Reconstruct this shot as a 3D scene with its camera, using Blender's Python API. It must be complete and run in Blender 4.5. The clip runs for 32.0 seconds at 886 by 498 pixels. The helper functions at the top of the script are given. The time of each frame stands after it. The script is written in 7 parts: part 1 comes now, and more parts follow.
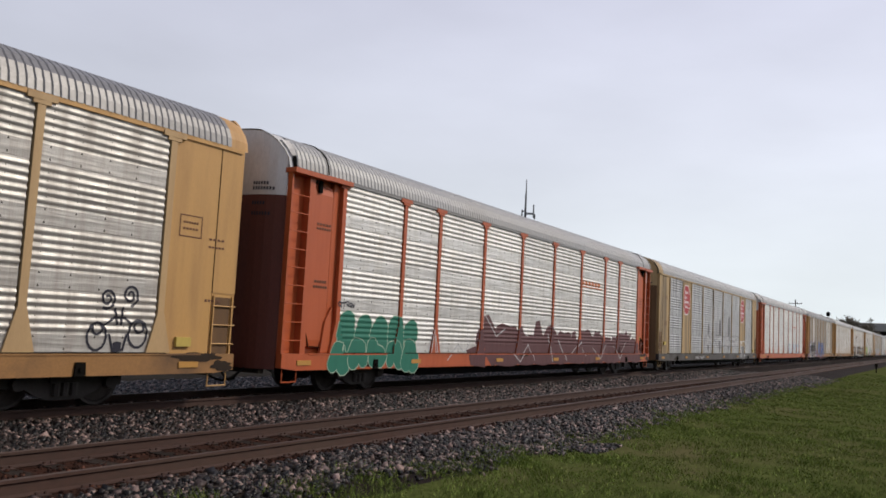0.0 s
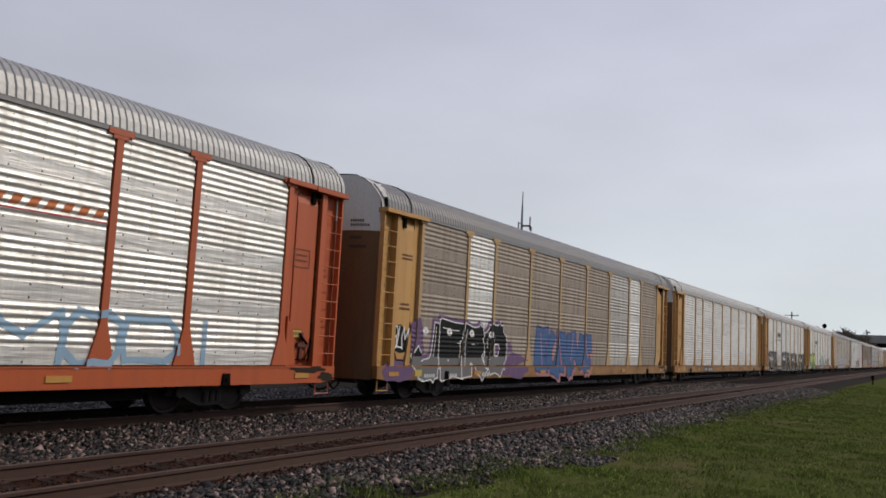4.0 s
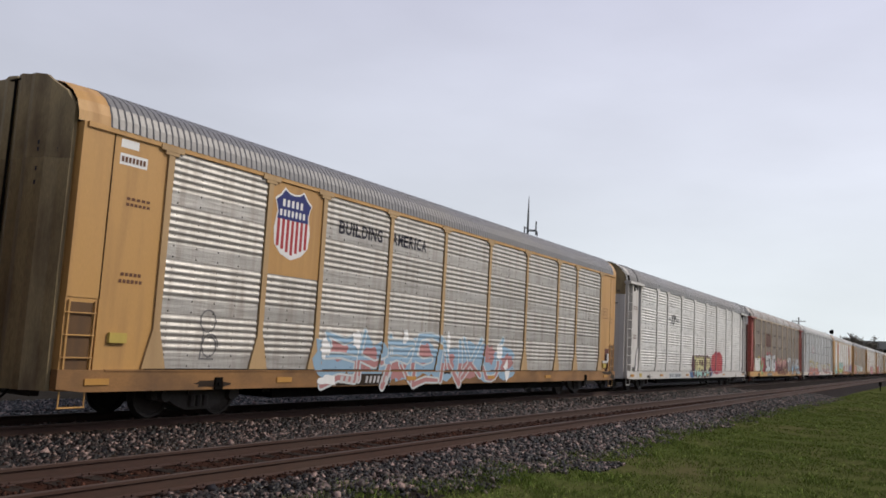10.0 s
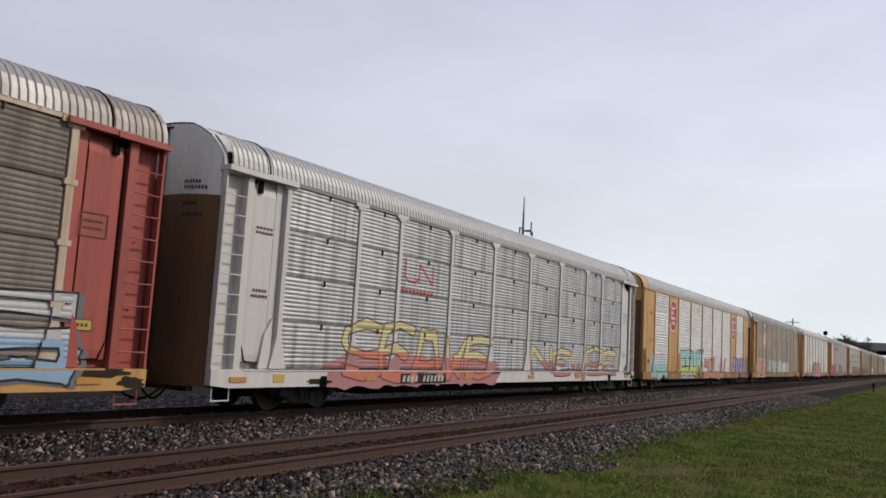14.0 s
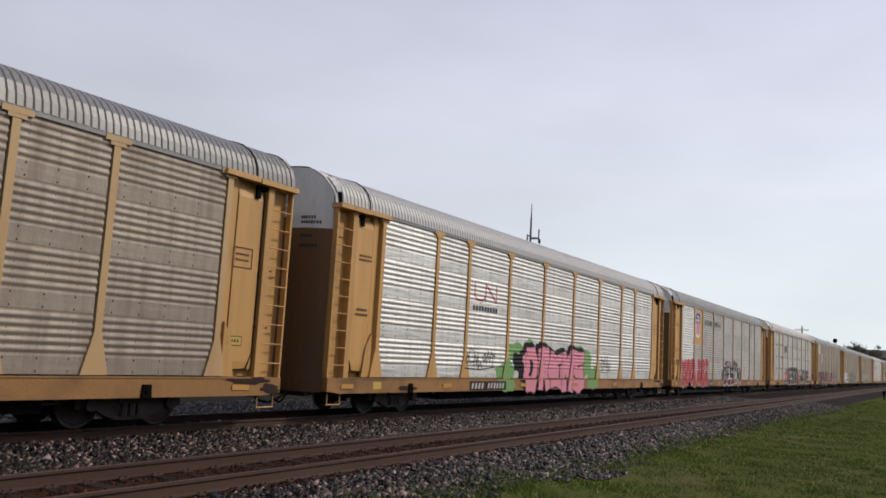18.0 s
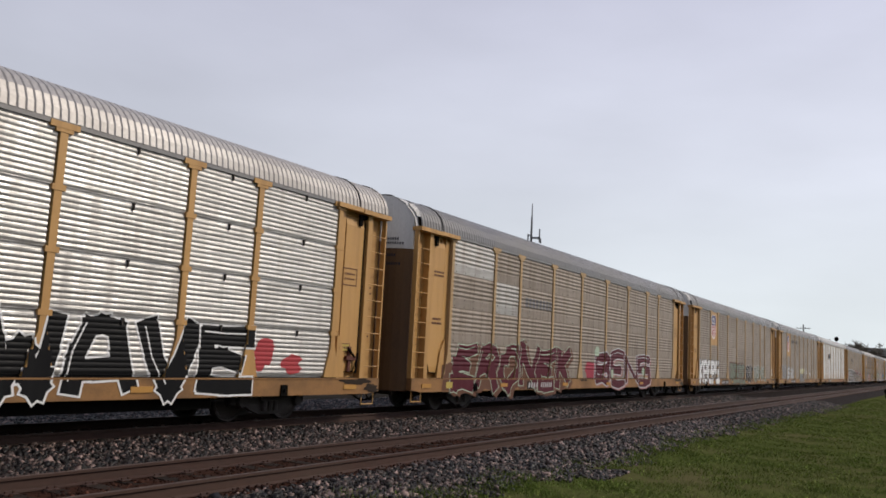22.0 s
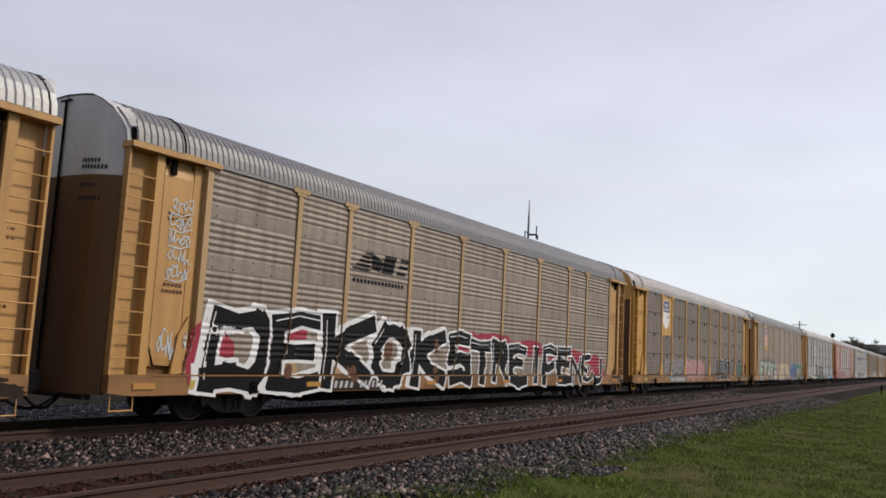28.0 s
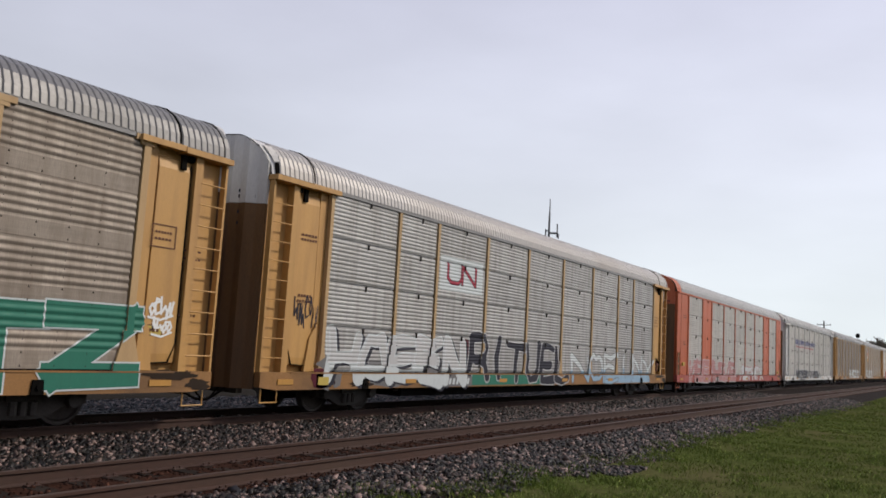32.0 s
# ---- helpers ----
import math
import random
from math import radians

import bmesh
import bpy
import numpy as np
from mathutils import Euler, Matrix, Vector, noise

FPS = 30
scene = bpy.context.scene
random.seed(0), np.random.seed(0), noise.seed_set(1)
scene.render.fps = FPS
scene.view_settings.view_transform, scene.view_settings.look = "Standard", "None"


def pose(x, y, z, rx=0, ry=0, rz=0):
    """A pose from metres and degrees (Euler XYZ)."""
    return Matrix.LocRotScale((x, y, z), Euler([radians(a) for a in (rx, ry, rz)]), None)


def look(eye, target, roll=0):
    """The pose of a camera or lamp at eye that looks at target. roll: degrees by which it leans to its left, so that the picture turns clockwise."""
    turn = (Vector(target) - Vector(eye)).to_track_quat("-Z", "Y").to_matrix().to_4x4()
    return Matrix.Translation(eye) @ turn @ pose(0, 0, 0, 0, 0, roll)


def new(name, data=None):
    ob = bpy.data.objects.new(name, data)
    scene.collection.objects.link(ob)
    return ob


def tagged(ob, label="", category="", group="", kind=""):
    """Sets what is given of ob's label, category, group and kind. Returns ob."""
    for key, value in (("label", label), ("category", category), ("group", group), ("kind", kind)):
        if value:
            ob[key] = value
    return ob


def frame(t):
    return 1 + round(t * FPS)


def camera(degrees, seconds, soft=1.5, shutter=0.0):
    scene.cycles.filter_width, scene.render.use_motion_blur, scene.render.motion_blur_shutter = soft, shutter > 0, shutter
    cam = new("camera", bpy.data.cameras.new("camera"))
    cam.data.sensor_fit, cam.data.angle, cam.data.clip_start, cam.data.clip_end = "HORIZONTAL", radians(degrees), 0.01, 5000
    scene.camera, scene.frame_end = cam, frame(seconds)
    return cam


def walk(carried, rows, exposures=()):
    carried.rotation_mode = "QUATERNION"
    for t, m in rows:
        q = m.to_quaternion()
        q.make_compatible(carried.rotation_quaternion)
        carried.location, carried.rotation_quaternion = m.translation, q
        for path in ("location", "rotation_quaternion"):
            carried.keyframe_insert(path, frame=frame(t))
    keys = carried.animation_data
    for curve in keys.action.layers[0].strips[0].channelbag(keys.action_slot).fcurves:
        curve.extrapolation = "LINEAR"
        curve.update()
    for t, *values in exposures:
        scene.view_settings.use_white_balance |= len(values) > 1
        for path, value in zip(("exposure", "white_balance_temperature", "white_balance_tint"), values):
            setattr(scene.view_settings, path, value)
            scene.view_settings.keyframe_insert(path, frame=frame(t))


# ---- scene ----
SPEED, PITCH, START = 20.667, 28.692, -14.426   # train: metres a second, car to car, first car's end at 0 s
TRAIN_X, NEAR_X = -13.976, -8.705              # centre lines of the two tracks
LENGTH = 27.11                                 # a car's side, corner to corner
EYE = 1.718                                    # camera above the rail heads

cam = camera(57.0, 32.0, soft=1.7)
TURNS = [
        (0, 31.04, 5.57, -2.89), (0.5, 31.16, 5.53, -3.04), (1, 31.16, 5.65, -3.10), (1.5, 31.16, 5.85, -2.97),
        (2, 31.20, 5.96, -2.72), (2.5, 31.08, 6.06, -2.67), (3, 31.02, 6.20, -2.74), (3.5, 30.90, 6.33, -2.89),
        (4, 30.80, 6.44, -2.83), (4.5, 30.77, 6.55, -2.88), (6.5, 31.10, 6.43, -3.01), (7, 31.23, 6.42, -2.96),
        (7.5, 31.23, 6.46, -2.94), (8, 31.26, 6.51, -2.78), (8.5, 31.23, 6.60, -2.90), (9, 31.19, 6.67, -3.03),
        (9.5, 31.20, 6.75, -2.87), (10, 31.19, 6.73, -3.05), (10.5, 31.19, 6.69, -3.07), (11, 31.19, 6.69, -3.12),
        (11.5, 31.24, 6.71, -2.99), (12, 31.15, 6.74, -3.10), (12.5, 31.14, 6.69, -3.12), (13, 31.09, 6.64, -3.28),
        (13.5, 30.88, 6.69, -3.34), (15.5, 30.91, 6.91, -2.93), (16, 30.98, 7.00, -3.07), (16.5, 31.10, 7.06, -3.17),
        (17, 31.26, 7.17, -3.15), (17.5, 31.31, 7.23, -3.18), (18, 31.36, 7.25, -3.23), (18.5, 31.36, 7.26, -3.14),
        (19, 31.35, 7.25, -3.10), (19.5, 31.31, 7.23, -3.08), (20, 31.39, 7.20, -2.99), (20.5, 31.41, 7.19, -2.98),
        (21, 31.41, 7.17, -2.99), (21.5, 31.45, 7.21, -2.96), (22, 31.45, 7.25, -2.97), (22.5, 31.36, 7.25, -2.99),
        (23, 31.33, 7.27, -2.98), (23.5, 31.26, 7.30, -2.94), (24, 31.25, 7.32, -2.82), (24.5, 31.27, 7.24, -2.77),
        (25, 31.33, 7.09, -2.76), (25.5, 31.36, 7.05, -2.72), (27.5, 31.23, 7.00, -2.76), (28, 31.24, 7.03, -2.94),
        (28.5, 31.29, 7.13, -2.82), (29, 31.12, 7.12, -2.86), (29.5, 31.24, 6.95, -2.87), (30, 31.52, 6.86, -3.29),
        (30.5, 31.99, 6.83, -3.14), (31, 32.36, 6.82, -3.04), (31.5, 32.57, 6.83, -3.10), (32, 32.65, 6.84, -3.23)]
walk(cam, [(t, pose(0, 0, EYE, 90 + p, r, y)) for t, y, p, r in TURNS],
     exposures=[(0, 0.04), (1, -0.1), (1.7, 0.08), (2.1, 0), (3, -0.05), (3.6, -0.15), (4.1, -0.25), (5.5, -0.2), (7, -0.13), (8.6, -0.06), (9, -0.18),
                (9.6, -0.1), (10.1, 0), (11, 0), (12, -0.18), (12.6, -0.05), (13, 0.08), (14.5, -0.1), (16, -0.28), (16.6, -0.1), (17, 0), (18, 0),
                (19, -0.3), (20, -0.1), (21, 0), (22, -0.06), (23, 0.08), (24.1, 0.1), (25, 0.05), (26.4, -0.1), (27.5, -0.22), (28, 0.04),
                (30, 0), (32, 0.06)])

# ---- sky and sun: a bright, hazy spring sky ----
world = bpy.data.worlds.new("sky")
scene.world = world
world.use_nodes = True
wn, wl = world.node_tree.nodes, world.node_tree.links
bg = wn["Background"]
sky = wn.new("ShaderNodeTexSky")
sky.sky_type, sky.sun_disc = "NISHITA", False
sky.sun_elevation, sky.sun_rotation = radians(40), radians(55)
sky.air_density, sky.dust_density, sky.ozone_density = 1.0, 4.0, 1.5
co = wn.new("ShaderNodeTexCoord")
sep = wn.new("ShaderNodeSeparateXYZ")
wl.new(co.outputs["Generated"], sep.inputs[0])
ramp = wn.new("ShaderNodeValToRGB")
ramp.color_ramp.elements[0].position, ramp.color_ramp.elements[0].color = 0.0, (0.775, 0.84, 0.86, 1)
ramp.color_ramp.elements[1].position, ramp.color_ramp.elements[1].color = 0.45, (0.62, 0.63, 0.77, 1)
mid = ramp.color_ramp.elements.new(0.22)
mid.color = (0.70, 0.73, 0.825, 1)
top = ramp.color_ramp.elements.new(1.0)
top.color = (0.30, 0.33, 0.50, 1)
wl.new(sep.outputs["Z"], ramp.inputs[0])
cloud = wn.new("ShaderNodeTexNoise")
cloud.inputs["Scale"].default_value, cloud.inputs["Detail"].default_value, cloud.inputs["Roughness"].default_value = 2.6, 5, 0.5
stretch = wn.new("ShaderNodeMapping")
stretch.inputs["Scale"].default_value = (1, 1, 3)
wl.new(co.outputs["Generated"], stretch.inputs[0])
wl.new(stretch.outputs[0], cloud.inputs["Vector"])
thick = wn.new("ShaderNodeMapRange")
thick.inputs["From Min"].default_value, thick.inputs["From Max"].default_value = 0.35, 0.75
thick.inputs["To Min"].default_value, thick.inputs["To Max"].default_value = 0.945, 1.085
wl.new(cloud.outputs["Fac"], thick.inputs["Value"])
glow = wn.new("ShaderNodeVectorMath")   # the haze is brighter on the sun's side
glow.operation = "DOT_PRODUCT"
glow.inputs[1].default_value = (0.63, 0.76, 0.15)
wl.new(co.outputs["Generated"], glow.inputs[0])
sunward = wn.new("ShaderNodeMapRange")
sunward.inputs["From Min"].default_value, sunward.inputs["From Max"].default_value = 0.0, 0.9
sunward.inputs["To Min"].default_value, sunward.inputs["To Max"].default_value = 0.92, 1.24
wl.new(glow.outputs["Value"], sunward.inputs["Value"])
away = wn.new("ShaderNodeMapRange")   # and duller away from it
away.inputs["From Min"].default_value, away.inputs["From Max"].default_value = -0.8, -0.1
away.inputs["To Min"].default_value, away.inputs["To Max"].default_value = 0.75, 1.0
wl.new(glow.outputs["Value"], away.inputs["Value"])
dull = wn.new("ShaderNodeMath")
dull.operation = "MULTIPLY"
wl.new(sunward.outputs[0], dull.inputs[0])
wl.new(away.outputs[0], dull.inputs[1])
lit = wn.new("ShaderNodeMath")
lit.operation = "MULTIPLY"
wl.new(dull.outputs[0], lit.inputs[0])
wl.new(thick.outputs[0], lit.inputs[1])
haze = wn.new("ShaderNodeVectorMath")
haze.operation = "SCALE"
wl.new(ramp.outputs[0], haze.inputs[0])
wl.new(lit.outputs[0], haze.inputs["Scale"])
dim = wn.new("ShaderNodeVectorMath")
dim.operation = "SCALE"
dim.inputs["Scale"].default_value = 0.06
wl.new(sky.outputs[0], dim.inputs[0])
both = wn.new("ShaderNodeMix")
both.data_type = "RGBA"
both.inputs["Factor"].default_value = 0.9
wl.new(dim.outputs[0], both.inputs[6])
wl.new(haze.outputs[0], both.inputs[7])
wl.new(both.outputs[2], bg.inputs["Color"])
bg.inputs["Strength"].default_value = 1.0

sun = new("sun", bpy.data.lights.new("sun", "SUN"))
sun.data.energy, sun.data.angle, sun.data.color = 2.75, radians(6), (1.0, 0.91, 0.78)
sun.matrix_basis = look((0, 0, 50), (-18.9, -13.2, 30.8))


# ---- materials ----
def rgb(r, g, b):
    return (r, g, b, 1)


MATS = {}


def surf(name, col, rough=0.6, metal=0.0, var=0.25, dirt=(0.10, 0.085, 0.07), amount=0.35, scale=0.8,
         stretch=(1, 1, 1), bump=0.0, fine=18.0, rnd=0.12, island=False, spec=0.5, streak=0.0):
    """A worn surface: grain at a fine scale, stains at a coarse one, each piece a little lighter or darker."""
    m = bpy.data.materials.new(name)
    m.use_nodes = True
    n, l = m.node_tree.nodes, m.node_tree.links
    b = n["Principled BSDF"]
    c = n.new("ShaderNodeTexCoord")
    if island:
        rv = n.new("ShaderNodeNewGeometry").outputs["Random Per Island"]
    else:
        rv = n.new("ShaderNodeObjectInfo").outputs["Random"]
    off = n.new("ShaderNodeVectorMath")
    off.operation = "MULTIPLY_ADD"
    comb = n.new("ShaderNodeCombineXYZ")
    for i in range(3):
        l.new(rv, comb.inputs[i])
    off.inputs[1].default_value = (31.7, 47.3, 23.9)
    l.new(comb.outputs[0], off.inputs[0])
    l.new(c.outputs["Object"], off.inputs[2])
    mp = n.new("ShaderNodeMapping")
    mp.inputs["Scale"].default_value = stretch
    l.new(off.outputs[0], mp.inputs[0])

    def tex(s, detail):
        t = n.new("ShaderNodeTexNoise")
        t.inputs["Scale"].default_value, t.inputs["Detail"].default_value = s, detail
        l.new(mp.outputs[0], t.inputs["Vector"])
        return t.outputs["Fac"]

    def mix(fac, a, bb):
        x = n.new("ShaderNodeMix")
        x.data_type = "RGBA"
        l.new(fac, x.inputs["Factor"])
        for i, v in ((6, a), (7, bb)):
            if isinstance(v, tuple):
                x.inputs[i].default_value = rgb(*v)
            else:
                l.new(v, x.inputs[i])
        return x.outputs[2]

    def span(v, lo, hi, to_lo, to_hi):
        x = n.new("ShaderNodeMapRange")
        for k, q in (("From Min", lo), ("From Max", hi), ("To Min", to_lo), ("To Max", to_hi)):
            x.inputs[k].default_value = q
        l.new(v, x.inputs["Value"])
        return x.outputs[0]

    grain, stain = tex(fine, 4), tex(scale, 6)
    colour = mix(span(grain, 0.3, 0.7, 0, 1), col, tuple(v * (1 - var) for v in col))
    colour = mix(span(stain, 0.45, 0.75, 0, amount), colour, dirt)
    if streak:   # long dull and bright streaks along rolled sheet, and its slight waves
        run = n.new("ShaderNodeMapping")
        run.inputs["Scale"].default_value = (1, 0.55, 7)
        l.new(off.outputs[0], run.inputs[0])
        roll = n.new("ShaderNodeTexNoise")
        roll.inputs["Scale"].default_value, roll.inputs["Detail"].default_value = 1.5, 5
        l.new(run.outputs[0], roll.inputs["Vector"])
        colour = mix(span(roll.outputs["Fac"], 0.5, 0.72, 0, streak * 1.4), colour, tuple(v * 0.38 for v in col))
    h = n.new("ShaderNodeHueSaturation")
    if island:
        p = n.new("ShaderNodeMath")
        p.operation = "POWER"
        p.inputs[1].default_value = 7.0
        l.new(rv, p.inputs[0])
        l.new(span(p.outputs[0], 0, 1, 1 - rnd, 1 + 7.5 * rnd), h.inputs["Value"])
    else:
        l.new(span(rv, 0, 1, 1 - rnd, 1 + rnd), h.inputs["Value"])
    l.new(colour, h.inputs["Color"])
    l.new(h.outputs[0], b.inputs["Base Color"])
    l.new(span(stain, 0.3, 0.8, rough - 0.06, min(1, rough + 0.2)), b.inputs["Roughness"])
    b.inputs["Metallic"].default_value = metal
    b.inputs["Specular IOR Level"].default_value = spec
    if bump:
        bp = n.new("ShaderNodeBump")
        bp.inputs["Strength"].default_value, bp.inputs["Distance"].default_value = bump, 0.02
        l.new(grain, bp.inputs["Height"])
        l.new(bp.outputs[0], b.inputs["Normal"])
        if streak:
            wave = n.new("ShaderNodeBump")
            wave.inputs["Strength"].default_value, wave.inputs["Distance"].default_value = streak, 0.06
            l.new(roll.outputs["Fac"], wave.inputs["Height"])
            l.new(wave.outputs[0], bp.inputs["Normal"])
    MATS[name] = m
    return m


DOWN = (1, 5, 0.5)   # streaks that run down a car's side
RUST = (0.13, 0.05, 0.025)
surf("galvanised_bright", (0.70, 0.685, 0.66), 0.46, 0.62, 0.2, (0.36, 0.34, 0.31), 0.45, 0.9, DOWN, 0.06, 14, 0.07, streak=0.36)
surf("galvanised_panel", (0.52, 0.505, 0.485), 0.46, 0.75, 0.2, (0.30, 0.28, 0.26), 0.45, 0.9, DOWN, 0.06, 14, 0.08, streak=0.4)
surf("galvanised_mid", (0.44, 0.42, 0.395), 0.48, 0.48, 0.2, (0.22, 0.19, 0.16), 0.6, 0.9, DOWN, 0.08, 14, 0.09, streak=0.28)
surf("galvanised_dull", (0.285, 0.240, 0.198), 0.60, 0.25, 0.25, (0.15, 0.108, 0.08), 0.6, 0.9, DOWN, 0.1, 14, 0.08, streak=0.14)
surf("galvanised_grey", (0.36, 0.355, 0.35), 0.5, 0.4, 0.25, (0.17, 0.16, 0.15), 0.6, 0.9, DOWN, 0.1, 14, 0.10, streak=0.25)
surf("galvanised_brown", (0.175, 0.143, 0.118), 0.65, 0.15, 0.25, (0.11, 0.078, 0.055), 0.65, 0.9, DOWN, 0.1, 14, 0.12, streak=0.14)
surf("galvanised_white", (0.47, 0.47, 0.475), 0.40, 0.5, 0.2, (0.085, 0.082, 0.085), 0.85, 0.7, (1, 6, 0.3), 0.08, 14, 0.06, streak=0.3)
surf("rust_panel", (0.105, 0.038, 0.024), 0.75, 0.0, 0.4, (0.06, 0.026, 0.018), 0.6, 2.0, DOWN, 0.2, 20)
surf("sill_grime", (0.07, 0.062, 0.058), 0.6, 0, 0.3, (0.035, 0.03, 0.03), 0.7, 0.8, (1, 1.2, 1), 0.06, 20, 0.05)
surf("tan_paint", (0.47, 0.262, 0.083), 0.5, 0, 0.14, (0.23, 0.12, 0.05), 0.5, 0.7, DOWN, 0.04, 20, 0.06)
# paler, greyer tan for posts: distance haze put into the paint
surf("tan_faded", (0.41, 0.27, 0.13), 0.6, 0, 0.15, (0.24, 0.15, 0.08), 0.4, 0.7, DOWN, 0.04, 20, 0.06)
surf("tan_sill", (0.27, 0.132, 0.040), 0.6, 0, 0.2, (0.07, 0.038, 0.02), 0.85, 0.7, (1, 1.2, 1.6), 0.06, 20, 0.05)
surf("tan_dirty", (0.40, 0.27, 0.12), 0.6, 0, 0.2, (0.06, 0.055, 0.052), 1.0, 0.5, (1, 4, 0.25), 0.06, 20, 0.08)
surf("yellow_paint", (0.50, 0.27, 0.055), 0.5, 0, 0.12, (0.32, 0.17, 0.06), 0.4, 0.7, DOWN, 0.04, 20, 0.06)
surf("orange_paint", (0.40, 0.082, 0.022), 0.45, 0, 0.12, (0.24, 0.05, 0.02), 0.35, 0.7, DOWN, 0.04, 20, 0.06)
surf("red_paint", (0.33, 0.065, 0.05), 0.6, 0, 0.2, (0.14, 0.05, 0.04), 0.5, 0.8, DOWN, 0.08, 20, 0.08)
surf("white_paint", (0.54, 0.52, 0.50), 0.5, 0, 0.1, (0.34, 0.31, 0.28), 0.4, 0.7, DOWN, 0.04, 20, 0.05)
surf("cream_paint", (0.50, 0.41, 0.30), 0.6, 0, 0.2, (0.22, 0.09, 0.05), 0.6, 1.2, DOWN, 0.06, 20, 0.08)
surf("end_grey", (0.58, 0.57, 0.56), 0.55, 0.2, 0.15, (0.24, 0.23, 0.22), 0.4, 0.7, DOWN, 0.04, 20, 0.06)
# end colours darkened: the shade on the sunless ends is put into them
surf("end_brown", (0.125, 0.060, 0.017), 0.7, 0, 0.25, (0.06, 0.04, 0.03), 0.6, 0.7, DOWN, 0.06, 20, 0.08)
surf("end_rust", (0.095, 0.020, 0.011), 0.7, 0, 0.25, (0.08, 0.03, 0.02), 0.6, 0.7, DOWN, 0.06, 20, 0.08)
surf("end_yellow", (0.27, 0.205, 0.105), 0.65, 0, 0.3, (0.06, 0.035, 0.025), 0.85, 1.2, DOWN, 0.06, 20, 0.08)
surf("roof_silver", (0.37, 0.365, 0.36), 0.50, 0.45, 0.2, (0.34, 0.33, 0.32), 0.35, 0.35, (1, 1, 1), 0.06, 14, 0.08)
surf("roof_grey", (0.215, 0.208, 0.205), 0.42, 0.4, 0.2, (0.21, 0.20, 0.19), 0.4, 0.35, (1, 1, 1), 0.06, 14, 0.08)
surf("roof_stained", (0.36, 0.34, 0.325), 0.5, 0.45, 0.25, (0.15, 0.10, 0.07), 0.9, 0.5, (0.3, 1.6, 0.3), 0.08, 14, 0.08)
surf("roof_cream", (0.42, 0.395, 0.375), 0.5, 0.5, 0.2, (0.30, 0.27, 0.25), 0.4, 0.35, (1, 1, 1), 0.06, 14, 0.08)
# near-black: the deep shade under the cars is put into this colour
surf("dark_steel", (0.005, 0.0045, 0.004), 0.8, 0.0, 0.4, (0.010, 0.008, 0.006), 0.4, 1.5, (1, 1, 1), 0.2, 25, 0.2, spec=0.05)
surf("truck_steel", (0.045, 0.036, 0.031), 0.65, 0.1, 0.4, (0.03, 0.025, 0.02), 0.6, 2.0, (1, 1, 1), 0.2, 25, 0.2)
surf("wheel_steel", (0.06, 0.05, 0.045), 0.5, 0.5, 0.3, (0.03, 0.02, 0.02), 0.5, 3.0, (1, 1, 1), 0.1, 25, 0.1)
surf("rail_side", (0.044, 0.017, 0.010), 0.8, 0.0, 0.3, (0.06, 0.04, 0.03), 0.6, 1.2, (1, 0.3, 1), 0.2, 22, 0.1)
surf("rail_head", (0.064, 0.036, 0.028), 0.55, 0.3, 0.2, (0.11, 0.075, 0.06), 0.4, 1.2, (1, 0.2, 1), 0.05, 22, 0.05)
surf("sleeper_wood", (0.028, 0.021, 0.017), 0.85, 0, 0.4, (0.02, 0.014, 0.011), 0.6, 2.0, (1, 4, 1), 0.4, 20, 0.25, spec=0.1)
surf("ballast_bed", (0.022, 0.016, 0.014), 0.95, 0, 0.6, (0.02, 0.014, 0.011), 0.7, 1.2, (1, 1, 1), 0.9, 16, 0.0, spec=0.05)
# wide brightness range: the few brightest stones carry facet sparkle in their colour
surf("ballast_stone", (0.047, 0.033, 0.029), 0.42, 0, 0.3, (0.030, 0.018, 0.013), 0.5, 3.0, (1, 1, 1), 0.2, 30, 0.92, island=True, spec=0.3)
surf("rusty_stone", (0.040, 0.017, 0.011), 0.8, 0, 0.4, (0.024, 0.013, 0.01), 0.5, 3.0, (1, 1, 1), 0.2, 30, 0.35, island=True, spec=0.1)
surf("rusty_bed", (0.044, 0.019, 0.012), 0.95, 0, 0.5, (0.028, 0.017, 0.013), 0.7, 1.2, (1, 0.5, 1), 0.6, 14, 0.0, spec=0.05)
surf("grass_ground", (0.082, 0.098, 0.029), 0.95, 0, 0.5, (0.105, 0.085, 0.045), 0.75, 0.3, (1, 1, 1), 0.6, 9, 0.0, spec=0.0)
surf("grass_blade", (0.120, 0.174, 0.034), 0.7, 0, 0.3, (0.19, 0.185, 0.065), 0.85, 0.35, (1, 1, 1), 0.0, 9, 0.24, island=True, spec=0.05)
surf("far_gravel", (0.04, 0.036, 0.032), 0.95, 0, 0.5, (0.014, 0.012, 0.01), 0.6, 0.3, (1, 1, 1), 0.8, 9, 0.0, spec=0.0)
surf("bark", (0.10, 0.085, 0.075), 0.9, 0, 0.3, (0.05, 0.045, 0.04), 0.5, 1.0, (1, 1, 1), 0.2, 8, 0.2)
surf("twig", (0.16, 0.135, 0.105), 0.9, 0, 0.3, (0.06, 0.065, 0.03), 0.5, 0.5, (1, 1, 1), 0.0, 8, 0.15, island=True)
surf("wood_edge", (0.055, 0.06, 0.03), 0.95, 0, 0.5, (0.03, 0.028, 0.02), 0.6, 0.4, (1, 1, 1), 0.0, 2, 0.0, spec=0.0)
surf("concrete", (0.36, 0.35, 0.33), 0.9, 0, 0.2, (0.20, 0.19, 0.18), 0.5, 0.3, (1, 1, 0.4), 0.1, 4, 0.1)
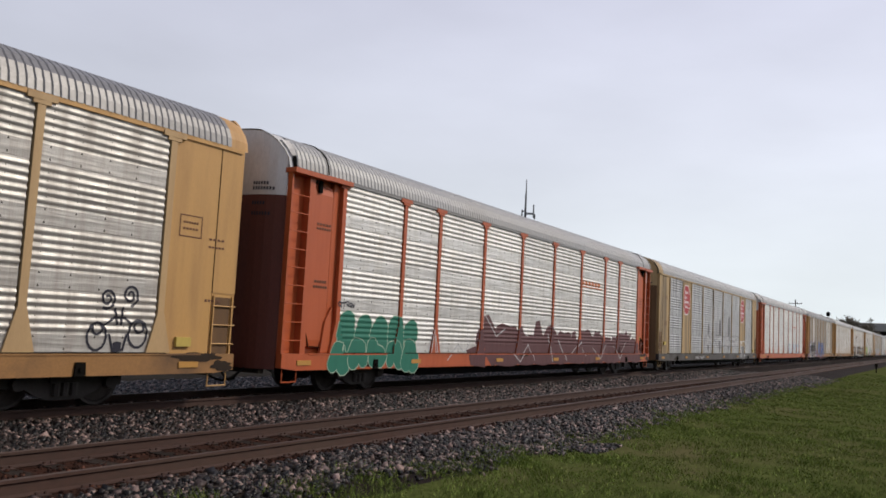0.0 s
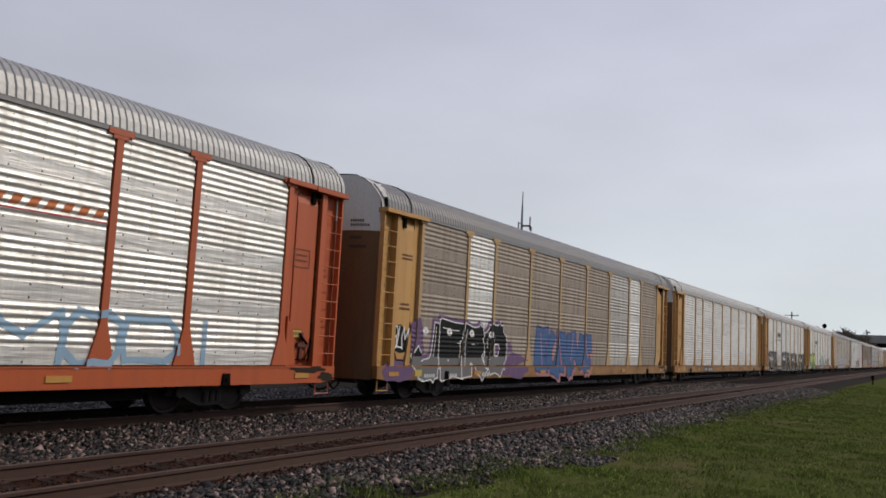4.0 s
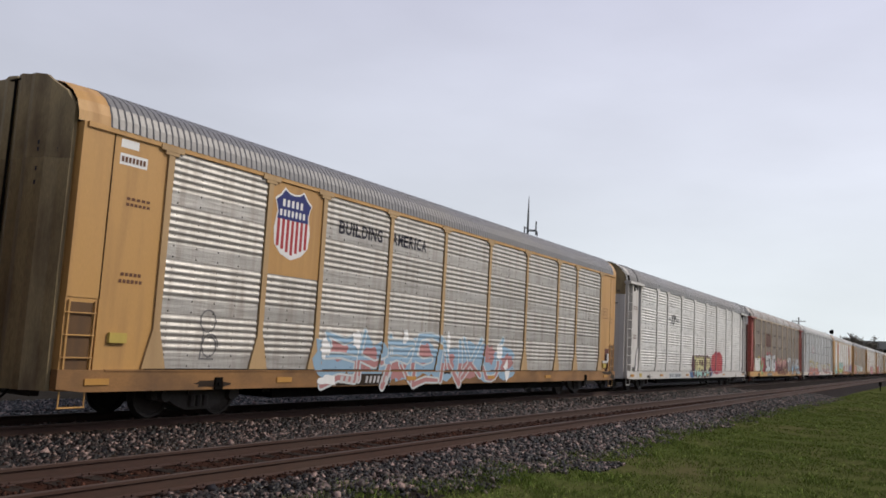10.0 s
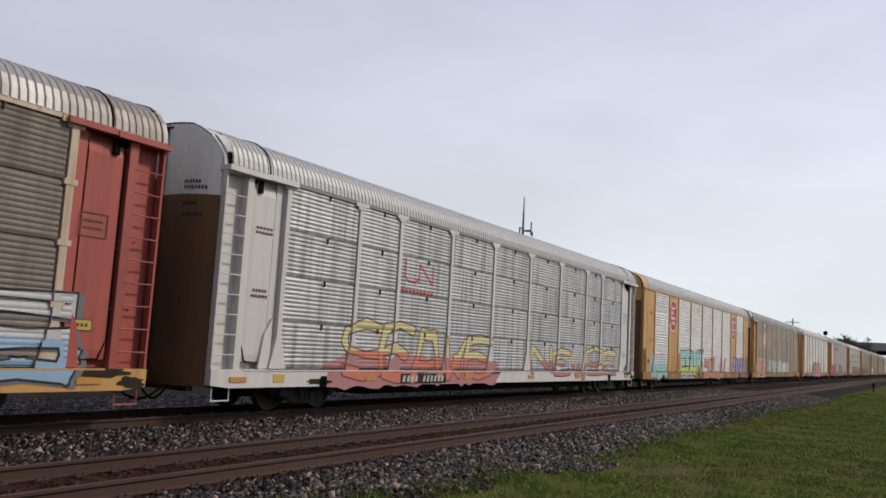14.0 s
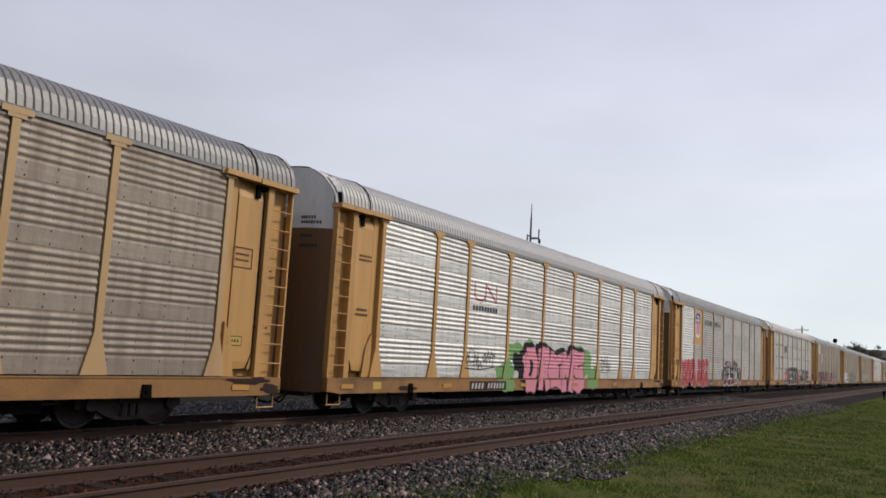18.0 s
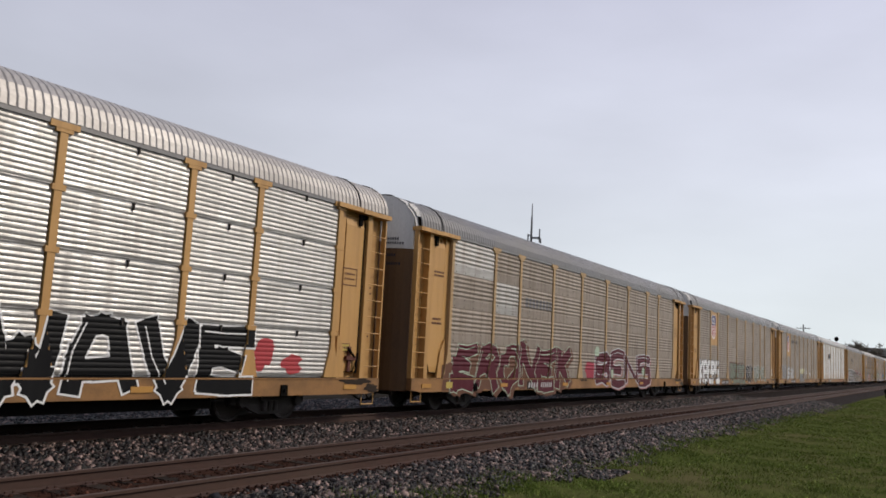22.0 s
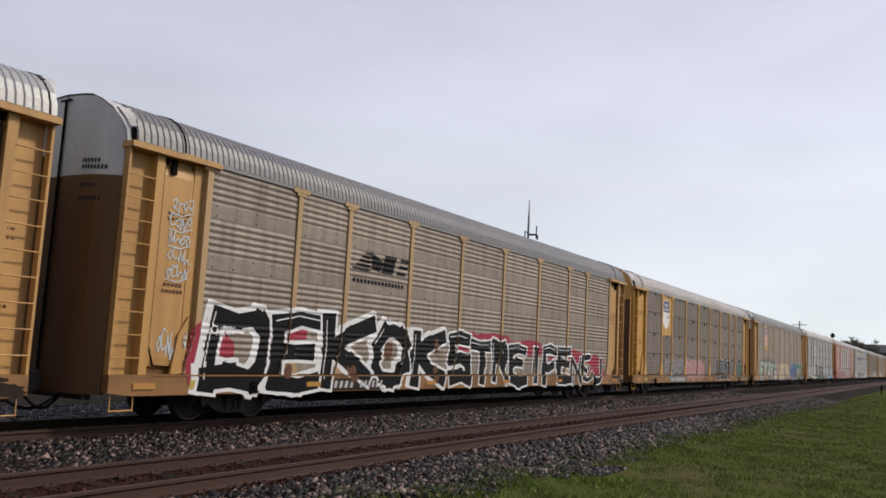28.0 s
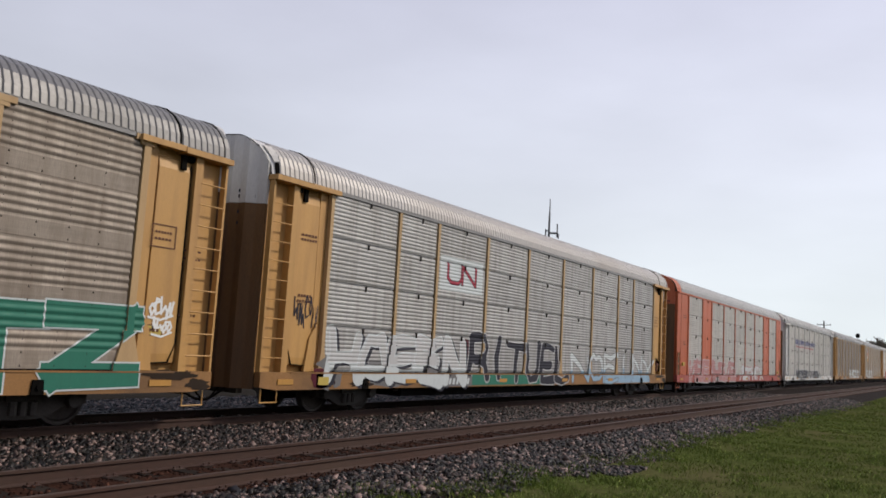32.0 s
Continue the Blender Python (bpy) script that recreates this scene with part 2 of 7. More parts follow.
surf("mast_steel", (0.10, 0.10, 0.11), 0.6, 0.4, 0.2, (0.06, 0.05, 0.05), 0.4, 1.0, (1, 1, 1), 0.0, 8, 0.1)
PAINTS = {
    "black": (0.008, 0.008, 0.009), "ink": (0.035, 0.035, 0.05), "white": (0.72, 0.72, 0.72), "teal": (0.022, 0.185, 0.125),
    "purple": (0.13, 0.058, 0.062), "violet": (0.16, 0.09, 0.20), "lilac": (0.34, 0.28, 0.48), "blue": (0.055, 0.135, 0.31),
    "sky": (0.26, 0.42, 0.58), "green": (0.17, 0.36, 0.11), "lime": (0.48, 0.60, 0.14), "aqua": (0.30, 0.58, 0.55),
    "red": (0.45, 0.04, 0.05), "crimson": (0.38, 0.03, 0.06), "maroon": (0.105, 0.014, 0.026), "pink": (0.72, 0.24, 0.33),
    "orange": (0.55, 0.15, 0.03), "coral": (0.62, 0.17, 0.11), "yellow": (0.52, 0.38, 0.05), "sand": (0.60, 0.54, 0.25),
    "silver": (0.50, 0.50, 0.51), "smoke": (0.17, 0.165, 0.17), "pale": (0.55, 0.60, 0.62), "navy": (0.04, 0.05, 0.20),
    "mint": (0.40, 0.52, 0.38), "sage": (0.19, 0.225, 0.165), "rose": (0.45, 0.20, 0.20), "amber": (0.52, 0.25, 0.03), "brown": (0.16, 0.07, 0.04), "grime": (0.035, 0.022, 0.014)}
for key, value in PAINTS.items():
    grey = 0.3 * value[0] + 0.6 * value[1] + 0.1 * value[2]   # thin, weathered coats
    value = tuple((grey + (v - grey) * 0.84) * (1 if grey > 0.6 else 0.9) for v in value)
    surf("spray_" + key, value, 0.5, 0, 0.10, tuple(v * 0.7 + 0.015 for v in value), 0.3, 1.5, DOWN, 0.03, 20, 0.0, spec=0.12)


# ---- building helpers ----
def tag_parts(ob, label):
    if label:
        ob["label"] = label
    return ob


def part(name, shape, material, parent, label="", place=(0, 0, 0)):
    """Links a bmesh or a mesh as one object under a thing or a part."""
    me = shape
    if isinstance(shape, bmesh.types.BMesh):
        me = bpy.data.meshes.new(name)
        bmesh.ops.recalc_face_normals(shape, faces=shape.faces[:])
        shape.to_mesh(me)
        shape.free()
    ob = new(name, me)
    if isinstance(material, str):
        material = MATS[material]
    if material is not None:
        if not me.materials:
            me.materials.append(None)
        ob.material_slots[0].link = "OBJECT"
        ob.material_slots[0].material = material
    if parent is not None:
        ob.parent = parent
    ob.location = place
    return tag_parts(ob, label)


def box(bm, x0, x1, y0, y1, z0, z1):
    v = [bm.verts.new((x, y, z)) for x in (x0, x1) for y in (y0, y1) for z in (z0, z1)]
    for f in ((0, 1, 3, 2), (4, 6, 7, 5), (0, 4, 5, 1), (2, 3, 7, 6), (0, 2, 6, 4), (1, 5, 7, 3)):
        bm.faces.new([v[i] for i in f])


def prism_x(bm, pts, x0, x1):
    """A plate with the outline pts (y, z), from x0 to x1."""
    a = [bm.verts.new((x0, y, z)) for y, z in pts]
    b = [bm.verts.new((x1, y, z)) for y, z in pts]
    bm.faces.new(a)
    bm.faces.new(b[::-1])
    for i in range(len(pts)):
        j = (i + 1) % len(pts)
        bm.faces.new((a[i], a[j], b[j], b[i]))


def prism_y(bm, pts, y0, y1):
    """A bar with the section pts (x, z), from y0 to y1."""
    a = [bm.verts.new((x, y0, z)) for x, z in pts]
    b = [bm.verts.new((x, y1, z)) for x, z in pts]
    bm.faces.new(a)
    bm.faces.new(b[::-1])
    for i in range(len(pts)):
        j = (i + 1) % len(pts)
        bm.faces.new((a[i], a[j], b[j], b[i]))


def tube(bm, a, b, r, n=6, r2=None):
    a, b = Vector(a), Vector(b)
    q = (b - a).to_track_quat("Z", "Y")
    r2 = r if r2 is None else r2
    ring = [[bm.verts.new(p + q @ Vector((rr * math.cos(i * math.tau / n), rr * math.sin(i * math.tau / n), 0)))
             for i in range(n)] for p, rr in ((a, r), (b, r2))]
    for i in range(n):
        j = (i + 1) % n
        bm.faces.new((ring[0][i], ring[0][j], ring[1][j], ring[1][i]))
    bm.faces.new(ring[0][::-1])
    bm.faces.new(ring[1])


def mesh_of(name, verts, faces, material=None):
    me = bpy.data.meshes.new(name)
    me.from_pydata(verts, [], faces)
    me.update()
    if material:
        me.materials.append(MATS[material])
    return me


def stuff_mesh(name, verts, faces, material):
    """A large mesh of triangles from arrays."""
    me = bpy.data.meshes.new(name)
    me.vertices.add(len(verts))
    me.vertices.foreach_set("co", np.asarray(verts, np.float32).ravel())
    me.loops.add(faces.size)
    me.loops.foreach_set("vertex_index", np.asarray(faces, np.int32).ravel())
    me.polygons.add(len(faces))
    me.polygons.foreach_set("loop_start", np.arange(0, faces.size, faces.shape[1], dtype=np.int32))
    me.materials.append(MATS[material])
    me.update(calc_edges=True)
    return me


# ---- lettering, made first: outlines of words in the built-in font as triangles (y, z) ----
def word(text, grow=0.0, bold=0.0):
    """The triangles of a word, one unit high, with its width."""
    cu = bpy.data.curves.new("word", "FONT")
    cu.body, cu.resolution_u, cu.offset, cu.fill_mode = text, 3, grow + bold, "FRONT"
    ob = new("word", cu)
    me = bpy.data.meshes.new_from_object(ob.evaluated_get(bpy.context.evaluated_depsgraph_get()))
    me.calc_loop_triangles()
    pts = [(v.co.x, v.co.y) for v in me.vertices]
    tris = [[pts[i] for i in t.vertices] for t in me.loop_triangles]
    bpy.data.objects.remove(ob)
    bpy.data.meshes.remove(me)
    bpy.data.curves.remove(cu)
    return tris


GLYPH = {sign: word(sign, 0.028) for sign in sorted(set("BUILDINGAMERICA"))}


# ---- ground, ballast and tracks ----
def sheet(name, xs, ys, height, material, label, category):
    verts = [(x, y, height(x, y)) for y in ys for x in xs]
    n = len(xs)
    faces = [(j * n + i, j * n + i + 1, (j + 1) * n + i + 1, (j + 1) * n + i)
             for j in range(len(ys) - 1) for i in range(n - 1)]
    ob = new(name, mesh_of(name, verts, faces, material))
    return tagged(ob, label, category, kind="structure")


def verge(y):
    """Where the ballast ends and the grass begins, along the line."""
    base = np.interp(y, [-40, 6, 9, 11.8, 14.8, 17.2, 20, 27, 42, 67, 102, 400], [-6.7, -6.7, -6.62, -6.28, -6.05, -5.9, -6.2, -6.3, -5.95, -5.6, -4.8, -4.5])
    return base + 0.16 * math.sin(y * 1.9) + 0.1 * math.sin(y * 4.7 + 1) + 0.07 * math.sin(y * 11.3)


def grade(x, y):
    """Height of the ground across the line."""
    return float(np.interp(x, [-3000, -60, -24, -17.4, -16.4, -7.6, -6.2, -3, 4, 3000],
                           [-1.2, -0.95, -0.62, -0.45, -0.42, -0.42, -0.36, -0.40, -0.55, -1.2]))


def lumps(x, y):
    return grade(x, y) + (0.035 * noise.noise((x * 0.5, y * 0.5, 0)) if -7 < x < 6 and abs(y) < 130 else 0)


xs = [-3000, -900, -300, -120, -60, -40, -24, -17.4, -16.4, -12, -8] + [-7.4 + 0.4 * i for i in range(33)] + [8, 14, 40, 120, 400, 3000]
ys = [-3000, -800, -250, -90, -40, -15, 0] + [2 + 1.0 * i for i in range(60)] + [66, 75, 90, 120, 180, 280, 450, 800, 1500, 3000]
ground = sheet("ground", xs, ys, lumps, "grass_ground", "rough spring grass ground beside the railway line", "ground")
ground.data.materials.append(MATS["far_gravel"])
for face in ground.data.polygons:
    if face.center.x < -11 and face.center.x > -70:
        face.material_index = 1


def bed(x, y):
    v = float(np.interp(x, [-22.4, -20.6, -18.0, -15.4, -12.5, -11.4, -10.2, -7.38, -6.9, -6.1, -5.3],
                        [-0.72, -0.34, -0.26, -0.19, -0.19, -0.25, -0.19, -0.19, -0.22, -0.335, -0.46]))
    return v + 0.025 * noise.noise((x * 2.1, y * 2.1, 3)) + 0.012 * noise.noise((x * 7, y * 7, 5))


bx = [-22.4 + 0.2 * i for i in range(86)]
by = [-300, -120, -50, -20, 0] + [2 + 0.25 * i for i in range(170)] + [46, 48, 51, 55, 60, 68, 80, 100, 130, 180, 260, 400, 700, 1200]
bed_sheet = sheet("ballast_bed", bx, by, bed, "ballast_bed", "grey-brown crushed stone ballast under two tracks", "ballast")
bed_sheet.data.materials.append(MATS["rusty_bed"])
for face in bed_sheet.data.polygons:
    if abs(face.center.x - NEAR_X) < 1.15:
        face.material_index = 1

RAIL = [(-0.075, -0.185), (0.075, -0.185), (0.075, -0.172), (0.012, -0.155), (0.009, -0.05), (0.036, -0.038), (0.036, -0.008),
        (-0.036, -0.008), (-0.036, -0.038), (-0.009, -0.05), (-0.012, -0.155), (-0.075, -0.172)]
HEAD = [(-0.035, -0.0075), (0.035, -0.0075), (0.035, -0.003), (0.026, 0.0), (-0.026, 0.0), (-0.035, -0.003)]
TIE = bmesh.new()
prism_y(TIE, [(-1.3, -0.34), (1.3, -0.34), (1.3, -0.192), (1.28, -0.18), (-1.28, -0.18), (-1.3, -0.192)], -0.115, 0.115)
TIE_MESH = bpy.data.meshes.new("sleeper")
TIE.to_mesh(TIE_MESH)
PLATE = bmesh.new()
box(PLATE, -0.17, 0.17, -0.09, 0.09, -0.178, -0.168)
for sx in (-0.11, 0.11):
    for sy in (-0.05, 0.05):
        box(PLATE, sx - 0.012, sx + 0.012, sy - 0.012, sy + 0.012, -0.169, -0.14)
PLATE_MESH = bpy.data.meshes.new("tie_plate")
PLATE.to_mesh(PLATE_MESH)
for name, cx, count in (("track_1", NEAR_X, 105), ("track_2", TRAIN_X, 105)):
    track = tagged(new(name), "worn railway track with rusty-sided steel rails in ballast", "track", kind="structure")
    track.location = (cx, 0, 0)
    for side in (-1, 1):
        b = bmesh.new()
        prism_y(b, [(x + side * 0.7535, z) for x, z in RAIL], -300, 1200)
        rail = part("rail", b, "rail_side", track)
        b = bmesh.new()
        prism_y(b, [(x + side * 0.7535, z) for x, z in HEAD], -300, 1200)
        part("rail_head", b, "rail_head", rail, "worn shiny top of the rail")
    rnd = random.Random(4)
    for i in range(count):
        y = 1.0 + i * 0.53
        part("sleeper", TIE_MESH, "sleeper_wood", track, place=(rnd.uniform(-0.05, 0.05), y, rnd.uniform(-0.012, 0.004)))
        if y < 32:
            for side in (-1, 1):
                part("tie_plate", PLATE_MESH, "rail_side", track, place=(side * 0.7535, y, -0.004))


# loose stones on the ballast
def stones():
    g = np.random.default_rng(11)
    cube = np.array([(x, y, z) for x in (-1, 1) for y in (-1, 1) for z in (-1, 1)], float)
    tri = np.array([(0, 1, 3), (0, 3, 2), (4, 6, 7), (4, 7, 5), (0, 4, 5), (0, 5, 1), (2, 3, 7), (2, 7, 6), (0, 2, 6), (0, 6, 4),
                    (1, 5, 7), (1, 7, 3)])
    spots = []
    for x0, x1, y0, y1, per in ((-13.1, -9.6, 4, 16, 420), (-13.1, -9.6, 16, 30, 280), (-13.1, -9.6, 30, 60, 90),
                                (-7.85, -5.2, 4, 16, 420), (-7.85, -5.2, 16, 30, 260), (-7.85, -5.2, 30, 60, 80),
                                (-9.33, -8.07, 4, 40, 170), (-20.6, -14.8, 8, 26, 190), (-20.6, -14.8, 26, 50, 60), (-14.6, -13.35, 6, 24, 90)):
        n = int((x1 - x0) * (y1 - y0) * per)
        spots.append(np.stack([g.uniform(x0, x1, n), g.uniform(y0, y1, n)], 1))
    spots = np.concatenate(spots)
    edge = np.array([verge(y) for y in spots[:, 1]])
    patch = ((spots[:, 0] + 5.3) / 0.45) ** 2 + ((spots[:, 1] - 14.8) / 0.8) ** 2 < 1
    keep = (spots[:, 0] < edge + 0.25 + g.normal(0, 0.14, len(spots))) | patch
    spots = spots[keep]
    n = len(spots)
    z = np.array([bed(x, y) if x < -5.8 else lumps(x, y) for x, y in spots])
    size = g.uniform(0.015, 0.038, n) * np.where(g.random(n) < 0.05, 1.5, 1)
    s = cube[None] * (size[:, None, None] * g.uniform(0.6, 1.25, (n, 1, 3))) * g.uniform(0.45, 1.2, (n, 8, 3))
    a, b, c = g.uniform(0, math.tau, (3, n))
    ca, sa, cb, sb = np.cos(a), np.sin(a), np.cos(b), np.sin(b)
    x = s[..., 0] * ca[:, None] - s[..., 1] * sa[:, None]
    y = s[..., 0] * sa[:, None] + s[..., 1] * ca[:, None]
    y2 = y * cb[:, None] - s[..., 2] * sb[:, None]
    z2 = y * sb[:, None] + s[..., 2] * cb[:, None]
    v = np.stack([x + spots[:, :1], y2 + spots[:, 1:], z2 + (z + size * 0.35)[:, None]], -1)
    v_mid = v.mean(1, keepdims=True)
    near_rail = np.abs(spots[:, 0] - NEAR_X) < 1.12 + g.normal(0, 0.08, n)
    v = np.where(near_rail[:, None, None], v_mid + (v - v_mid) * 0.6 - np.array([0, 0, 0.012]), v)
    for name, pick, paint, label in (("ballast_stones", ~near_rail, "ballast_stone", "loose angular grey ballast stones along the tracks"),
                                     ("rusty_stones", near_rail, "rusty_stone", "rust-brown ballast stones between the rails")):
        m = int(pick.sum())
        f = tri[None] + 8 * np.arange(m)[:, None, None]
        ob = new(name, stuff_mesh(name, v[pick].reshape(-1, 3), f.reshape(-1, 3), paint))
        tagged(ob, label, "ballast", kind="stuff")


stones()


def grass():
    g = np.random.default_rng(5)
    spots = []
    for y0, y1, per in ((6, 14, 1500), (14, 24, 800), (24, 45, 330), (45, 80, 110)):
        n = int(8.5 * (y1 - y0) * per)
        spots.append(np.stack([g.uniform(-7, 1.5, n), g.uniform(y0, y1, n)], 1))
    s = np.concatenate(spots)
    edge = np.array([verge(y) for y in s[:, 1]])
    clump = np.array([noise.noise((x * 1.3, y * 1.3, 9)) + 0.5 * noise.noise((x * 4, y * 4, 2)) for x, y in s])
    patch = ((s[:, 0] + 5.3) / 0.5) ** 2 + ((s[:, 1] - 14.8) / 0.9) ** 2 < 1
    keep = (s[:, 0] > edge + g.normal(0, 0.10, len(s)) - 0.1) & (clump > g.uniform(-0.62, 0.42, len(s))) & (~patch | (g.random(len(s)) < 0.1))
    s, clump = s[keep], clump[keep]
    n = len(s)
    far = 1 + np.clip((s[:, 1] - 10) / 25, 0, 2.2)
    rim = np.exp(-((s[:, 0] - edge[keep]) / 0.5) ** 2)
    h = g.uniform(0.03, 0.075, n) * (1 + 0.7 * np.clip(clump, 0, 1) + 0.8 * rim)
    w = g.uniform(0.004, 0.008, n) * far
    ang = g.uniform(0, math.tau, n)
    z = np.array([max(lumps(x, y), bed(x, y) if x < -5.4 else -9) for x, y in s]) - 0.01
    dx, dy = np.cos(ang) * w, np.sin(ang) * w
    lean = g.normal(0, 0.035, (n, 2))
    v = np.empty((n, 3, 3))
    v[:, 0] = np.stack([s[:, 0] - dx, s[:, 1] - dy, z], 1)
    v[:, 1] = np.stack([s[:, 0] + dx, s[:, 1] + dy, z], 1)
    v[:, 2] = np.stack([s[:, 0] + lean[:, 0], s[:, 1] + lean[:, 1], z + h], 1)
    f = np.arange(3 * n).reshape(n, 3)
    ob = new("grass", stuff_mesh("grass", v.reshape(-1, 3), f, "grass_blade"))
    tagged(ob, "short green spring grass growing beside the ballast", "grass", kind="stuff")


grass()


# ---- the distance: radio mast, line-side poles, signal, overpass, bare trees ----
def radio_mast():
    root = tagged(new("radio_mast"), "tall grey lattice radio mast with side antennas behind the train", "mast")
    root.location = (-64.9, 135.2, -1.3)
    top, half = 31.0, 0.42
    for i in range(3):
        a = i * math.tau / 3 + 0.4
        b = bmesh.new()
        tube(b, (half * math.cos(a), half * math.sin(a), 0), (0.3 * math.cos(a), 0.3 * math.sin(a), 24), 0.11, 5)
        part("leg", b, "mast_steel", root)
    b = bmesh.new()
    for k in range(24):
        for i in range(3):
            a, c = i * math.tau / 3 + 0.4, (i + 1) * math.tau / 3 + 0.4
            r = half - 0.005 * k
            tube(b, (r * math.cos(a), r * math.sin(a), k), (r * math.cos(c), r * math.sin(c), k + 1), 0.025, 3)
    part("lattice", b, "mast_steel", root)
    b = bmesh.new()
    tube(b, (0, 0, 23.5), (0, 0, 28.6), 0.24, 6, 0.17)
    tube(b, (0, 0, 28.6), (0, 0, top + 0.3), 0.13, 5, 0.07)
    part("top_pole", b, "mast_steel", root)
    for dx, z0, z1 in ((1.5, 24.1, 26.6), (-0.6, 24.4, 25.6), (1.75, 23.9, 24.7)):
        b = bmesh.new()
        tube(b, (dx * 0.9, dx * 0.43, z0), (dx * 0.9, dx * 0.43, z1), 0.13, 5)
        tube(b, (0, 0, z0 + 0.9), (dx * 0.9, dx * 0.43, z0 + 0.9), 0.09, 4)
        part("antenna", b, "mast_steel", root)
    b = bmesh.new()
    box(b, -1.0, 1.0, -1.0, 1.0, -0.4, 0.05)
    part("footing", b, "concrete", root)


def line_pole():
    root = tagged(new("utility_pole"), "wooden utility pole with a crossarm beyond the train", "pole")
    root.location = (-23.0, 167.6, -0.95)
    b = bmesh.new()
    tube(b, (0, 0, -0.5), (0, 0, 11.5), 0.17, 8, 0.11)
    part("post", b, "bark", root)
    b = bmesh.new()
    box(b, -1.2, 1.2, -0.2, -0.1, 10.7, 10.82)
    arm = part("crossarm", b, "bark", root)
    for x in (-1.1, -0.4, 0.4, 1.1):
        b = bmesh.new()
        tube(b, (x, -0.15, 10.82), (x, -0.15, 11.02), 0.05, 6, 0.03)
        part("insulator", b, "mast_steel", arm)


def rail_signal():
    root = tagged(new("railway_signal"), "black round railway signal head on a tall mast beyond the train", "signal")
    root.location = (-18.4, 178.0, -0.75)
    b = bmesh.new()
    tube(b, (0, 0, -0.3), (0, 0, 8.6), 0.09, 8)
    part("post", b, "mast_steel", root)
    b = bmesh.new()
    n = 18
    ring = [(0.40 * math.cos(i * math.tau / n), 9.15 + 0.46 * math.sin(i * math.tau / n)) for i in range(n)]
    prism_y(b, ring, -0.12, -0.06)
    target = part("target_disc", b, "dark_steel", root)
    b = bmesh.new()
    box(b, -0.22, 0.22, -0.06, 0.35, 8.75, 9.55)
    part("lamp_housing", b, "dark_steel", target)
    b = bmesh.new()
    tube(b, (0, -0.12, 9.15), (0, -0.45, 9.15), 0.16, 10, 0.15)
    part("hood", b, "dark_steel", target)
    b = bmesh.new()
    for k in range(20):
        tube(b, (-0.2, 0.14, 0.6 + 0.4 * k), (0.2, 0.14, 0.6 + 0.4 * k), 0.015, 4)
    for x in (-0.2, 0.2):
        tube(b, (x, 0.14, 0.3), (x, 0.14, 8.6), 0.02, 4)
    part("ladder", b, "mast_steel", root)


def overpass():
    root = tagged(new("overpass"), "pale concrete road overpass crossing the railway far off", "bridge")
    y = 430.0
    b = bmesh.new()
    box(b, -95, 70, y - 5, y + 5, 10.6, 11.6)
    part("deck", b, "concrete", root)
    for yy in (y - 4.2, y, y + 4.2):
        b = bmesh.new()
        box(b, -95, 70, yy - 0.25, yy + 0.25, 8.7, 10.6)
        part("girder", b, "dark_steel", root)
    for yy in (y - 5, y + 4.7):
        b = bmesh.new()
        box(b, -95, 70, yy, yy + 0.3, 11.6, 14.2)
        rail = part("parapet", b, "concrete", root)
    for x in (-60, -36, -2, 26):
        b = bmesh.new()
        box(b, x - 0.6, x + 0.6, y - 4.5, y + 4.5, -1.6, 8.7)
        part("pier", b, "concrete", root)


def bare_tree(x, y, high, wide, seed):
    """A tapered trunk with limbs, and a crown of many fine twigs with gaps."""
    rnd = random.Random(seed)
    root = tagged(new("bare_tree"), "bare spring tree with a dense crown of fine twigs", "tree", "trees by the overpass")
    root.location = (x, y, grade(x, y) - 0.2)
    b = bmesh.new()
    tube(b, (0, 0, 0), (0.2, 0, high * 0.4), 0.32, 7, 0.2)
    part("trunk", b, "bark", root)
    limbs = bmesh.new()
    tips = []
    for i in range(14):
        a = rnd.uniform(0, math.tau)
        z = high * rnd.uniform(0.15, 0.42)
        e = Vector((math.cos(a) * wide * rnd.uniform(0.3, 0.8), math.sin(a) * wide * rnd.uniform(0.3, 0.8), high * rnd.uniform(0.45, 0.92)))
        tube(limbs, (0.1, 0, z), e, 0.11, 5, 0.04)
        tips += [Vector((0.1, 0, z)).lerp(e, rnd.uniform(0.45, 1.05)) for _ in range(5)]
    part("limb_mass", limbs, "bark", root)
    tw = bmesh.new()
    for tip in tips:
        for _ in range(11):
            d = Vector((rnd.gauss(0, 1), rnd.gauss(0, 1), rnd.gauss(0.35, 0.7))).normalized() * rnd.uniform(0.7, 2.2)
            tube(tw, tip, tip + d, 0.10, 3, 0.05)
            for _ in range(3):
                q = tip + d * rnd.uniform(0.4, 1)
                e = Vector((rnd.gauss(0, 1), rnd.gauss(0, 1), rnd.gauss(0.3, 0.8))).normalized() * rnd.uniform(0.4, 1.0)
                tube(tw, q, q + e, 0.09, 3, 0.05)
    part("twig_mass", tw, "twig", root)


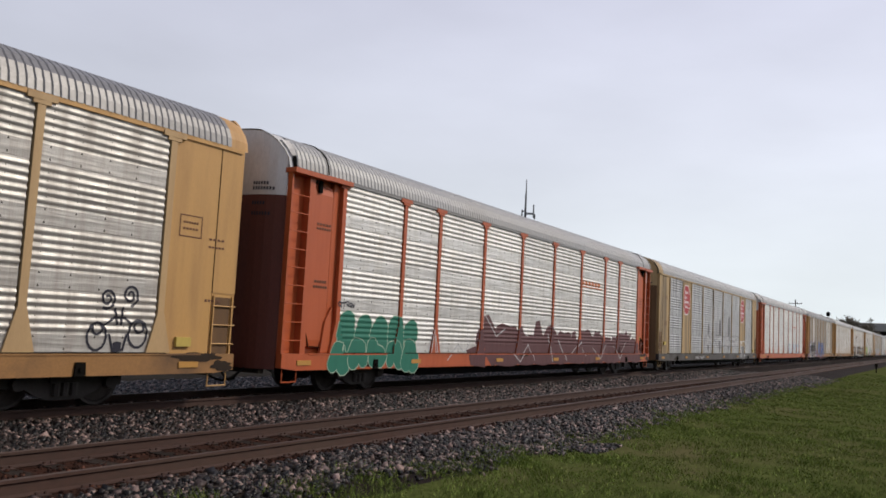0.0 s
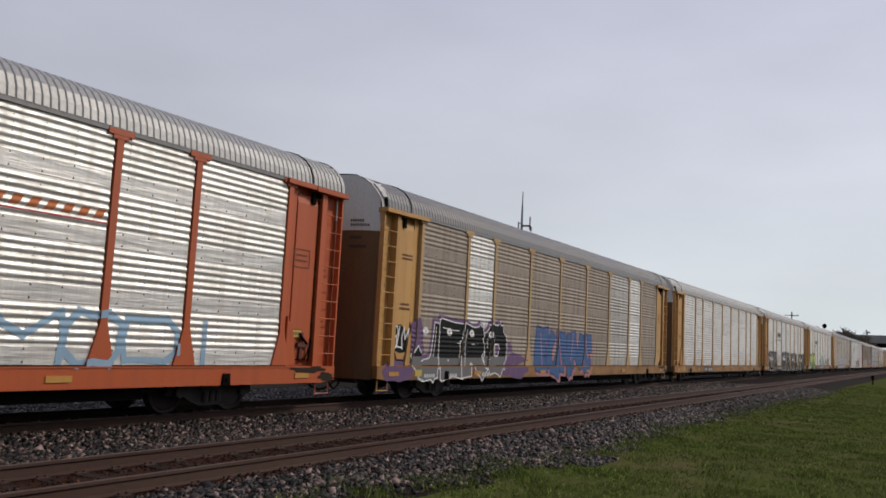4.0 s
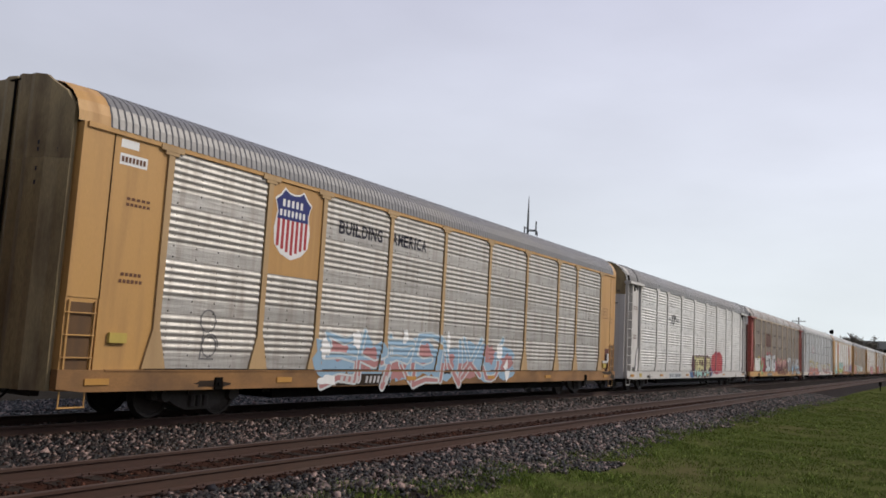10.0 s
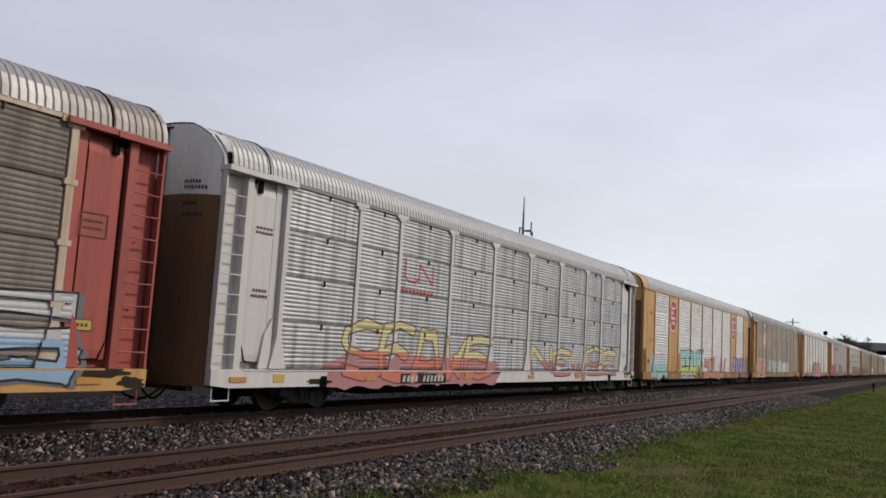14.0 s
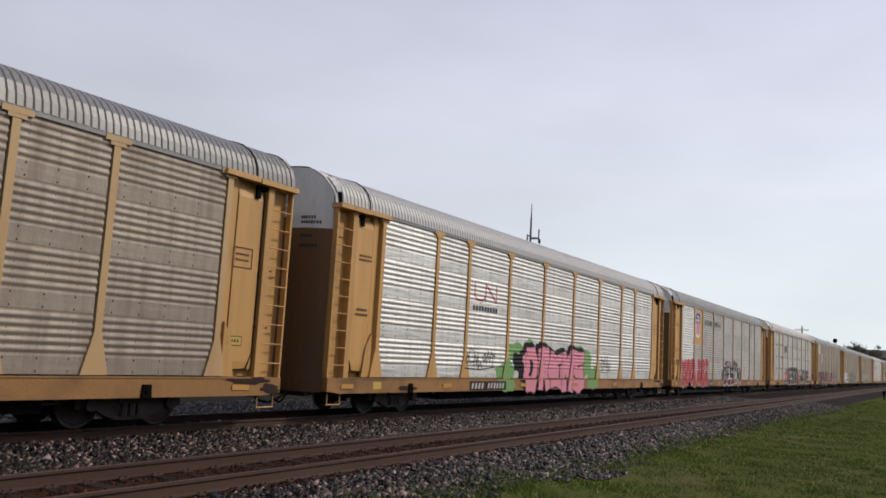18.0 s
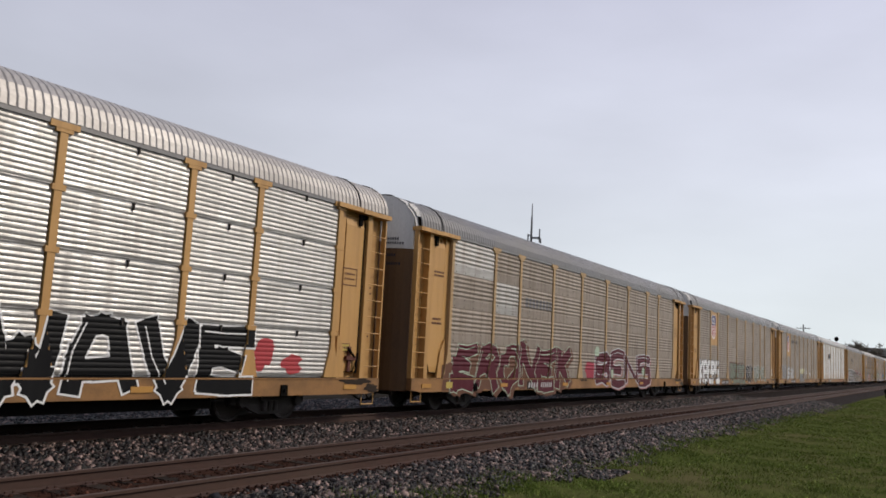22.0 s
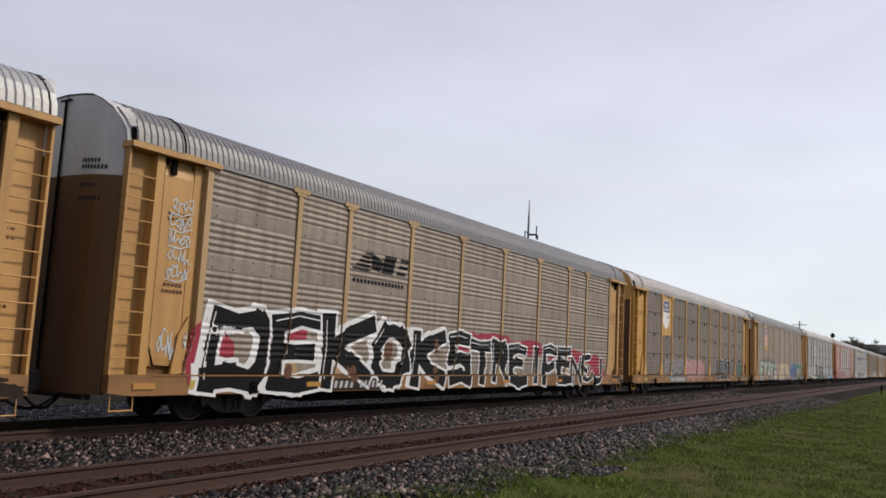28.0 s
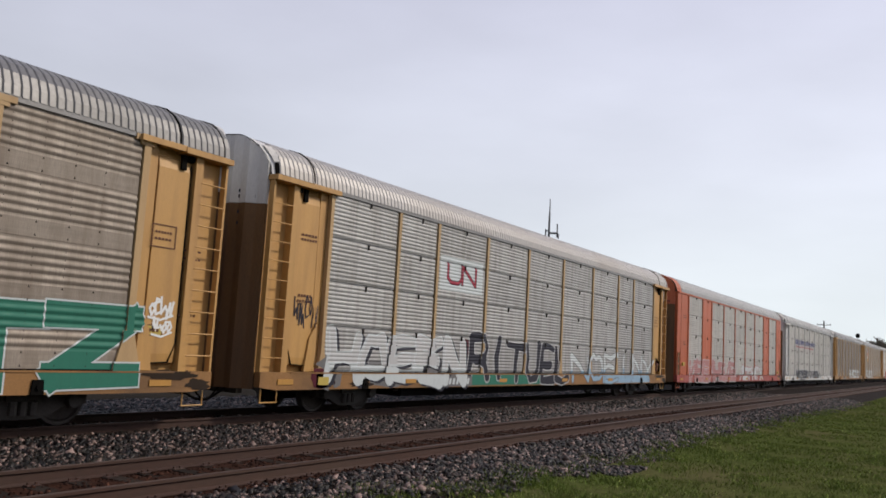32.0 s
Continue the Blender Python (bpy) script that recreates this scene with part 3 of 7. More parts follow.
radio_mast()
line_pole()
rail_signal()
overpass()
for x, y, high, wide, seed in ((-36, 352, 12.5, 4.5, 1), (-31, 350, 15, 5.0, 2), (-26.5, 347, 16, 5.0, 3), (-22.5, 352, 13.5, 4.2, 4), (-40, 365, 12, 4.5, 5), (-28.5, 356, 15, 5, 6), (-33.5, 357, 13.5, 5, 7),
                               (-24, 357, 14.5, 4.5, 8), (-12, 470, 6, 4, 9), (-43.5, 353, 15, 5, 12), (-39.5, 350, 16, 5, 13), (-47, 356, 13, 4.5, 14), (-29.5, 361, 15.5, 4.5, 10), (-35, 363, 13, 4.5, 11)):
    bare_tree(x, y, high, wide, seed)


def marker_post():
    root = tagged(new("marker_post"), "short dark line-side marker post at the edge of the grass", "post")
    root.location = (-4.95, 88.0, -0.42)
    b = bmesh.new()
    tube(b, (0, 0, -0.2), (0, 0, 0.85), 0.06, 8)
    part("post", b, "dark_steel", root)
    b = bmesh.new()
    box(b, -0.12, 0.12, -0.08, -0.06, 0.55, 0.9)
    part("plate", b, "dark_steel", root)


marker_post()


# unseen dark bank, added behind the camera to dull reflections and close that side
rows = []
for j in range(46):
    y = -120 + 4.0 * j
    high = 7.5 + 2.2 * noise.noise((0, y * 0.06, 1)) + 1.2 * noise.noise((0, y * 0.3, 4))
    rows.append([(26 + 1.5 * noise.noise((k, y * 0.2, 8)) + 0.12 * k * k, y, -0.9 + (high + 0.9) * k / 6) for k in range(7)])
verts = [p for r in rows for p in r]
faces = [(7 * j + k, 7 * j + k + 1, 7 * j + k + 8, 7 * j + k + 7) for j in range(45) for k in range(6)]
tagged(new("backdrop", mesh_of("backdrop", verts, faces, "wood_edge")), "unseen dark bank added behind the camera to dull reflections", "trees", kind="structure")


# ---- the train: covered auto carriers ----
POSTS = [1.93, 4.66, 6.53, 9.33, 12.14, 14.97, 17.78, 20.58, 22.45, 25.18]
FLOOR, TOP, SHEET_H, WALL = 1.0, 5.14, 1.035, 1.470
ARCH = [(1.50, 5.22), (1.475, 5.41), (1.39, 5.61), (1.23, 5.79), (0.99, 5.94), (0.66, 6.04), (0.33, 6.09), (0.0, 6.11)]


HOOD = [(1.40, 5.20), (1.34, 5.50), (1.12, 5.82), (0.80, 6.06), (0.40, 6.10), (0.0, 6.12)]


def hood_top(x):
    return float(np.interp(abs(x), [p[0] for p in HOOD[::-1]], [p[1] for p in HOOD[::-1]]))


def rib_profile(kind):
    """One sheet's section (z, x): deep ribs over a flat band, or finer ribs over the whole sheet with a dark joint."""
    pts = []
    if kind == "deep":
        pts = [(0, 0), (0.012, 0.006), (0.30, 0.006), (0.325, 0)]
        for i in range(5):
            z = 0.35 + 0.135 * i
            pts += [(z + 0.112 * u, 0.021 * math.sin(u * math.pi) ** 1.15) for u in (0, 0.12, 0.25, 0.38, 0.5, 0.62, 0.75, 0.88, 1)]
    else:
        pts = [(0, -0.03), (0.035, -0.03), (0.04, 0)]
        for i in range(10):
            z = 0.055 + 0.097 * i
            pts += [(z + 0.09 * u, 0.012 * math.sin(u * math.pi)) for u in (0, 0.25, 0.5, 0.75, 1)]
    return pts + [(SHEET_H, 0)]


PROFILES = {k: rib_profile(k) for k in ("deep", "fine")}
SHEETS, POST_MESH, PIECES = {}, {}, {}


def sheet_mesh(kind, width):
    key = (kind, round(width, 2))
    if key not in SHEETS:
        pr = PROFILES[kind]
        verts = [(WALL + x, y, z) for z, x in pr for y in (0, width)]
        faces = [(2 * i, 2 * i + 1, 2 * i + 3, 2 * i + 2) for i in range(len(pr) - 1)]
        n = len(verts)
        verts += [(WALL - 0.05, y, z) for z in (0, SHEET_H) for y in (0, width)]
        faces += [(0, n, n + 1, 1), (n - 2, n - 1, n + 3, n + 2), (n, n + 2, n + 3, n + 1)]
        # bolt heads along the flat band
        plain = len(faces)
        spots = [(0.25 + j * 0.57, z, 0.021) for j in range(int(width / 0.57)) for z in (0.06, 0.27)]
        spots += [(0.25 + j * 0.57, 0.468 + 0.135 * i, 0.011) for j in range(int(width / 0.57)) for i in range(4)]
        for y, z, r in spots:
            if kind == "deep":
                k = len(verts)
                d = WALL + 0.005 if r > 0.02 else WALL
                verts += [(d, y - r, z - r), (d, y + r, z - r), (d, y, z + r * 1.1), (d + 0.016, y, z)]
                faces += [(k, k + 1, k + 3), (k + 1, k + 2, k + 3), (k + 2, k, k + 3)]
        me = SHEETS[key] = mesh_of("side_sheet", verts, faces)
        me.materials.append(None)
        me.materials.append(MATS["truck_steel"])
        me.polygons.foreach_set("material_index", [0] * plain + [1] * (len(faces) - plain))
    return SHEETS[key]


def cached(name, build):
    if name not in PIECES:
        b = bmesh.new()
        build(b)
        bmesh.ops.recalc_face_normals(b, faces=b.faces[:])
        me = bpy.data.meshes.new(name)
        b.to_mesh(me)
        b.free()
        PIECES[name] = me
    return PIECES[name]


def build_post(b, style):
    w = 0.072 if style != "thin" else 0.055
    box(b, 1.40, 1.515, -w, w, FLOOR, TOP)
    if style != "thin":
        box(b, 1.42, 1.53, -0.27, 0.27, 5.1, 5.205)
        box(b, 1.42, 1.524, -0.16, 0.16, 5.03, 5.1)
        prism_x(b, [(-w, 1.75), (w, 1.75), (0.27, 1.0), (-0.27, 1.0)], 1.42, 1.523)
    else:
        prism_x(b, [(-w, 1.5), (w, 1.5), (0.14, 1.0), (-0.14, 1.0)], 1.42, 1.522)
    if style == "clips":
        for z in (1.0 + SHEET_H, 1.0 + 2 * SHEET_H, 1.0 + 3 * SHEET_H):
            box(b, 1.45, 1.526, -0.12, 0.13, z - 0.05, z + 0.05)


def build_roof(b, start):
    rows = []
    y = start
    while y < LENGTH - start + 0.01:
        for dy, lift in ((0.0, 0.0), (0.022, 0.024), (0.128, 0.024)):
            rows.append((y + dy, lift))
        y += 0.15
    pts = ARCH + [(-x, z) for x, z in ARCH[-2::-1]]
    grid = []
    for y, lift in rows:
        ring = []
        for x, z in pts:
            d = Vector((x, z - 4.75)).normalized() * lift
            ring.append(b.verts.new((x + d.x, y, z + d.y)))
        grid.append(ring)
    for a, c in zip(grid, grid[1:]):
        for i in range(len(pts) - 1):
            b.faces.new((a[i], a[i + 1], c[i + 1], c[i]))


def along(profile, u):
    """The point at a share u of a profile's length."""
    run = np.cumsum([0] + [math.dist(p, q) for p, q in zip(profile, profile[1:])])
    return float(np.interp(u * run[-1], run, [p[0] for p in profile])), float(np.interp(u * run[-1], run, [p[1] for p in profile]))


def hood_point(u, v, out=0.0):
    """On the hood: u from the eave to the ridge, v from the end's edge to the roof."""
    (x0, z0), (x1, z1) = along(HOOD, u), along(ARCH, u)
    x, z = x0 + (x1 - x0) * v, z0 + (z1 - z0) * v
    front = -0.35 * math.cos(min(1, abs(x0) / 1.33) ** 2 * math.pi / 2) - 0.012
    d = Vector((x, z - 4.75)).normalized() * out
    return x + d.x, front + (0.16 - front) * v, z + d.y


def build_cap(b, near, flush):
    """The smooth hood over a car's end."""
    if not flush:   # from the bowed end's edge back to the ribbed roof
        right = [[hood_point(u, v) for u in np.linspace(0, 1, 9)] for v in (0, 0.4, 1)]
        rows = [[b.verts.new((x, my(near, y), z)) for x, y, z in r + [(-x, y, z) for x, y, z in r[-2::-1]]] for r in right]
        for a, c in zip(rows, rows[1:]):
            for i in range(len(a) - 1):
                b.faces.new((a[i], a[i + 1], c[i + 1], c[i]))
        return
    ys = (-0.05, 0.1, 0.3, 0.58)
    pts = ARCH + [(-x, z) for x, z in ARCH[-2::-1]]
    grid = []
    for j, y in enumerate(ys):
        s = 1 - (0.02 if j == 0 else 0) - (0.012 if j < 2 else 0)
        yy = y if near else LENGTH - y
        grid.append([b.verts.new((x * s, yy, 5.2 + (z - 5.2) * (s + 0.012))) for x, z in pts])
    for a, c in zip(grid, grid[1:]):
        for i in range(len(pts) - 1):
            b.faces.new((a[i], a[i + 1], c[i + 1], c[i]))


def build_seam(b, near):
    """The dark joint between the hood and the ribbed roof."""
    pts = ARCH + [(-x, z) for x, z in ARCH[-2::-1]]
    rows = [[b.verts.new((x * s, my(near, y), 5.2 + (z - 5.2) * s + 0.02)) for x, z in pts] for y, s in ((1.215, 1.0), (1.22, 1.024), (1.25, 1.024), (1.255, 1.0))]
    for a, c in zip(rows, rows[1:]):
        for i in range(len(pts) - 1):
            b.faces.new((a[i], a[i + 1], c[i + 1], c[i]))


def build_end_leaf(b, near, side, low, high, ribbed=False):
    """Half of a car's bowed end, between two heights; above the eaves it follows the roof."""
    n = 7
    front, back = [], []
    for i in range(n + 1):
        x = 0.025 + (1.33 - 0.025) * i / n
        y = -0.34 * math.cos(min(1, x / 1.33) ** 2 * math.pi / 2) - (0.06 if ribbed and i % 2 else 0)
        top = min(high, hood_top(x) - 0.03) if high > 5.19 else high
        for bag, dy in ((front, 0), (back, 0.07)):
            yy = y + dy if near else LENGTH - y - dy
            bag.append((b.verts.new((side * x, yy, low)), b.verts.new((side * x, yy, max(top, low + 0.02)))))
    for i in range(n):
        b.faces.new((front[i][0], front[i + 1][0], front[i + 1][1], front[i][1]))
        b.faces.new((back[i][0], back[i][1], back[i + 1][1], back[i + 1][0]))
        b.faces.new((front[i][1], front[i + 1][1], back[i + 1][1], back[i][1]))
        b.faces.new((front[i][0], back[i][0], back[i + 1][0], front[i + 1][0]))
    for i in (0, n):
        b.faces.new((front[i][0], front[i][1], back[i][1], back[i][0]))


def my(near, y):
    return y if near else LENGTH - y


def ybox(b, near, x0, x1, y0, y1, z0, z1):
    a, c = sorted((my(near, y0), my(near, y1)))
    box(b, x0, x1, a, c, z0, z1)


def build_bogie_frame(b):
    """A cast side frame, on the near or the far side (x 0), wheels 1.75 m apart."""
    pts = [(-1.15, 0.56), (-1.15, 0.40), (-0.95, 0.36), (-0.72, 0.36), (-0.55, 0.26), (-0.3, 0.17), (0.3, 0.17), (0.55, 0.26), (0.72, 0.36),
           (0.95, 0.36), (1.15, 0.40), (1.15, 0.56), (0.6, 0.66), (0.3, 0.7), (-0.3, 0.7), (-0.6, 0.66)]
    prism_x(b, pts, -0.07, 0.07)
    for y in (-0.875, 0.875):
        tube(b, (0.05, y, 0.457), (0.17, y, 0.457), 0.14, 10, 0.12)
    for y in (-0.17, 0, 0.17):
        tube(b, (0.09, y, 0.24), (0.09, y, 0.46), 0.075, 8)
    box(b, -0.06, 0.13, -0.3, 0.3, 0.47, 0.6)


def build_wheelset(b):
    for s in (-1, 1):
        prof = [(0.70, 0.457), (0.62, 0.485), (0.60, 0.485), (0.60, 0.40), (0.64, 0.37), (0.66, 0.14), (0.60, 0.12), (0.60, 0.09), (0.80, 0.09), (0.80, 0.12),
                (0.72, 0.15), (0.70, 0.37), (0.73, 0.40), (0.73, 0.45)]
        n = 20
        ring = [[b.verts.new((s * x, r * math.cos(k * math.tau / n), r * math.sin(k * math.tau / n))) for x, r in prof] for k in range(n)]
        for k in range(n):
            a, c = ring[k], ring[(k + 1) % n]
            for i in range(len(prof)):
                j = (i + 1) % len(prof)
                b.faces.new((a[i], a[j], c[j], c[i]))
    tube(b, (-1.0, 0, 0), (1.0, 0, 0), 0.08, 10)


def build_far_side(b, kind):
    pr = PROFILES[kind]
    for k in range(4):
        rows = [(b.verts.new((-WALL - x, 1.7, FLOOR + k * SHEET_H + z)), b.verts.new((-WALL - x, LENGTH - 1.7, FLOOR + k * SHEET_H + z))) for z, x in pr]
        for a, c in zip(rows, rows[1:]):
            b.faces.new((a[0], a[1], c[1], c[0]))
    for y in POSTS:
        box(b, -1.545, -1.40, y - 0.085, y + 0.085, FLOOR, TOP)
    box(b, -1.53, -1.44, 0, LENGTH, 0.6, 0.98)
    box(b, -1.51, -1.40, 0, LENGTH, 5.14, 5.23)
    for y0, y1 in ((0, 1.75), (LENGTH - 1.75, LENGTH)):
        box(b, -1.49, -1.25, y0, y1, FLOOR, 5.14)


# ---- paint on the sides: shapes in (y, z) that follow ribs, posts and sill ----
def split(poly, axis, c):
    lo, hi = [], []
    for a, b in zip(poly, poly[1:] + poly[:1]):
        da, db = a[axis] - c, b[axis] - c
        (lo if da <= 0 else hi).append(a)
        if da * db < 0:
            t = da / (da - db)
            m = (a[0] + (b[0] - a[0]) * t, a[1] + (b[1] - a[1]) * t)
            lo.append(m)
            hi.append(m)
    return [p for p in (lo, hi) if len(p) > 2]


def cuts(kind):
    zs = [0.985]
    for k in range(4):
        zs += [FLOOR + k * SHEET_H + z for z, _ in PROFILES[kind]]
    ys = [1.62] + [p + s for p in POSTS for s in (-0.27, -0.2, -0.13, -0.072, 0.072, 0.13, 0.2, 0.27)] + [LENGTH - 1.62]
    return zs, ys


def side_x(kind, flush, plates, y, z, cy, cz):
    """How far out the side stands at (y, z), on the piece round (cy, cz)."""
    if cz < 0.985:
        return 1.535
    for a, c, low in plates:
        if a < cy < c and cz > low:
            return 1.4815
    reach = 0.085 + max(0.0, 1.75 - cz) * 0.25
    if any(abs(cy - p) < reach for p in POSTS):
        return 1.518 if cz > 1.75 else 1.525
    if cy < 1.62 or cy > LENGTH - 1.62:
        return 1.475 if flush else 1.425
    k = min(3, max(0, int((cz - FLOOR) / SHEET_H)))
    pr = PROFILES[kind]
    return WALL + float(np.interp(z - FLOOR - k * SHEET_H, [p[0] for p in pr], [p[1] for p in pr]))


BAY_FROM = [0, 1.78, 4.42, 6.3, 9.05, 11.85, 14.65, 17.45, 20.2, 22.08, 24.72, 26.5]   # the bays in which the marks are laid out
BAY_TO = [0] + POSTS + [LENGTH]                                                        # and where they stand


def painted(name, shapes, kind, flush, parent, label, plates=(), true=False):
    """One painted piece and, under it, its letters. shapes: (convex outline in y and z, paint, layer[, letter])."""
    zs, ys = cuts(kind)
    zs, ys = sorted(set(zs + [p[2] for p in plates])), sorted(set(ys))
    sets = {}
    for shape in shapes:
        sets.setdefault(shape[3] if len(shape) > 3 else "back", []).append(shape[:3])
    first = None
    for group in sorted(sets, key=lambda g: -1 if g == "back" else g):
        verts, faces, index, names = [], [], [], []
        for flat, paint, layer in sets[group]:
            poly = list(flat) if true else [(float(np.interp(y, BAY_FROM, BAY_TO)), z if z < 1.7 else 1.7 + (z - 1.7) * 1.03) for y, z in flat]
            todo = [list(poly)]
            for axis, lines in ((1, zs), (0, ys)):
                lo, hi = min(p[axis] for p in poly), max(p[axis] for p in poly)
                inside = [c for c in lines if lo < c < hi]
                done = []
                for rest in todo:
                    least, most = min(p[axis] for p in rest), max(p[axis] for p in rest)
                    for c in inside:
                        if least < c < most:
                            halves = split(rest, axis, c)
                            done += halves[:-1]
                            rest = halves[-1]
                    done.append(rest)
                todo = done
            if paint not in names:
                names.append(paint)
            for q in todo:
                signed = sum(a[0] * b[1] - a[1] * b[0] for a, b in zip(q, q[1:] + q[:1]))
                if abs(signed) < 1e-5:
                    continue
                cy, cz = sum(p[0] for p in q) / len(q), sum(p[1] for p in q) / len(q)
                n = len(verts)
                verts += [(side_x(kind, flush, plates, y, z, cy, cz) + 0.002 + layer * 0.0012, y, z) for y, z in q]
                order = tuple(range(n, n + len(q)))
                faces.append(order if signed > 0 else order[::-1])
                index.append(names.index(paint))
        me = mesh_of(name if first is None else "letter", verts, faces)
        for p in names:
            me.materials.append(MATS["spray_" + p])
        me.polygons.foreach_set("material_index", index)
        ob = part(me.name.split(".")[0], me, None, first or parent, label if first is None else "")
        first = first or ob
    return first


def fan(points, centre=None):
    c = centre or (sum(p[0] for p in points) / len(points), sum(p[1] for p in points) / len(points))
    return [[c, a, b] for a, b in zip(points, points[1:] + points[:1])]


def ribbon(points, w):
    out = []
    for (y0, z0), (y1, z1) in zip(points, points[1:]):
        d = math.hypot(y1 - y0, z1 - z0) or 1e-6
        ny, nz = -(z1 - z0) / d * w / 2, (y1 - y0) / d * w / 2
        ey, ez = (y1 - y0) / d * w * 0.3, (z1 - z0) / d * w * 0.3
        out.append([(y0 - ny - ey, z0 - nz - ez), (y1 - ny + ey, z1 - nz + ez), (y1 + ny + ey, z1 + nz + ez), (y0 + ny - ey, z0 + nz - ez)])
    return out


def blob(rnd, cy, cz, ry, rz, rough=0.12, n=16, square=2.6):
    pts = []
    for i in range(n):
        a = i * math.tau / n
        c, s = math.cos(a), math.sin(a)
        r = (abs(c) ** square + abs(s) ** square) ** (-1 / square) * (1 + rnd.uniform(-rough, rough))
        pts.append((cy + ry * r * c, cz + rz * r * s))
    return pts


def paint_word(text, y0, y1, z0, z1, ink="ink"):
    """A word in plain letters."""
    out = []
    w = (y1 - y0) / sum(0.45 if c == "I" else 1 for c in text)
    y = y0
    for i, sign in enumerate(text):
        wide = w * (0.45 if sign == "I" else 1)
        us, vs = [p[0] for t in GLYPH[sign] for p in t], [p[1] for t in GLYPH[sign] for p in t]
        u0, u1, v0, v1 = min(us), max(us), min(vs), max(vs)
        fill = 0.6 if sign == "I" else 0.88
        out += [([(y + wide * (0.5 + ((p[0] - u0) / (u1 - u0) - 0.5) * fill), z0 + (z1 - z0) * (p[1] - v0) / (v1 - v0)) for p in t], ink, 3 + 0.05 * i, i) for t in GLYPH[sign]]
        y += wide
    return out


GLYPHS = [((0, 0, 0), (1, 1, 0), (2, 0.5, 0)), ((0, 0, 0), (2, 1, 0), (2, 0, 0)), ((0, 0, 0), (2, 0, 0), (2, 0.5, 0), (2, 1, 0)), ((3, 0, 0), (1, 1, 0)),
          ((0, 0, 0), (3, 1, 0), (1, 1, 0)), ((2, 1, 0), (2, 0.5, 0), (2, 0, 0), (0, 0, 0)), ((0, 0.5, 0), (2, 1, 0)), ((4, 0, 0), (3, 0, 0))]


def paint_blocks(y0, y1, z0, z1, n, fill, line, seed, back=None, second=None, lean=0.12, thick=0.27):
    """Angular, unreadable lettering: slanted bars of paint with an outline."""
    rnd = random.Random(seed)
    out = []
    w = (y1 - y0) / n
    h = z1 - z0
    if back:
        m = max(3, int((y1 - y0) / 0.9))
        for i in range(m):
            c = y0 + (y1 - y0) * (i + 0.5) / m
            out += [(q, back, i * 0.15) for q in fan(blob(rnd, c, (z0 + z1) / 2 + rnd.uniform(-0.08, 0.08) * h, (y1 - y0) / m * 0.8,
                                                         h * rnd.uniform(0.46, 0.6), 0.2))]
    for i in range(n):
        a = y0 + w * i
        t = w * thick
        hh = h * rnd.uniform(0.86, 1.0)
        skew = lean * h * rnd.uniform(0.4, 1.6) * rnd.choice((1, 1, -0.6))
        bars = []
        for kind, pos, _ in rnd.choice(GLYPHS):
            if kind in (0, 1):
                u = a + (0 if kind == 0 else w - t) + (pos * 0.3 * w if kind == 0 else 0)
                bars.append([(u, z0), (u + t, z0 - 0.04), (u + t + skew, z0 + hh), (u + skew, z0 + hh + 0.05)])
            elif kind == 2:
                v = z0 + (hh - t * 0.8) * pos
                s = skew * pos
                bars.append([(a + s, v), (a + w * 0.95 + s, v - 0.05), (a + w + s, v + t * 0.8), (a + s - 0.04, v + t * 0.75)])
            elif kind == 3:
                bars.append([(a, z0), (a + t, z0), (a + w, z0 + hh), (a + w - t, z0 + hh)])
            else:
                bars.append([(a + w - t, z0), (a + w, z0), (a + t, z0 + hh), (a, z0 + hh)])
        for k, q in enumerate(bars):
            q = [(y + rnd.uniform(-0.05, 0.05) * w, z + rnd.uniform(-0.04, 0.04) * h) for y, z in q]
            cy, cz = sum(p[0] for p in q) / 4, sum(p[1] for p in q) / 4
            ry, rz = max(abs(p[0] - cy) for p in q), max(abs(p[1] - cz) for p in q)
            e = 0.05
            big = [(cy + (y - cy) * (1 + e / ry), cz + (z - cz) * (1 + e / rz)) for y, z in q]
            out.append((big, line, 3 + k * 0.3, i))
            if k == 0 and w > 0.5:
                mid = [((q[0][0] + q[1][0]) / 2 + rnd.uniform(-0.1, 0.1) * w, z0 + hh * 0.1), (cy + rnd.uniform(-0.15, 0.15) * w, cz), ((q[2][0] + q[3][0]) / 2, z0 + hh * 0.9)]
                out += [(r, line, 6.6 + 0.05 * j, i) for j, r in enumerate(ribbon(mid, 0.03))]
                top = [(a + rnd.uniform(0, 0.3) * w, z0 + hh * rnd.uniform(0.6, 0.95)), (a + rnd.uniform(0.6, 1.0) * w, z0 + hh * rnd.uniform(0.3, 0.9))]
                out += [(r, line, 6.9, i) for r in ribbon(top, 0.035)]
            out.append((q, second if second and (i + k) % 3 == 0 else fill, 5 + k * 0.3, i))
    return out


# strokes of hand-drawn capitals on a grid of five by five, a to y from the top row down
STROKES = {"A": "ubdy qs", "B": "uadjnk kntxu", "C": "jdbfpvxt", "D": "uadjtxu", "E": "eauy kn", "F": "eau kn", "G": "jdbfpvxtom", "H": "au ey ko",
           "I": "cw", "J": "etxvp", "K": "au ek ly", "L": "auy", "M": "uamey", "N": "uaye", "O": "bfpvxtjdb", "P": "uadjnk", "R": "uadjnk my",
           "S": "eakoyu", "T": "ae cw", "U": "apvxte", "V": "awe", "W": "avmxe", "X": "ay eu", "Y": "ame mw", "Z": "aeuy", "e": "kojdbfpvx",
           "n": "ubdy", "q": "bfkmojdb qvx", "h": "au kmoy", "j": "bd cw ux", "1": "gcw vx", "2": "fbdjuy", "5": "eakoyu", "0": "bfpvxtjdb", "-": "ko"}
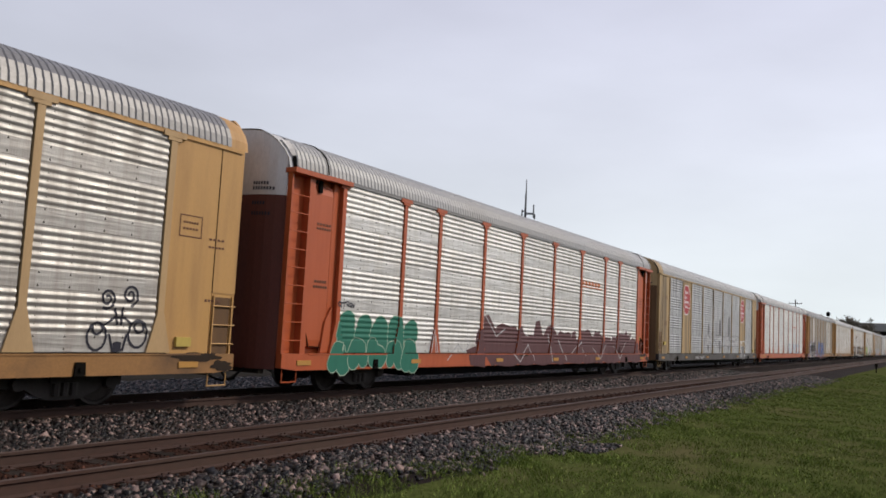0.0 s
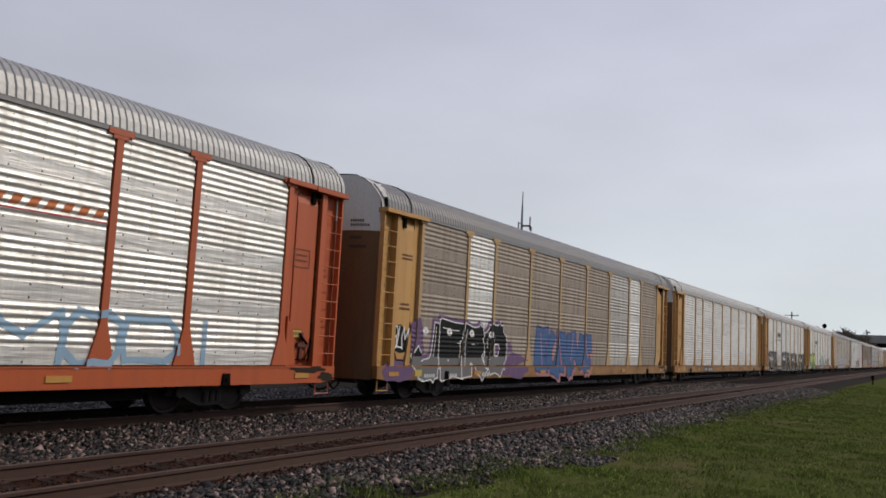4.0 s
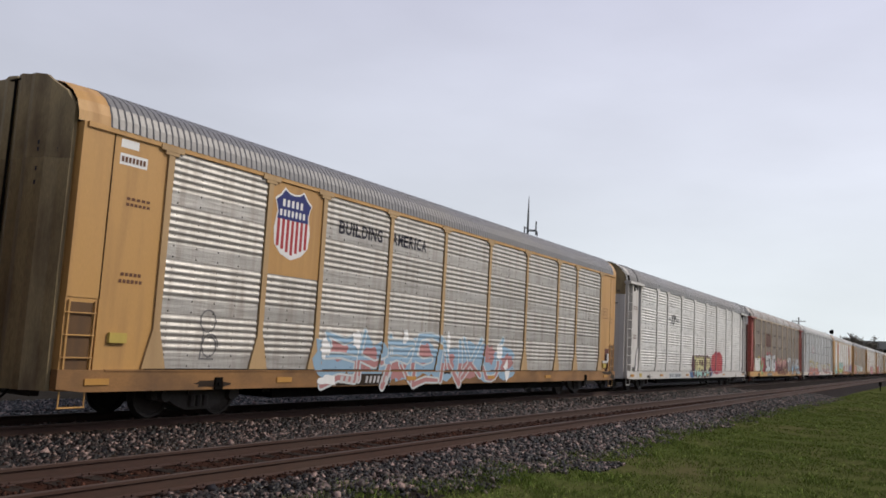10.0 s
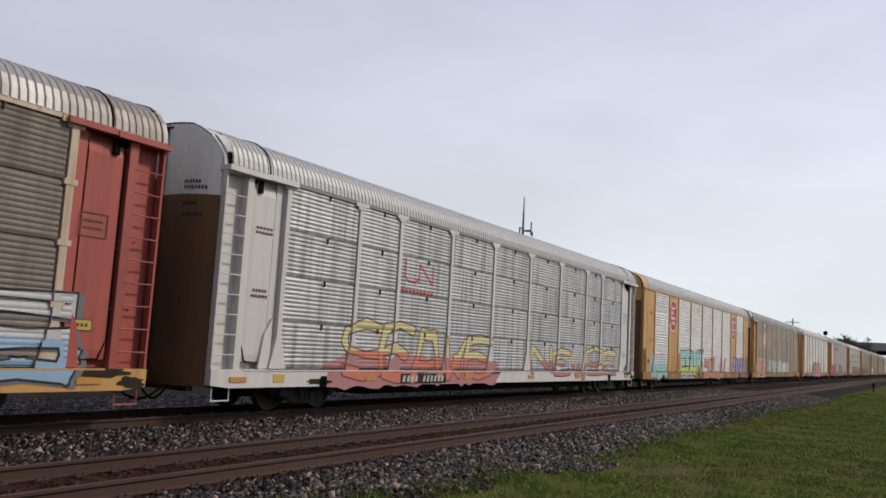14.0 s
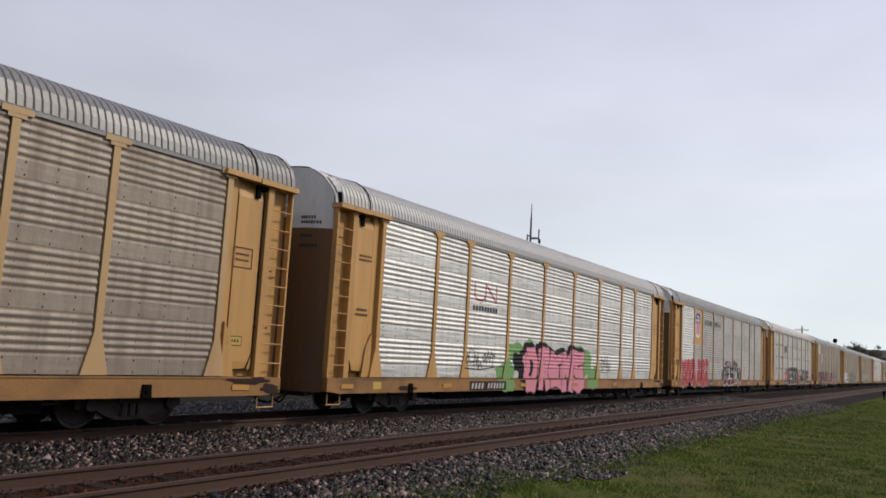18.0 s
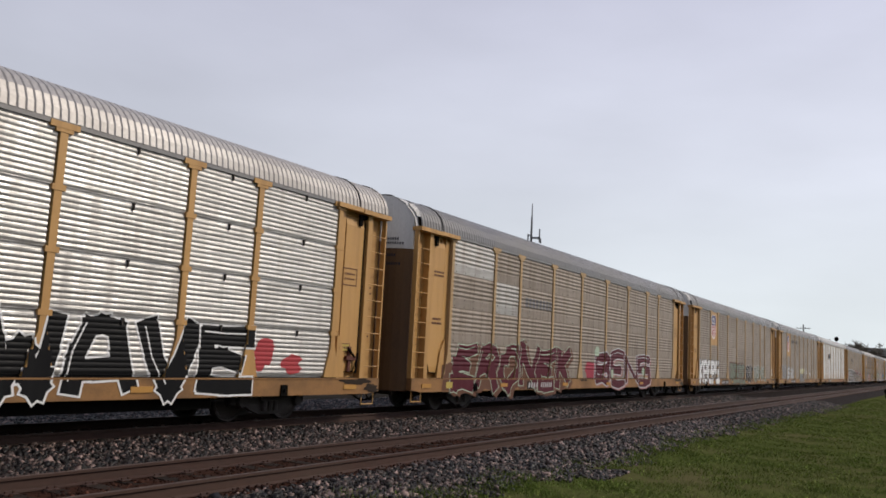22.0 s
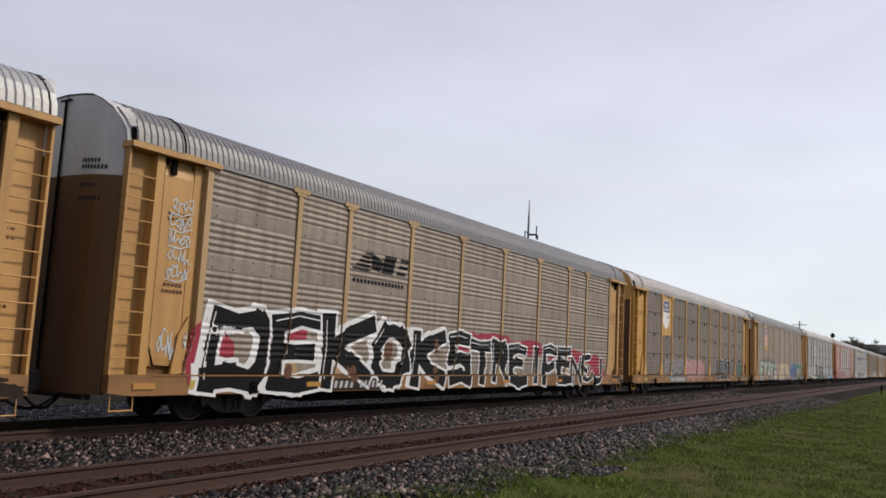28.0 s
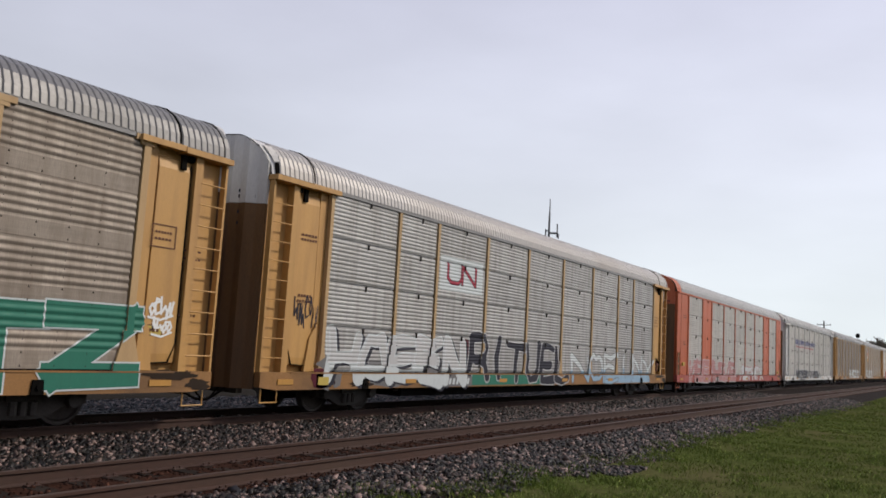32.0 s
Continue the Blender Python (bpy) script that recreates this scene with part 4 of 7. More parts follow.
DISC = [(math.cos(i * math.tau / 10), math.sin(i * math.tau / 10)) for i in range(10)]


def lettering(text, y0, y1, z0, z1, fill, line, thick=0.3, rim=0.045, low=None, cut=0.4, shade=None, seed=1, round_ends=True,
              slant=0.0, wobble=0.06, base=2.0, z1_end=None, first=0):
    """Painted letters drawn with a broad brush: a rim, a fill that may change colour low down, and a shadow."""
    rnd = random.Random(seed)
    out = []
    n = len(text)
    w = (y1 - y0) / n
    for i, sign in enumerate(text):
        if sign == " ":
            continue
        u = (i + 0.5) / n
        lo = z0 + rnd.uniform(-wobble, wobble)
        hi = z1 + u * ((z1_end or z1) - z1) + rnd.uniform(-wobble, wobble)
        half = thick * min(w, (hi - lo) * 0.62) * (0.5 if thick > 0.7 else 0.36)
        a, c = y0 + w * (i - 0.04) + half + rim * 0.5, y0 + w * (i + 1.04) - half - rim * 0.5
        mid, grow = (a + c) / 2, 1 + rnd.uniform(-1.6, 1.2) * wobble
        a, c = mid + (a - mid) * grow, mid + (c - mid) * grow
        if sign == "I":
            a, c = (a + c) / 2 - 0.02, (a + c) / 2 + 0.02
        b, t = lo + half + rim, hi - half - rim
        lean = slant * (hi - lo) * rnd.uniform(0.6, 1.2)
        lines = []
        for run in STROKES[sign].split():
            pts = []
            for g in run:
                k = ord(g) - 97
                v = 1 - (k // 5) / 4
                pts.append((a + (c - a) * (k % 5) / 4 + lean * (v - 0.5) + rnd.uniform(-wobble, wobble) * 0.7, b + (t - b) * v + rnd.uniform(-wobble, wobble) * 0.7))
            bent = pts[:1]
            for q in pts[1:]:
                (ya, za), (yb, zb) = bent[-1], q
                far = math.hypot(yb - ya, zb - za)
                if far > 0.45 and wobble > 0.04:
                    k = rnd.uniform(-1.5, 1.5) * wobble
                    bent.append(((ya + yb) / 2 - (zb - za) / far * k, (za + zb) / 2 + (yb - ya) / far * k))
                bent.append(q)
            lines.append([(y, z, 1 + rnd.uniform(-3.2, 3.2) * wobble) for y, z in bent])

        def brush(r, paint, layer, dy=0.0, dz=0.0):
            polys = []
            for pts in lines:
                for (ya, za, fa), (yb, zb, fb) in zip(pts, pts[1:]):
                    d = math.hypot(yb - ya, zb - za) or 1e-6
                    ra, rb = r + half * (fa - 1), r + half * (fb - 1)
                    ny, nz = -(zb - za) / d, (yb - ya) / d
                    ea, eb = (0, 0) if round_ends else (ra * 0.9, rb * 0.9)
                    polys.append([(ya - ny * ra - nz * ea, za - nz * ra + ny * ea), (yb - ny * rb + nz * eb, zb - nz * rb - ny * eb),
                                  (yb + ny * rb + nz * eb, zb + nz * rb - ny * eb), (ya + ny * ra - nz * ea, za + nz * ra + ny * ea)])
                if round_ends:
                    polys += [[(y + (r + half * (f - 1)) * cu, z + (r + half * (f - 1)) * su) for cu, su in DISC] for y, z, f in pts]
            for j, q in enumerate(polys):
                q = [(y + dy, z + dz) for y, z in q]
                level = b + (t - b) * cut
                if low and paint == fill and min(p[1] for p in q) < level < max(p[1] for p in q):
                    for piece in split(q, 1, level):
                        out.append((piece, low if sum(p[1] for p in piece) / len(piece) < level else fill, layer + j * 0.003, first + i))
                else:
                    out.append((q, low if low and paint == fill and max(p[1] for p in q) <= level else paint, layer + j * 0.003, first + i))
        if shade:
            ink, dy, dz = shade
            brush(half + rim, ink, 1.0 + 0.02 * i, dy, dz)
            brush(half + rim, ink, 1.1 + 0.02 * i, dy / 2, dz / 2)
        if line != fill:
            brush(half + rim, line, base + 0.5 * i)
        brush(half, fill, base + 0.25 + 0.5 * i)
        if line != fill and 0.4 < thick < 0.7 and wobble > 0.04:
            pts = [(y - 0.4 * half, z + 0.3 * half) for y, z, _ in lines[0]][:3]
            out += [(q, line, base + 0.4 + 0.5 * i, first + i) for q in ribbon(pts, 0.028)]
    return out


def strokes(lines, w, ink, layer=4):
    return [(q, ink, layer + 0.01 * j) for j, q in enumerate(r for pts in lines for r in ribbon(pts, w))]


def ring(cy, cz, ry, rz, turns=1.0, shrink=0.0, start=0.0):
    n = int(14 * turns)
    return [(cy + ry * (1 - shrink * i / n) * math.cos(start + i * turns * math.tau / n), cz + rz * (1 - shrink * i / n) * math.sin(start + i * turns * math.tau / n)) for i in range(n + 1)]


def clouds(spots, paint, seed, layer=0.0, rough=0.16):
    """Patches of sprayed colour: (y, z, half width, half height)."""
    rnd = random.Random(seed)
    return [(q, paint, layer + 0.05 * k) for k, (cy, cz, ry, rz) in enumerate(spots) for q in fan(blob(rnd, cy, cz, ry, rz, rough))]


def paint_tag(y0, y1, z0, z1, ink, seed, loops=5, w=0.03):
    """A quick unreadable scribble: a run of hooked strokes, some of them joined."""
    rnd = random.Random(seed)
    n = loops + 1
    step = (y1 - y0) / n
    lines, last = [], None
    for i in range(n):
        a = y0 + step * i
        lift = (z1 - z0) * 0.18 * math.sin(i * 1.7 + seed)
        at = lambda u, v: (a + step * u * 1.15, z0 + (z1 - z0) * (0.12 + 0.76 * v) + lift)
        run = rnd.choice((((0, 1), (0.1, 0), (0.5, 0.5), (0.9, 0)), ((0.9, 0.9), (0.2, 1), (0, 0.5), (0.2, 0), (0.9, 0.1)), ((0, 0), (0.3, 1), (0.6, 0), (0.9, 1)),
                          ((0.1, 0.8), (0.8, 1), (0.7, 0.4), (0.2, 0.3), (0.9, 0)), ((0.5, 1), (0.1, 0.6), (0.4, 0.2), (0.8, 0.6), (0.5, 1)), ((0, 1), (0.9, 0.95), (0.4, 0.9), (0.4, 0))))
        pts = [at(u + rnd.uniform(-0.1, 0.1), v + rnd.uniform(-0.1, 0.1)) for u, v in run]
        if last and rnd.random() < 0.5:
            pts.insert(0, last)
        last = pts[-1]
        lines.append(pts)
    if rnd.random() < 0.6:
        lines.append([(y0, z0), ((y0 + y1) / 2, z0 - 0.04), (y1, z0 + 0.05)])
    return strokes(lines, w, ink)


def bars(y0, y1, z0, z1, n, ink, layer=4, fill=0.7):
    """A row of plain bars in place of writing."""
    w = (y1 - y0) / n
    return [([(y0 + i * w, z0), (y0 + (i + fill) * w, z0), (y0 + (i + fill) * w, z1), (y0 + i * w, z1)], ink, layer) for i in range(n)]


def rect(y0, y1, z0, z1, ink, layer=0):
    return [([(y0, z0), (y1, z0), (y1, z1), (y0, z1)], ink, layer)]


def octagon(cy, cz, w, h):
    k = 0.42
    p = [(-w, -h * k), (-w * k, -h), (w * k, -h), (w, -h * k), (w, h * k), (w * k, h), (-w * k, h), (-w, h * k)]
    ring = lambda s: [(cy + y * s, cz + z * s) for y, z in p]
    out = [(ring(1.0), "white", 0), (ring(0.94), "red", 2)]
    for dz, a, b in ((0.5, -0.5, 0.42), (0.18, -0.6, 0.1), (-0.14, -0.62, 0.62), (-0.46, -0.45, 0.5)):
        out += bars(cy + a * w, cy + (a + 0.2) * w, cz + (dz - 0.13) * h, cz + (dz + 0.13) * h, 2, "white")
        out += bars(cy + (a + 0.26) * w, cy + b * w, cz + (dz - 0.1) * h, cz + (dz + 0.06) * h, 5, "white", 4, 0.6)
    return out


def shield(cy, z0, z1, w, pale=False):
    """A crest: blue head with rows of white bars, red and white stripes below, a pale rim."""
    h = z1 - z0
    half = [(0.0, 0.93), (0.3, 0.95), (0.52, 1.0), (0.74, 0.90), (1.0, 0.83), (0.84, 0.66), (0.97, 0.42), (0.90, 0.2), (0.55, 0.07), (0.0, 0.0)]

    def outline(s):
        right = [(cy + u * w * s, z0 + h * (0.5 + (v - 0.5) * s)) for u, v in half]
        return right[::-1] + [(2 * cy - y, z) for y, z in right[1:-1]]
    centre = (cy, z0 + h * 0.45)
    out = [(q, "white", 0) for q in fan(outline(1.0), centre)]
    inner = fan(outline(0.945), centre)
    cut = z0 + h * 0.555
    for q in inner:
        for piece in (split(q, 1, cut) if min(p[1] for p in q) < cut < max(p[1] for p in q) else [q]):
            zc = sum(p[1] for p in piece) / len(piece)
            out.append((piece, "navy" if zc > cut else "white", 2))
    if not pale:
        for i in range(7):
            a = cy + w * (-0.82 + 0.247 * i)
            low = z0 + h * (0.07 + 0.035 * abs(i - 3))
            out += rect(a, a + w * 0.145, low, cut, "red", 4)
    out += bars(cy - 0.60 * w, cy + 0.58 * w, z0 + h * 0.735, z0 + h * 0.835, 5, "white", 4, 0.55)
    out += bars(cy - 0.72 * w, cy + 0.72 * w, z0 + h * 0.60, z0 + h * 0.69, 7, "white", 4, 0.55)
    return out


def horse_mark(y0, y1, z0, z1):
    """A running mark: tapering stripes and two heavy slanted forms, over a row of small bars."""
    out = []
    h = z1 - z0
    for i in range(5):
        z = z0 + h * (0.42 + 0.12 * i)
        out += [([(y0 + 0.12 * i, z), (y0 + 0.62 + 0.03 * i, z - 0.02), (y0 + 0.85 + 0.02 * i, z + 0.05), (y0 + 0.14 * i, z + 0.06)], "black", 0)]
    out += [([(y0 + 0.8, z0 + h * 0.5), (y0 + 1.15, z0 + h * 0.42), (y0 + 1.3, z0 + h * 0.75), (y0 + 0.75, z0 + h)], "black", 0.4)]
    for k, (u, v) in enumerate(((1.2, 0.0), (1.36, 0.22), (1.55, 0.0))):
        a = y0 + u
        out += [([(a, z0 + h * 0.42), (a + 0.17, z0 + h * 0.42), (a + 0.33 + v, z0 + h * 0.98), (a + 0.16 - v * 0.3, z0 + h * 0.98)], "black", 1 + 0.3 * k)]
    for k, v in enumerate((0.44, 0.65, 0.86)):
        a = y0 + 1.9 + 0.07 * k
        out += [([(a, z0 + h * v), (a + 0.42, z0 + h * v), (a + 0.45, z0 + h * (v + 0.11)), (a + 0.03, z0 + h * (v + 0.11))], "black", 2)]
    out += bars(y0 + 0.05, y1, z0 + 0.04, z0 + h * 0.17, 15, "black")
    return out


def ladder(root, near, flush, paint):
    """Corner ladder: stiles and rungs."""
    b = bmesh.new()
    if flush:
        ybox(b, near, 1.47, 1.50, 0.10, 0.13, 0.75, 2.15)
        ybox(b, near, 1.47, 1.50, 0.60, 0.63, 0.75, 2.15)
        heights = [0.8 + 0.38 * i for i in range(4)]
    else:
        ybox(b, near, 1.36, 1.50, 0.0, 0.05, 0.98, 5.09)
        ybox(b, near, 1.30, 1.50, 0.62, 0.80, 0.98, 5.09)
        heights = [1.28 + 0.415 * i for i in range(9)]
    lad = part("ladder", b, paint, root)
    a, c = my(near, 0.03), my(near, 0.64)
    me = cached("rung_" + ("n" if near else "f"), lambda b: tube(b, (1.50, a, 0), (1.50, c, 0), 0.014, 5))
    for z in heights:
        part("rung", me, paint, lad, place=(0, 0, z))


def car_end(root, near, s):
    """One end of a car: bowed end doors, corner bay with its ladder, hood of the roof."""
    key = "n" if near else "f"
    flush = s["end"] == "flush"
    paint = s["paint"]
    for side in (-1, 1):
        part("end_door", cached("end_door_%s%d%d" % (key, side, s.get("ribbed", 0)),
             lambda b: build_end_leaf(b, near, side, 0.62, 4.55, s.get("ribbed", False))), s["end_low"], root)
        part("end_upper_panel", cached("end_upper_%s%d%d" % (key, side, s.get("ribbed", 0)),
             lambda b: build_end_leaf(b, near, side, 4.555, 9, s.get("ribbed", False))), s["end_high"], root)
    part("roof_hood", cached("hood_%s%d" % (key, flush), lambda b: build_cap(b, near, flush)), paint if flush else "end_grey", root)
    if not flush:
        def flap(b):
            rows = [[[b.verts.new((x, my(near, y), z)) for x, y, z in (hood_point(u, v, d) for u in (0.14, 0.22, 0.30, 0.38))] for v in (0.25, 1.0)] for d in (0.012, 0.03)]
            for lo, hi in rows:
                for i in range(3):
                    b.faces.new((lo[i], lo[i + 1], hi[i + 1], hi[i]))
        # white colour stands in for the bright highlight on the glossy flap
        part("corner_flap", cached("flap_" + key, flap), "white_paint", root, "bent pale metal flap")
        part("corner_gap", cached("gap_" + key, lambda b: b.faces.new([b.verts.new((x, my(near, y), z)) for x, y, z in (hood_point(0.0, 0.35, 0.014), hood_point(0.0, 1.0, 0.03), hood_point(0.14, 0.95, 0.03), hood_point(0.13, 0.3, 0.014))])), "dark_steel", root)
        if not near:
            def seal(b):
                rows = [[b.verts.new((x, my(near, y), z)) for x, y, z in (hood_point(u, v, d) for u in np.linspace(0.0, 0.85, 9))] for v, d in ((0.55, 0.0), (0.62, 0.035), (0.98, 0.04), (1.0, 0.0))]
                for a, c in zip(rows, rows[1:]):
                    for i in range(8):
                        b.faces.new((a[i], a[i + 1], c[i + 1], c[i]))
            part("roof_seal", cached("roof_seal", seal), "dark_steel", root, "black rubber seal at the roof's edge")
        part("roof_seam", cached("seam_" + key, lambda b: build_seam(b, near)), "dark_steel", root)
    # rod and stencils on the bowed end
    bow = lambda x: -0.345 * math.cos(min(1, abs(x) / 1.33) ** 2 * math.pi / 2)
    part("end_rod", cached("end_rod_" + key, lambda b: (tube(b, (0.0, my(near, bow(0) - 0.03), 1.0), (0.0, my(near, bow(0) - 0.03), 6.0), 0.022, 6), tube(b, (-0.16, my(near, bow(0) - 0.03), 6.0), (0.16, my(near, bow(0) - 0.03), 6.0), 0.02, 6))), "dark_steel", root)

    def stencils(b):
        for z, n in ((4.78, 6), (4.66, 8), (4.32, 5), (4.08, 7)):
            for i in range(n):
                x0, x1 = 0.62 + 0.065 * i, 0.66 + 0.065 * i
                b.faces.new([b.verts.new((x, my(near, bow(x) - 0.006), zz)) for x, zz in ((x0, z), (x1, z), (x1, z + 0.075), (x0, z + 0.075))])
    tagged(part("end_stencil", cached("stencil_" + key, stencils), "spray_ink", root, "small dark stencilled lines"), kind="stuff")
    part("end_wall", cached("end_wall_" + key, lambda b: ybox(b, near, -1.3, 1.3, 0.02, 1.75, 0.95, 5.19)), paint, root)
    if flush:
        def plate(b):
            ybox(b, near, 1.28, 1.475, 0.05, 0.66, 2.2, 5.22)
            ybox(b, near, 1.28, 1.46, 0.05, 0.66, 0.62, 2.2)
            ybox(b, near, 1.28, 1.475, 0.685, 1.865, 0.98, 5.22)
        part("corner_panel", cached("corner_flush_" + key, plate), paint, root)
    else:
        def door(b):
            y0, y1 = sorted((my(near, 0.86), my(near, 1.58)))
            prism_y(b, [(1.29, 1.1), (1.40, 1.14), (1.42, 1.3), (1.42, 4.75), (1.38, 4.95), (1.29, 4.99)], y0, y1)
            ybox(b, near, 1.29, 1.404, 1.61, 1.865, 1.0, 5.1)
        part("corner_panel", cached("corner_door_" + key, door), paint, root)

        def beam(b):
            ybox(b, near, 1.30, 1.62, -0.03, 1.15, 5.08, 5.19)
            ybox(b, near, 1.40, 1.60, 1.15, 2.12, 5.1, 5.21)
        part("lintel", cached("lintel_" + key, beam), paint, root)
        part("lower_flange", cached("flange_" + key, lambda b: prism_x(b, [(my(near, y), z) for y, z in ((1.72, 1.0), (1.72, 2.1), (1.5, 1.75), (1.38, 1.0))], 1.40, 1.47)), paint, root)
    ladder(root, near, flush, paint)
    # fittings of the corner bays
    if flush:
        part("bay_seam", cached("bay_seam_" + key, lambda b: ybox(b, near, 1.475, 1.479, 0.672, 0.688, 2.2, 5.2)), "dark_steel", root)
        # flat brown plate drawn for the shade of the hollow behind the rungs
        part("ladder_recess", cached("ladder_recess_" + key, lambda b: ybox(b, near, 1.455, 1.463, 0.16, 0.58, 0.78, 2.12)), "end_brown", root)
    if flush and not near and s.get("brake"):
        # flat plate on the panel, its dark colour drawn as the opening's shade
        def hollow(b):
            prism_x(b, [(my(near, y), z) for y, z in ((0.72, 1.95), (1.22, 1.95), (1.26, 1.5), (1.2, 1.05), (0.98, 0.86), (0.80, 0.95), (0.72, 1.4))], 1.474, 1.480)
        well = part("brake_recess", cached("brake_recess", hollow), "end_rust", root, "rusty handbrake recess, its shade drawn as a dark flat plate")
        part("brake_wheel", cached("brake_wheel_small", lambda b: [tube(b, (1.50, my(near, 0.98) + 0.17 * math.cos(a * 0.5236), 1.55 + 0.17 * math.sin(a * 0.5236)), (1.50, my(near, 0.98) + 0.17 * math.cos((a + 1) * 0.5236), 1.55 + 0.17 * math.sin((a + 1) * 0.5236)), 0.018, 5) for a in range(12)]), "truck_steel", well)
        part("brake_gearbox", cached("brake_gearbox", lambda b: (ybox(b, near, 1.47, 1.535, 0.88, 1.06, 1.42, 1.74), ybox(b, near, 1.47, 1.52, 0.95, 1.55, 1.33, 1.42))), "end_grey", well)
        part("brake_chain", cached("brake_chain", lambda b: (tube(b, (1.49, my(near, 0.9), 1.45), (1.49, my(near, 0.96), 1.1), 0.035, 6), tube(b, (1.49, my(near, 0.96), 1.1), (1.49, my(near, 1.2), 0.92), 0.035, 6))), "dark_steel", well)
    if not flush:
        part("door_hanger", cached("door_hanger_" + key, lambda b: (ybox(b, near, 1.42, 1.47, 1.0, 1.12, 4.78, 5.06), ybox(b, near, 1.42, 1.44, 1.04, 1.08, 4.82, 4.9), ybox(b, near, 1.30, 1.45, 0.70, 0.95, 4.97, 5.07))), "dark_steel", root)
        part("door_seal", cached("door_seal_" + key, lambda b: (ybox(b, near, 1.41, 1.432, 0.845, 0.868, 1.5, 4.9), prism_x(b, [(my(near, y), z) for y, z in ((0.845, 1.5), (0.868, 1.5), (1.0, 1.16), (1.5, 1.13), (1.5, 1.11), (0.99, 1.13))], 1.41, 1.434))), "dark_steel", root)
        if not near and s.get("brake"):
            lever = part("brake_bracket", cached("brake_bracket", lambda b: (ybox(b, near, 1.42, 1.50, 0.95, 1.35, 1.42, 1.52), ybox(b, near, 1.42, 1.47, 1.15, 1.25, 1.15, 1.75))), "end_rust", root, "rusty handbrake bracket")
            part("brake_chain", cached("bracket_chain", lambda b: (tube(b, (1.5, my(near, 0.93), 1.6), (1.5, my(near, 0.98), 1.1), 0.03, 6), tube(b, (1.5, my(near, 1.3), 1.7), (1.5, my(near, 1.05), 1.5), 0.03, 6))), "dark_steel", lever)
    # step, coupler, hose

    def step(b):
        for y in (0.12, 0.6):
            tube(b, (1.45, my(near, y), 0.62), (1.45, my(near, y), 0.34), 0.014, 5)
        tube(b, (1.45, my(near, 0.1), 0.34), (1.45, my(near, 0.62), 0.34), 0.016, 5)
    part("step", cached("step_" + key, step), paint, root)

    def coupler(b):
        ybox(b, near, -0.14, 0.14, -0.75, 0.8, 0.68, 0.92)
        ybox(b, near, -0.2, 0.16, -1.06, -0.72, 0.62, 0.98)
        ybox(b, near, -0.9, 0.9, -0.05, 0.12, 0.5, 0.95)
    part("coupler", cached("coupler_" + key, coupler), "truck_steel", root)

    def hose(b):
        rings = []
        for i in range(9):
            c = Vector((0.45 + 0.04 * i, my(near, -0.12 - 0.12 * i), 0.62 - 0.26 * math.sin(i * math.pi / 8)))
            rings.append([b.verts.new(c + Vector((0.03 * math.cos(k * math.tau / 5), 0, 0.03 * math.sin(k * math.tau / 5)))) for k in range(5)])
        for a, c in zip(rings, rings[1:]):
            for k in range(5):
                b.faces.new((a[k], a[(k + 1) % 5], c[(k + 1) % 5], c[k]))
    part("air_hose", cached("hose_" + key, hose), "dark_steel", root)


def bogie(root, y):
    """Two cast frames, a bolster and two wheelsets."""
    b = bmesh.new()
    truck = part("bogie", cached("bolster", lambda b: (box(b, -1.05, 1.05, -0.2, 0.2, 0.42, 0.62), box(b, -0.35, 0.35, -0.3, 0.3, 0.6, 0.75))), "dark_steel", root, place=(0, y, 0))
    me = cached("side_frame", build_bogie_frame)
    for sx in (-1, 1):
        f = part("side_frame", me, "truck_steel", truck, place=(sx * 0.99, 0, 0))
        f.rotation_euler = (0, 0, 0 if sx > 0 else math.pi)
    wheels = cached("wheelset", build_wheelset)
    for dy in (-0.875, 0.875):
        WHEELS.setdefault(dy, []).append(part("wheelset", wheels, "wheel_steel", truck, place=(0, dy, 0.457)))


WHEELS, CARS = {}, []
SLACK = {0: -0.33, 1: -0.46, 2: -0.3, 3: -0.28, 4: -0.07, 6: -0.08, 7: -0.11, 8: -0.09, 12: -0.13, 13: -0.03, 16: 0.18, 17: 0.12, 18: 0.15, 19: 0.1, 21: -0.11, 22: -0.3, 23: -0.13, 24: -0.4, 25: -0.13, 26: -0.2}   # play in the couplers


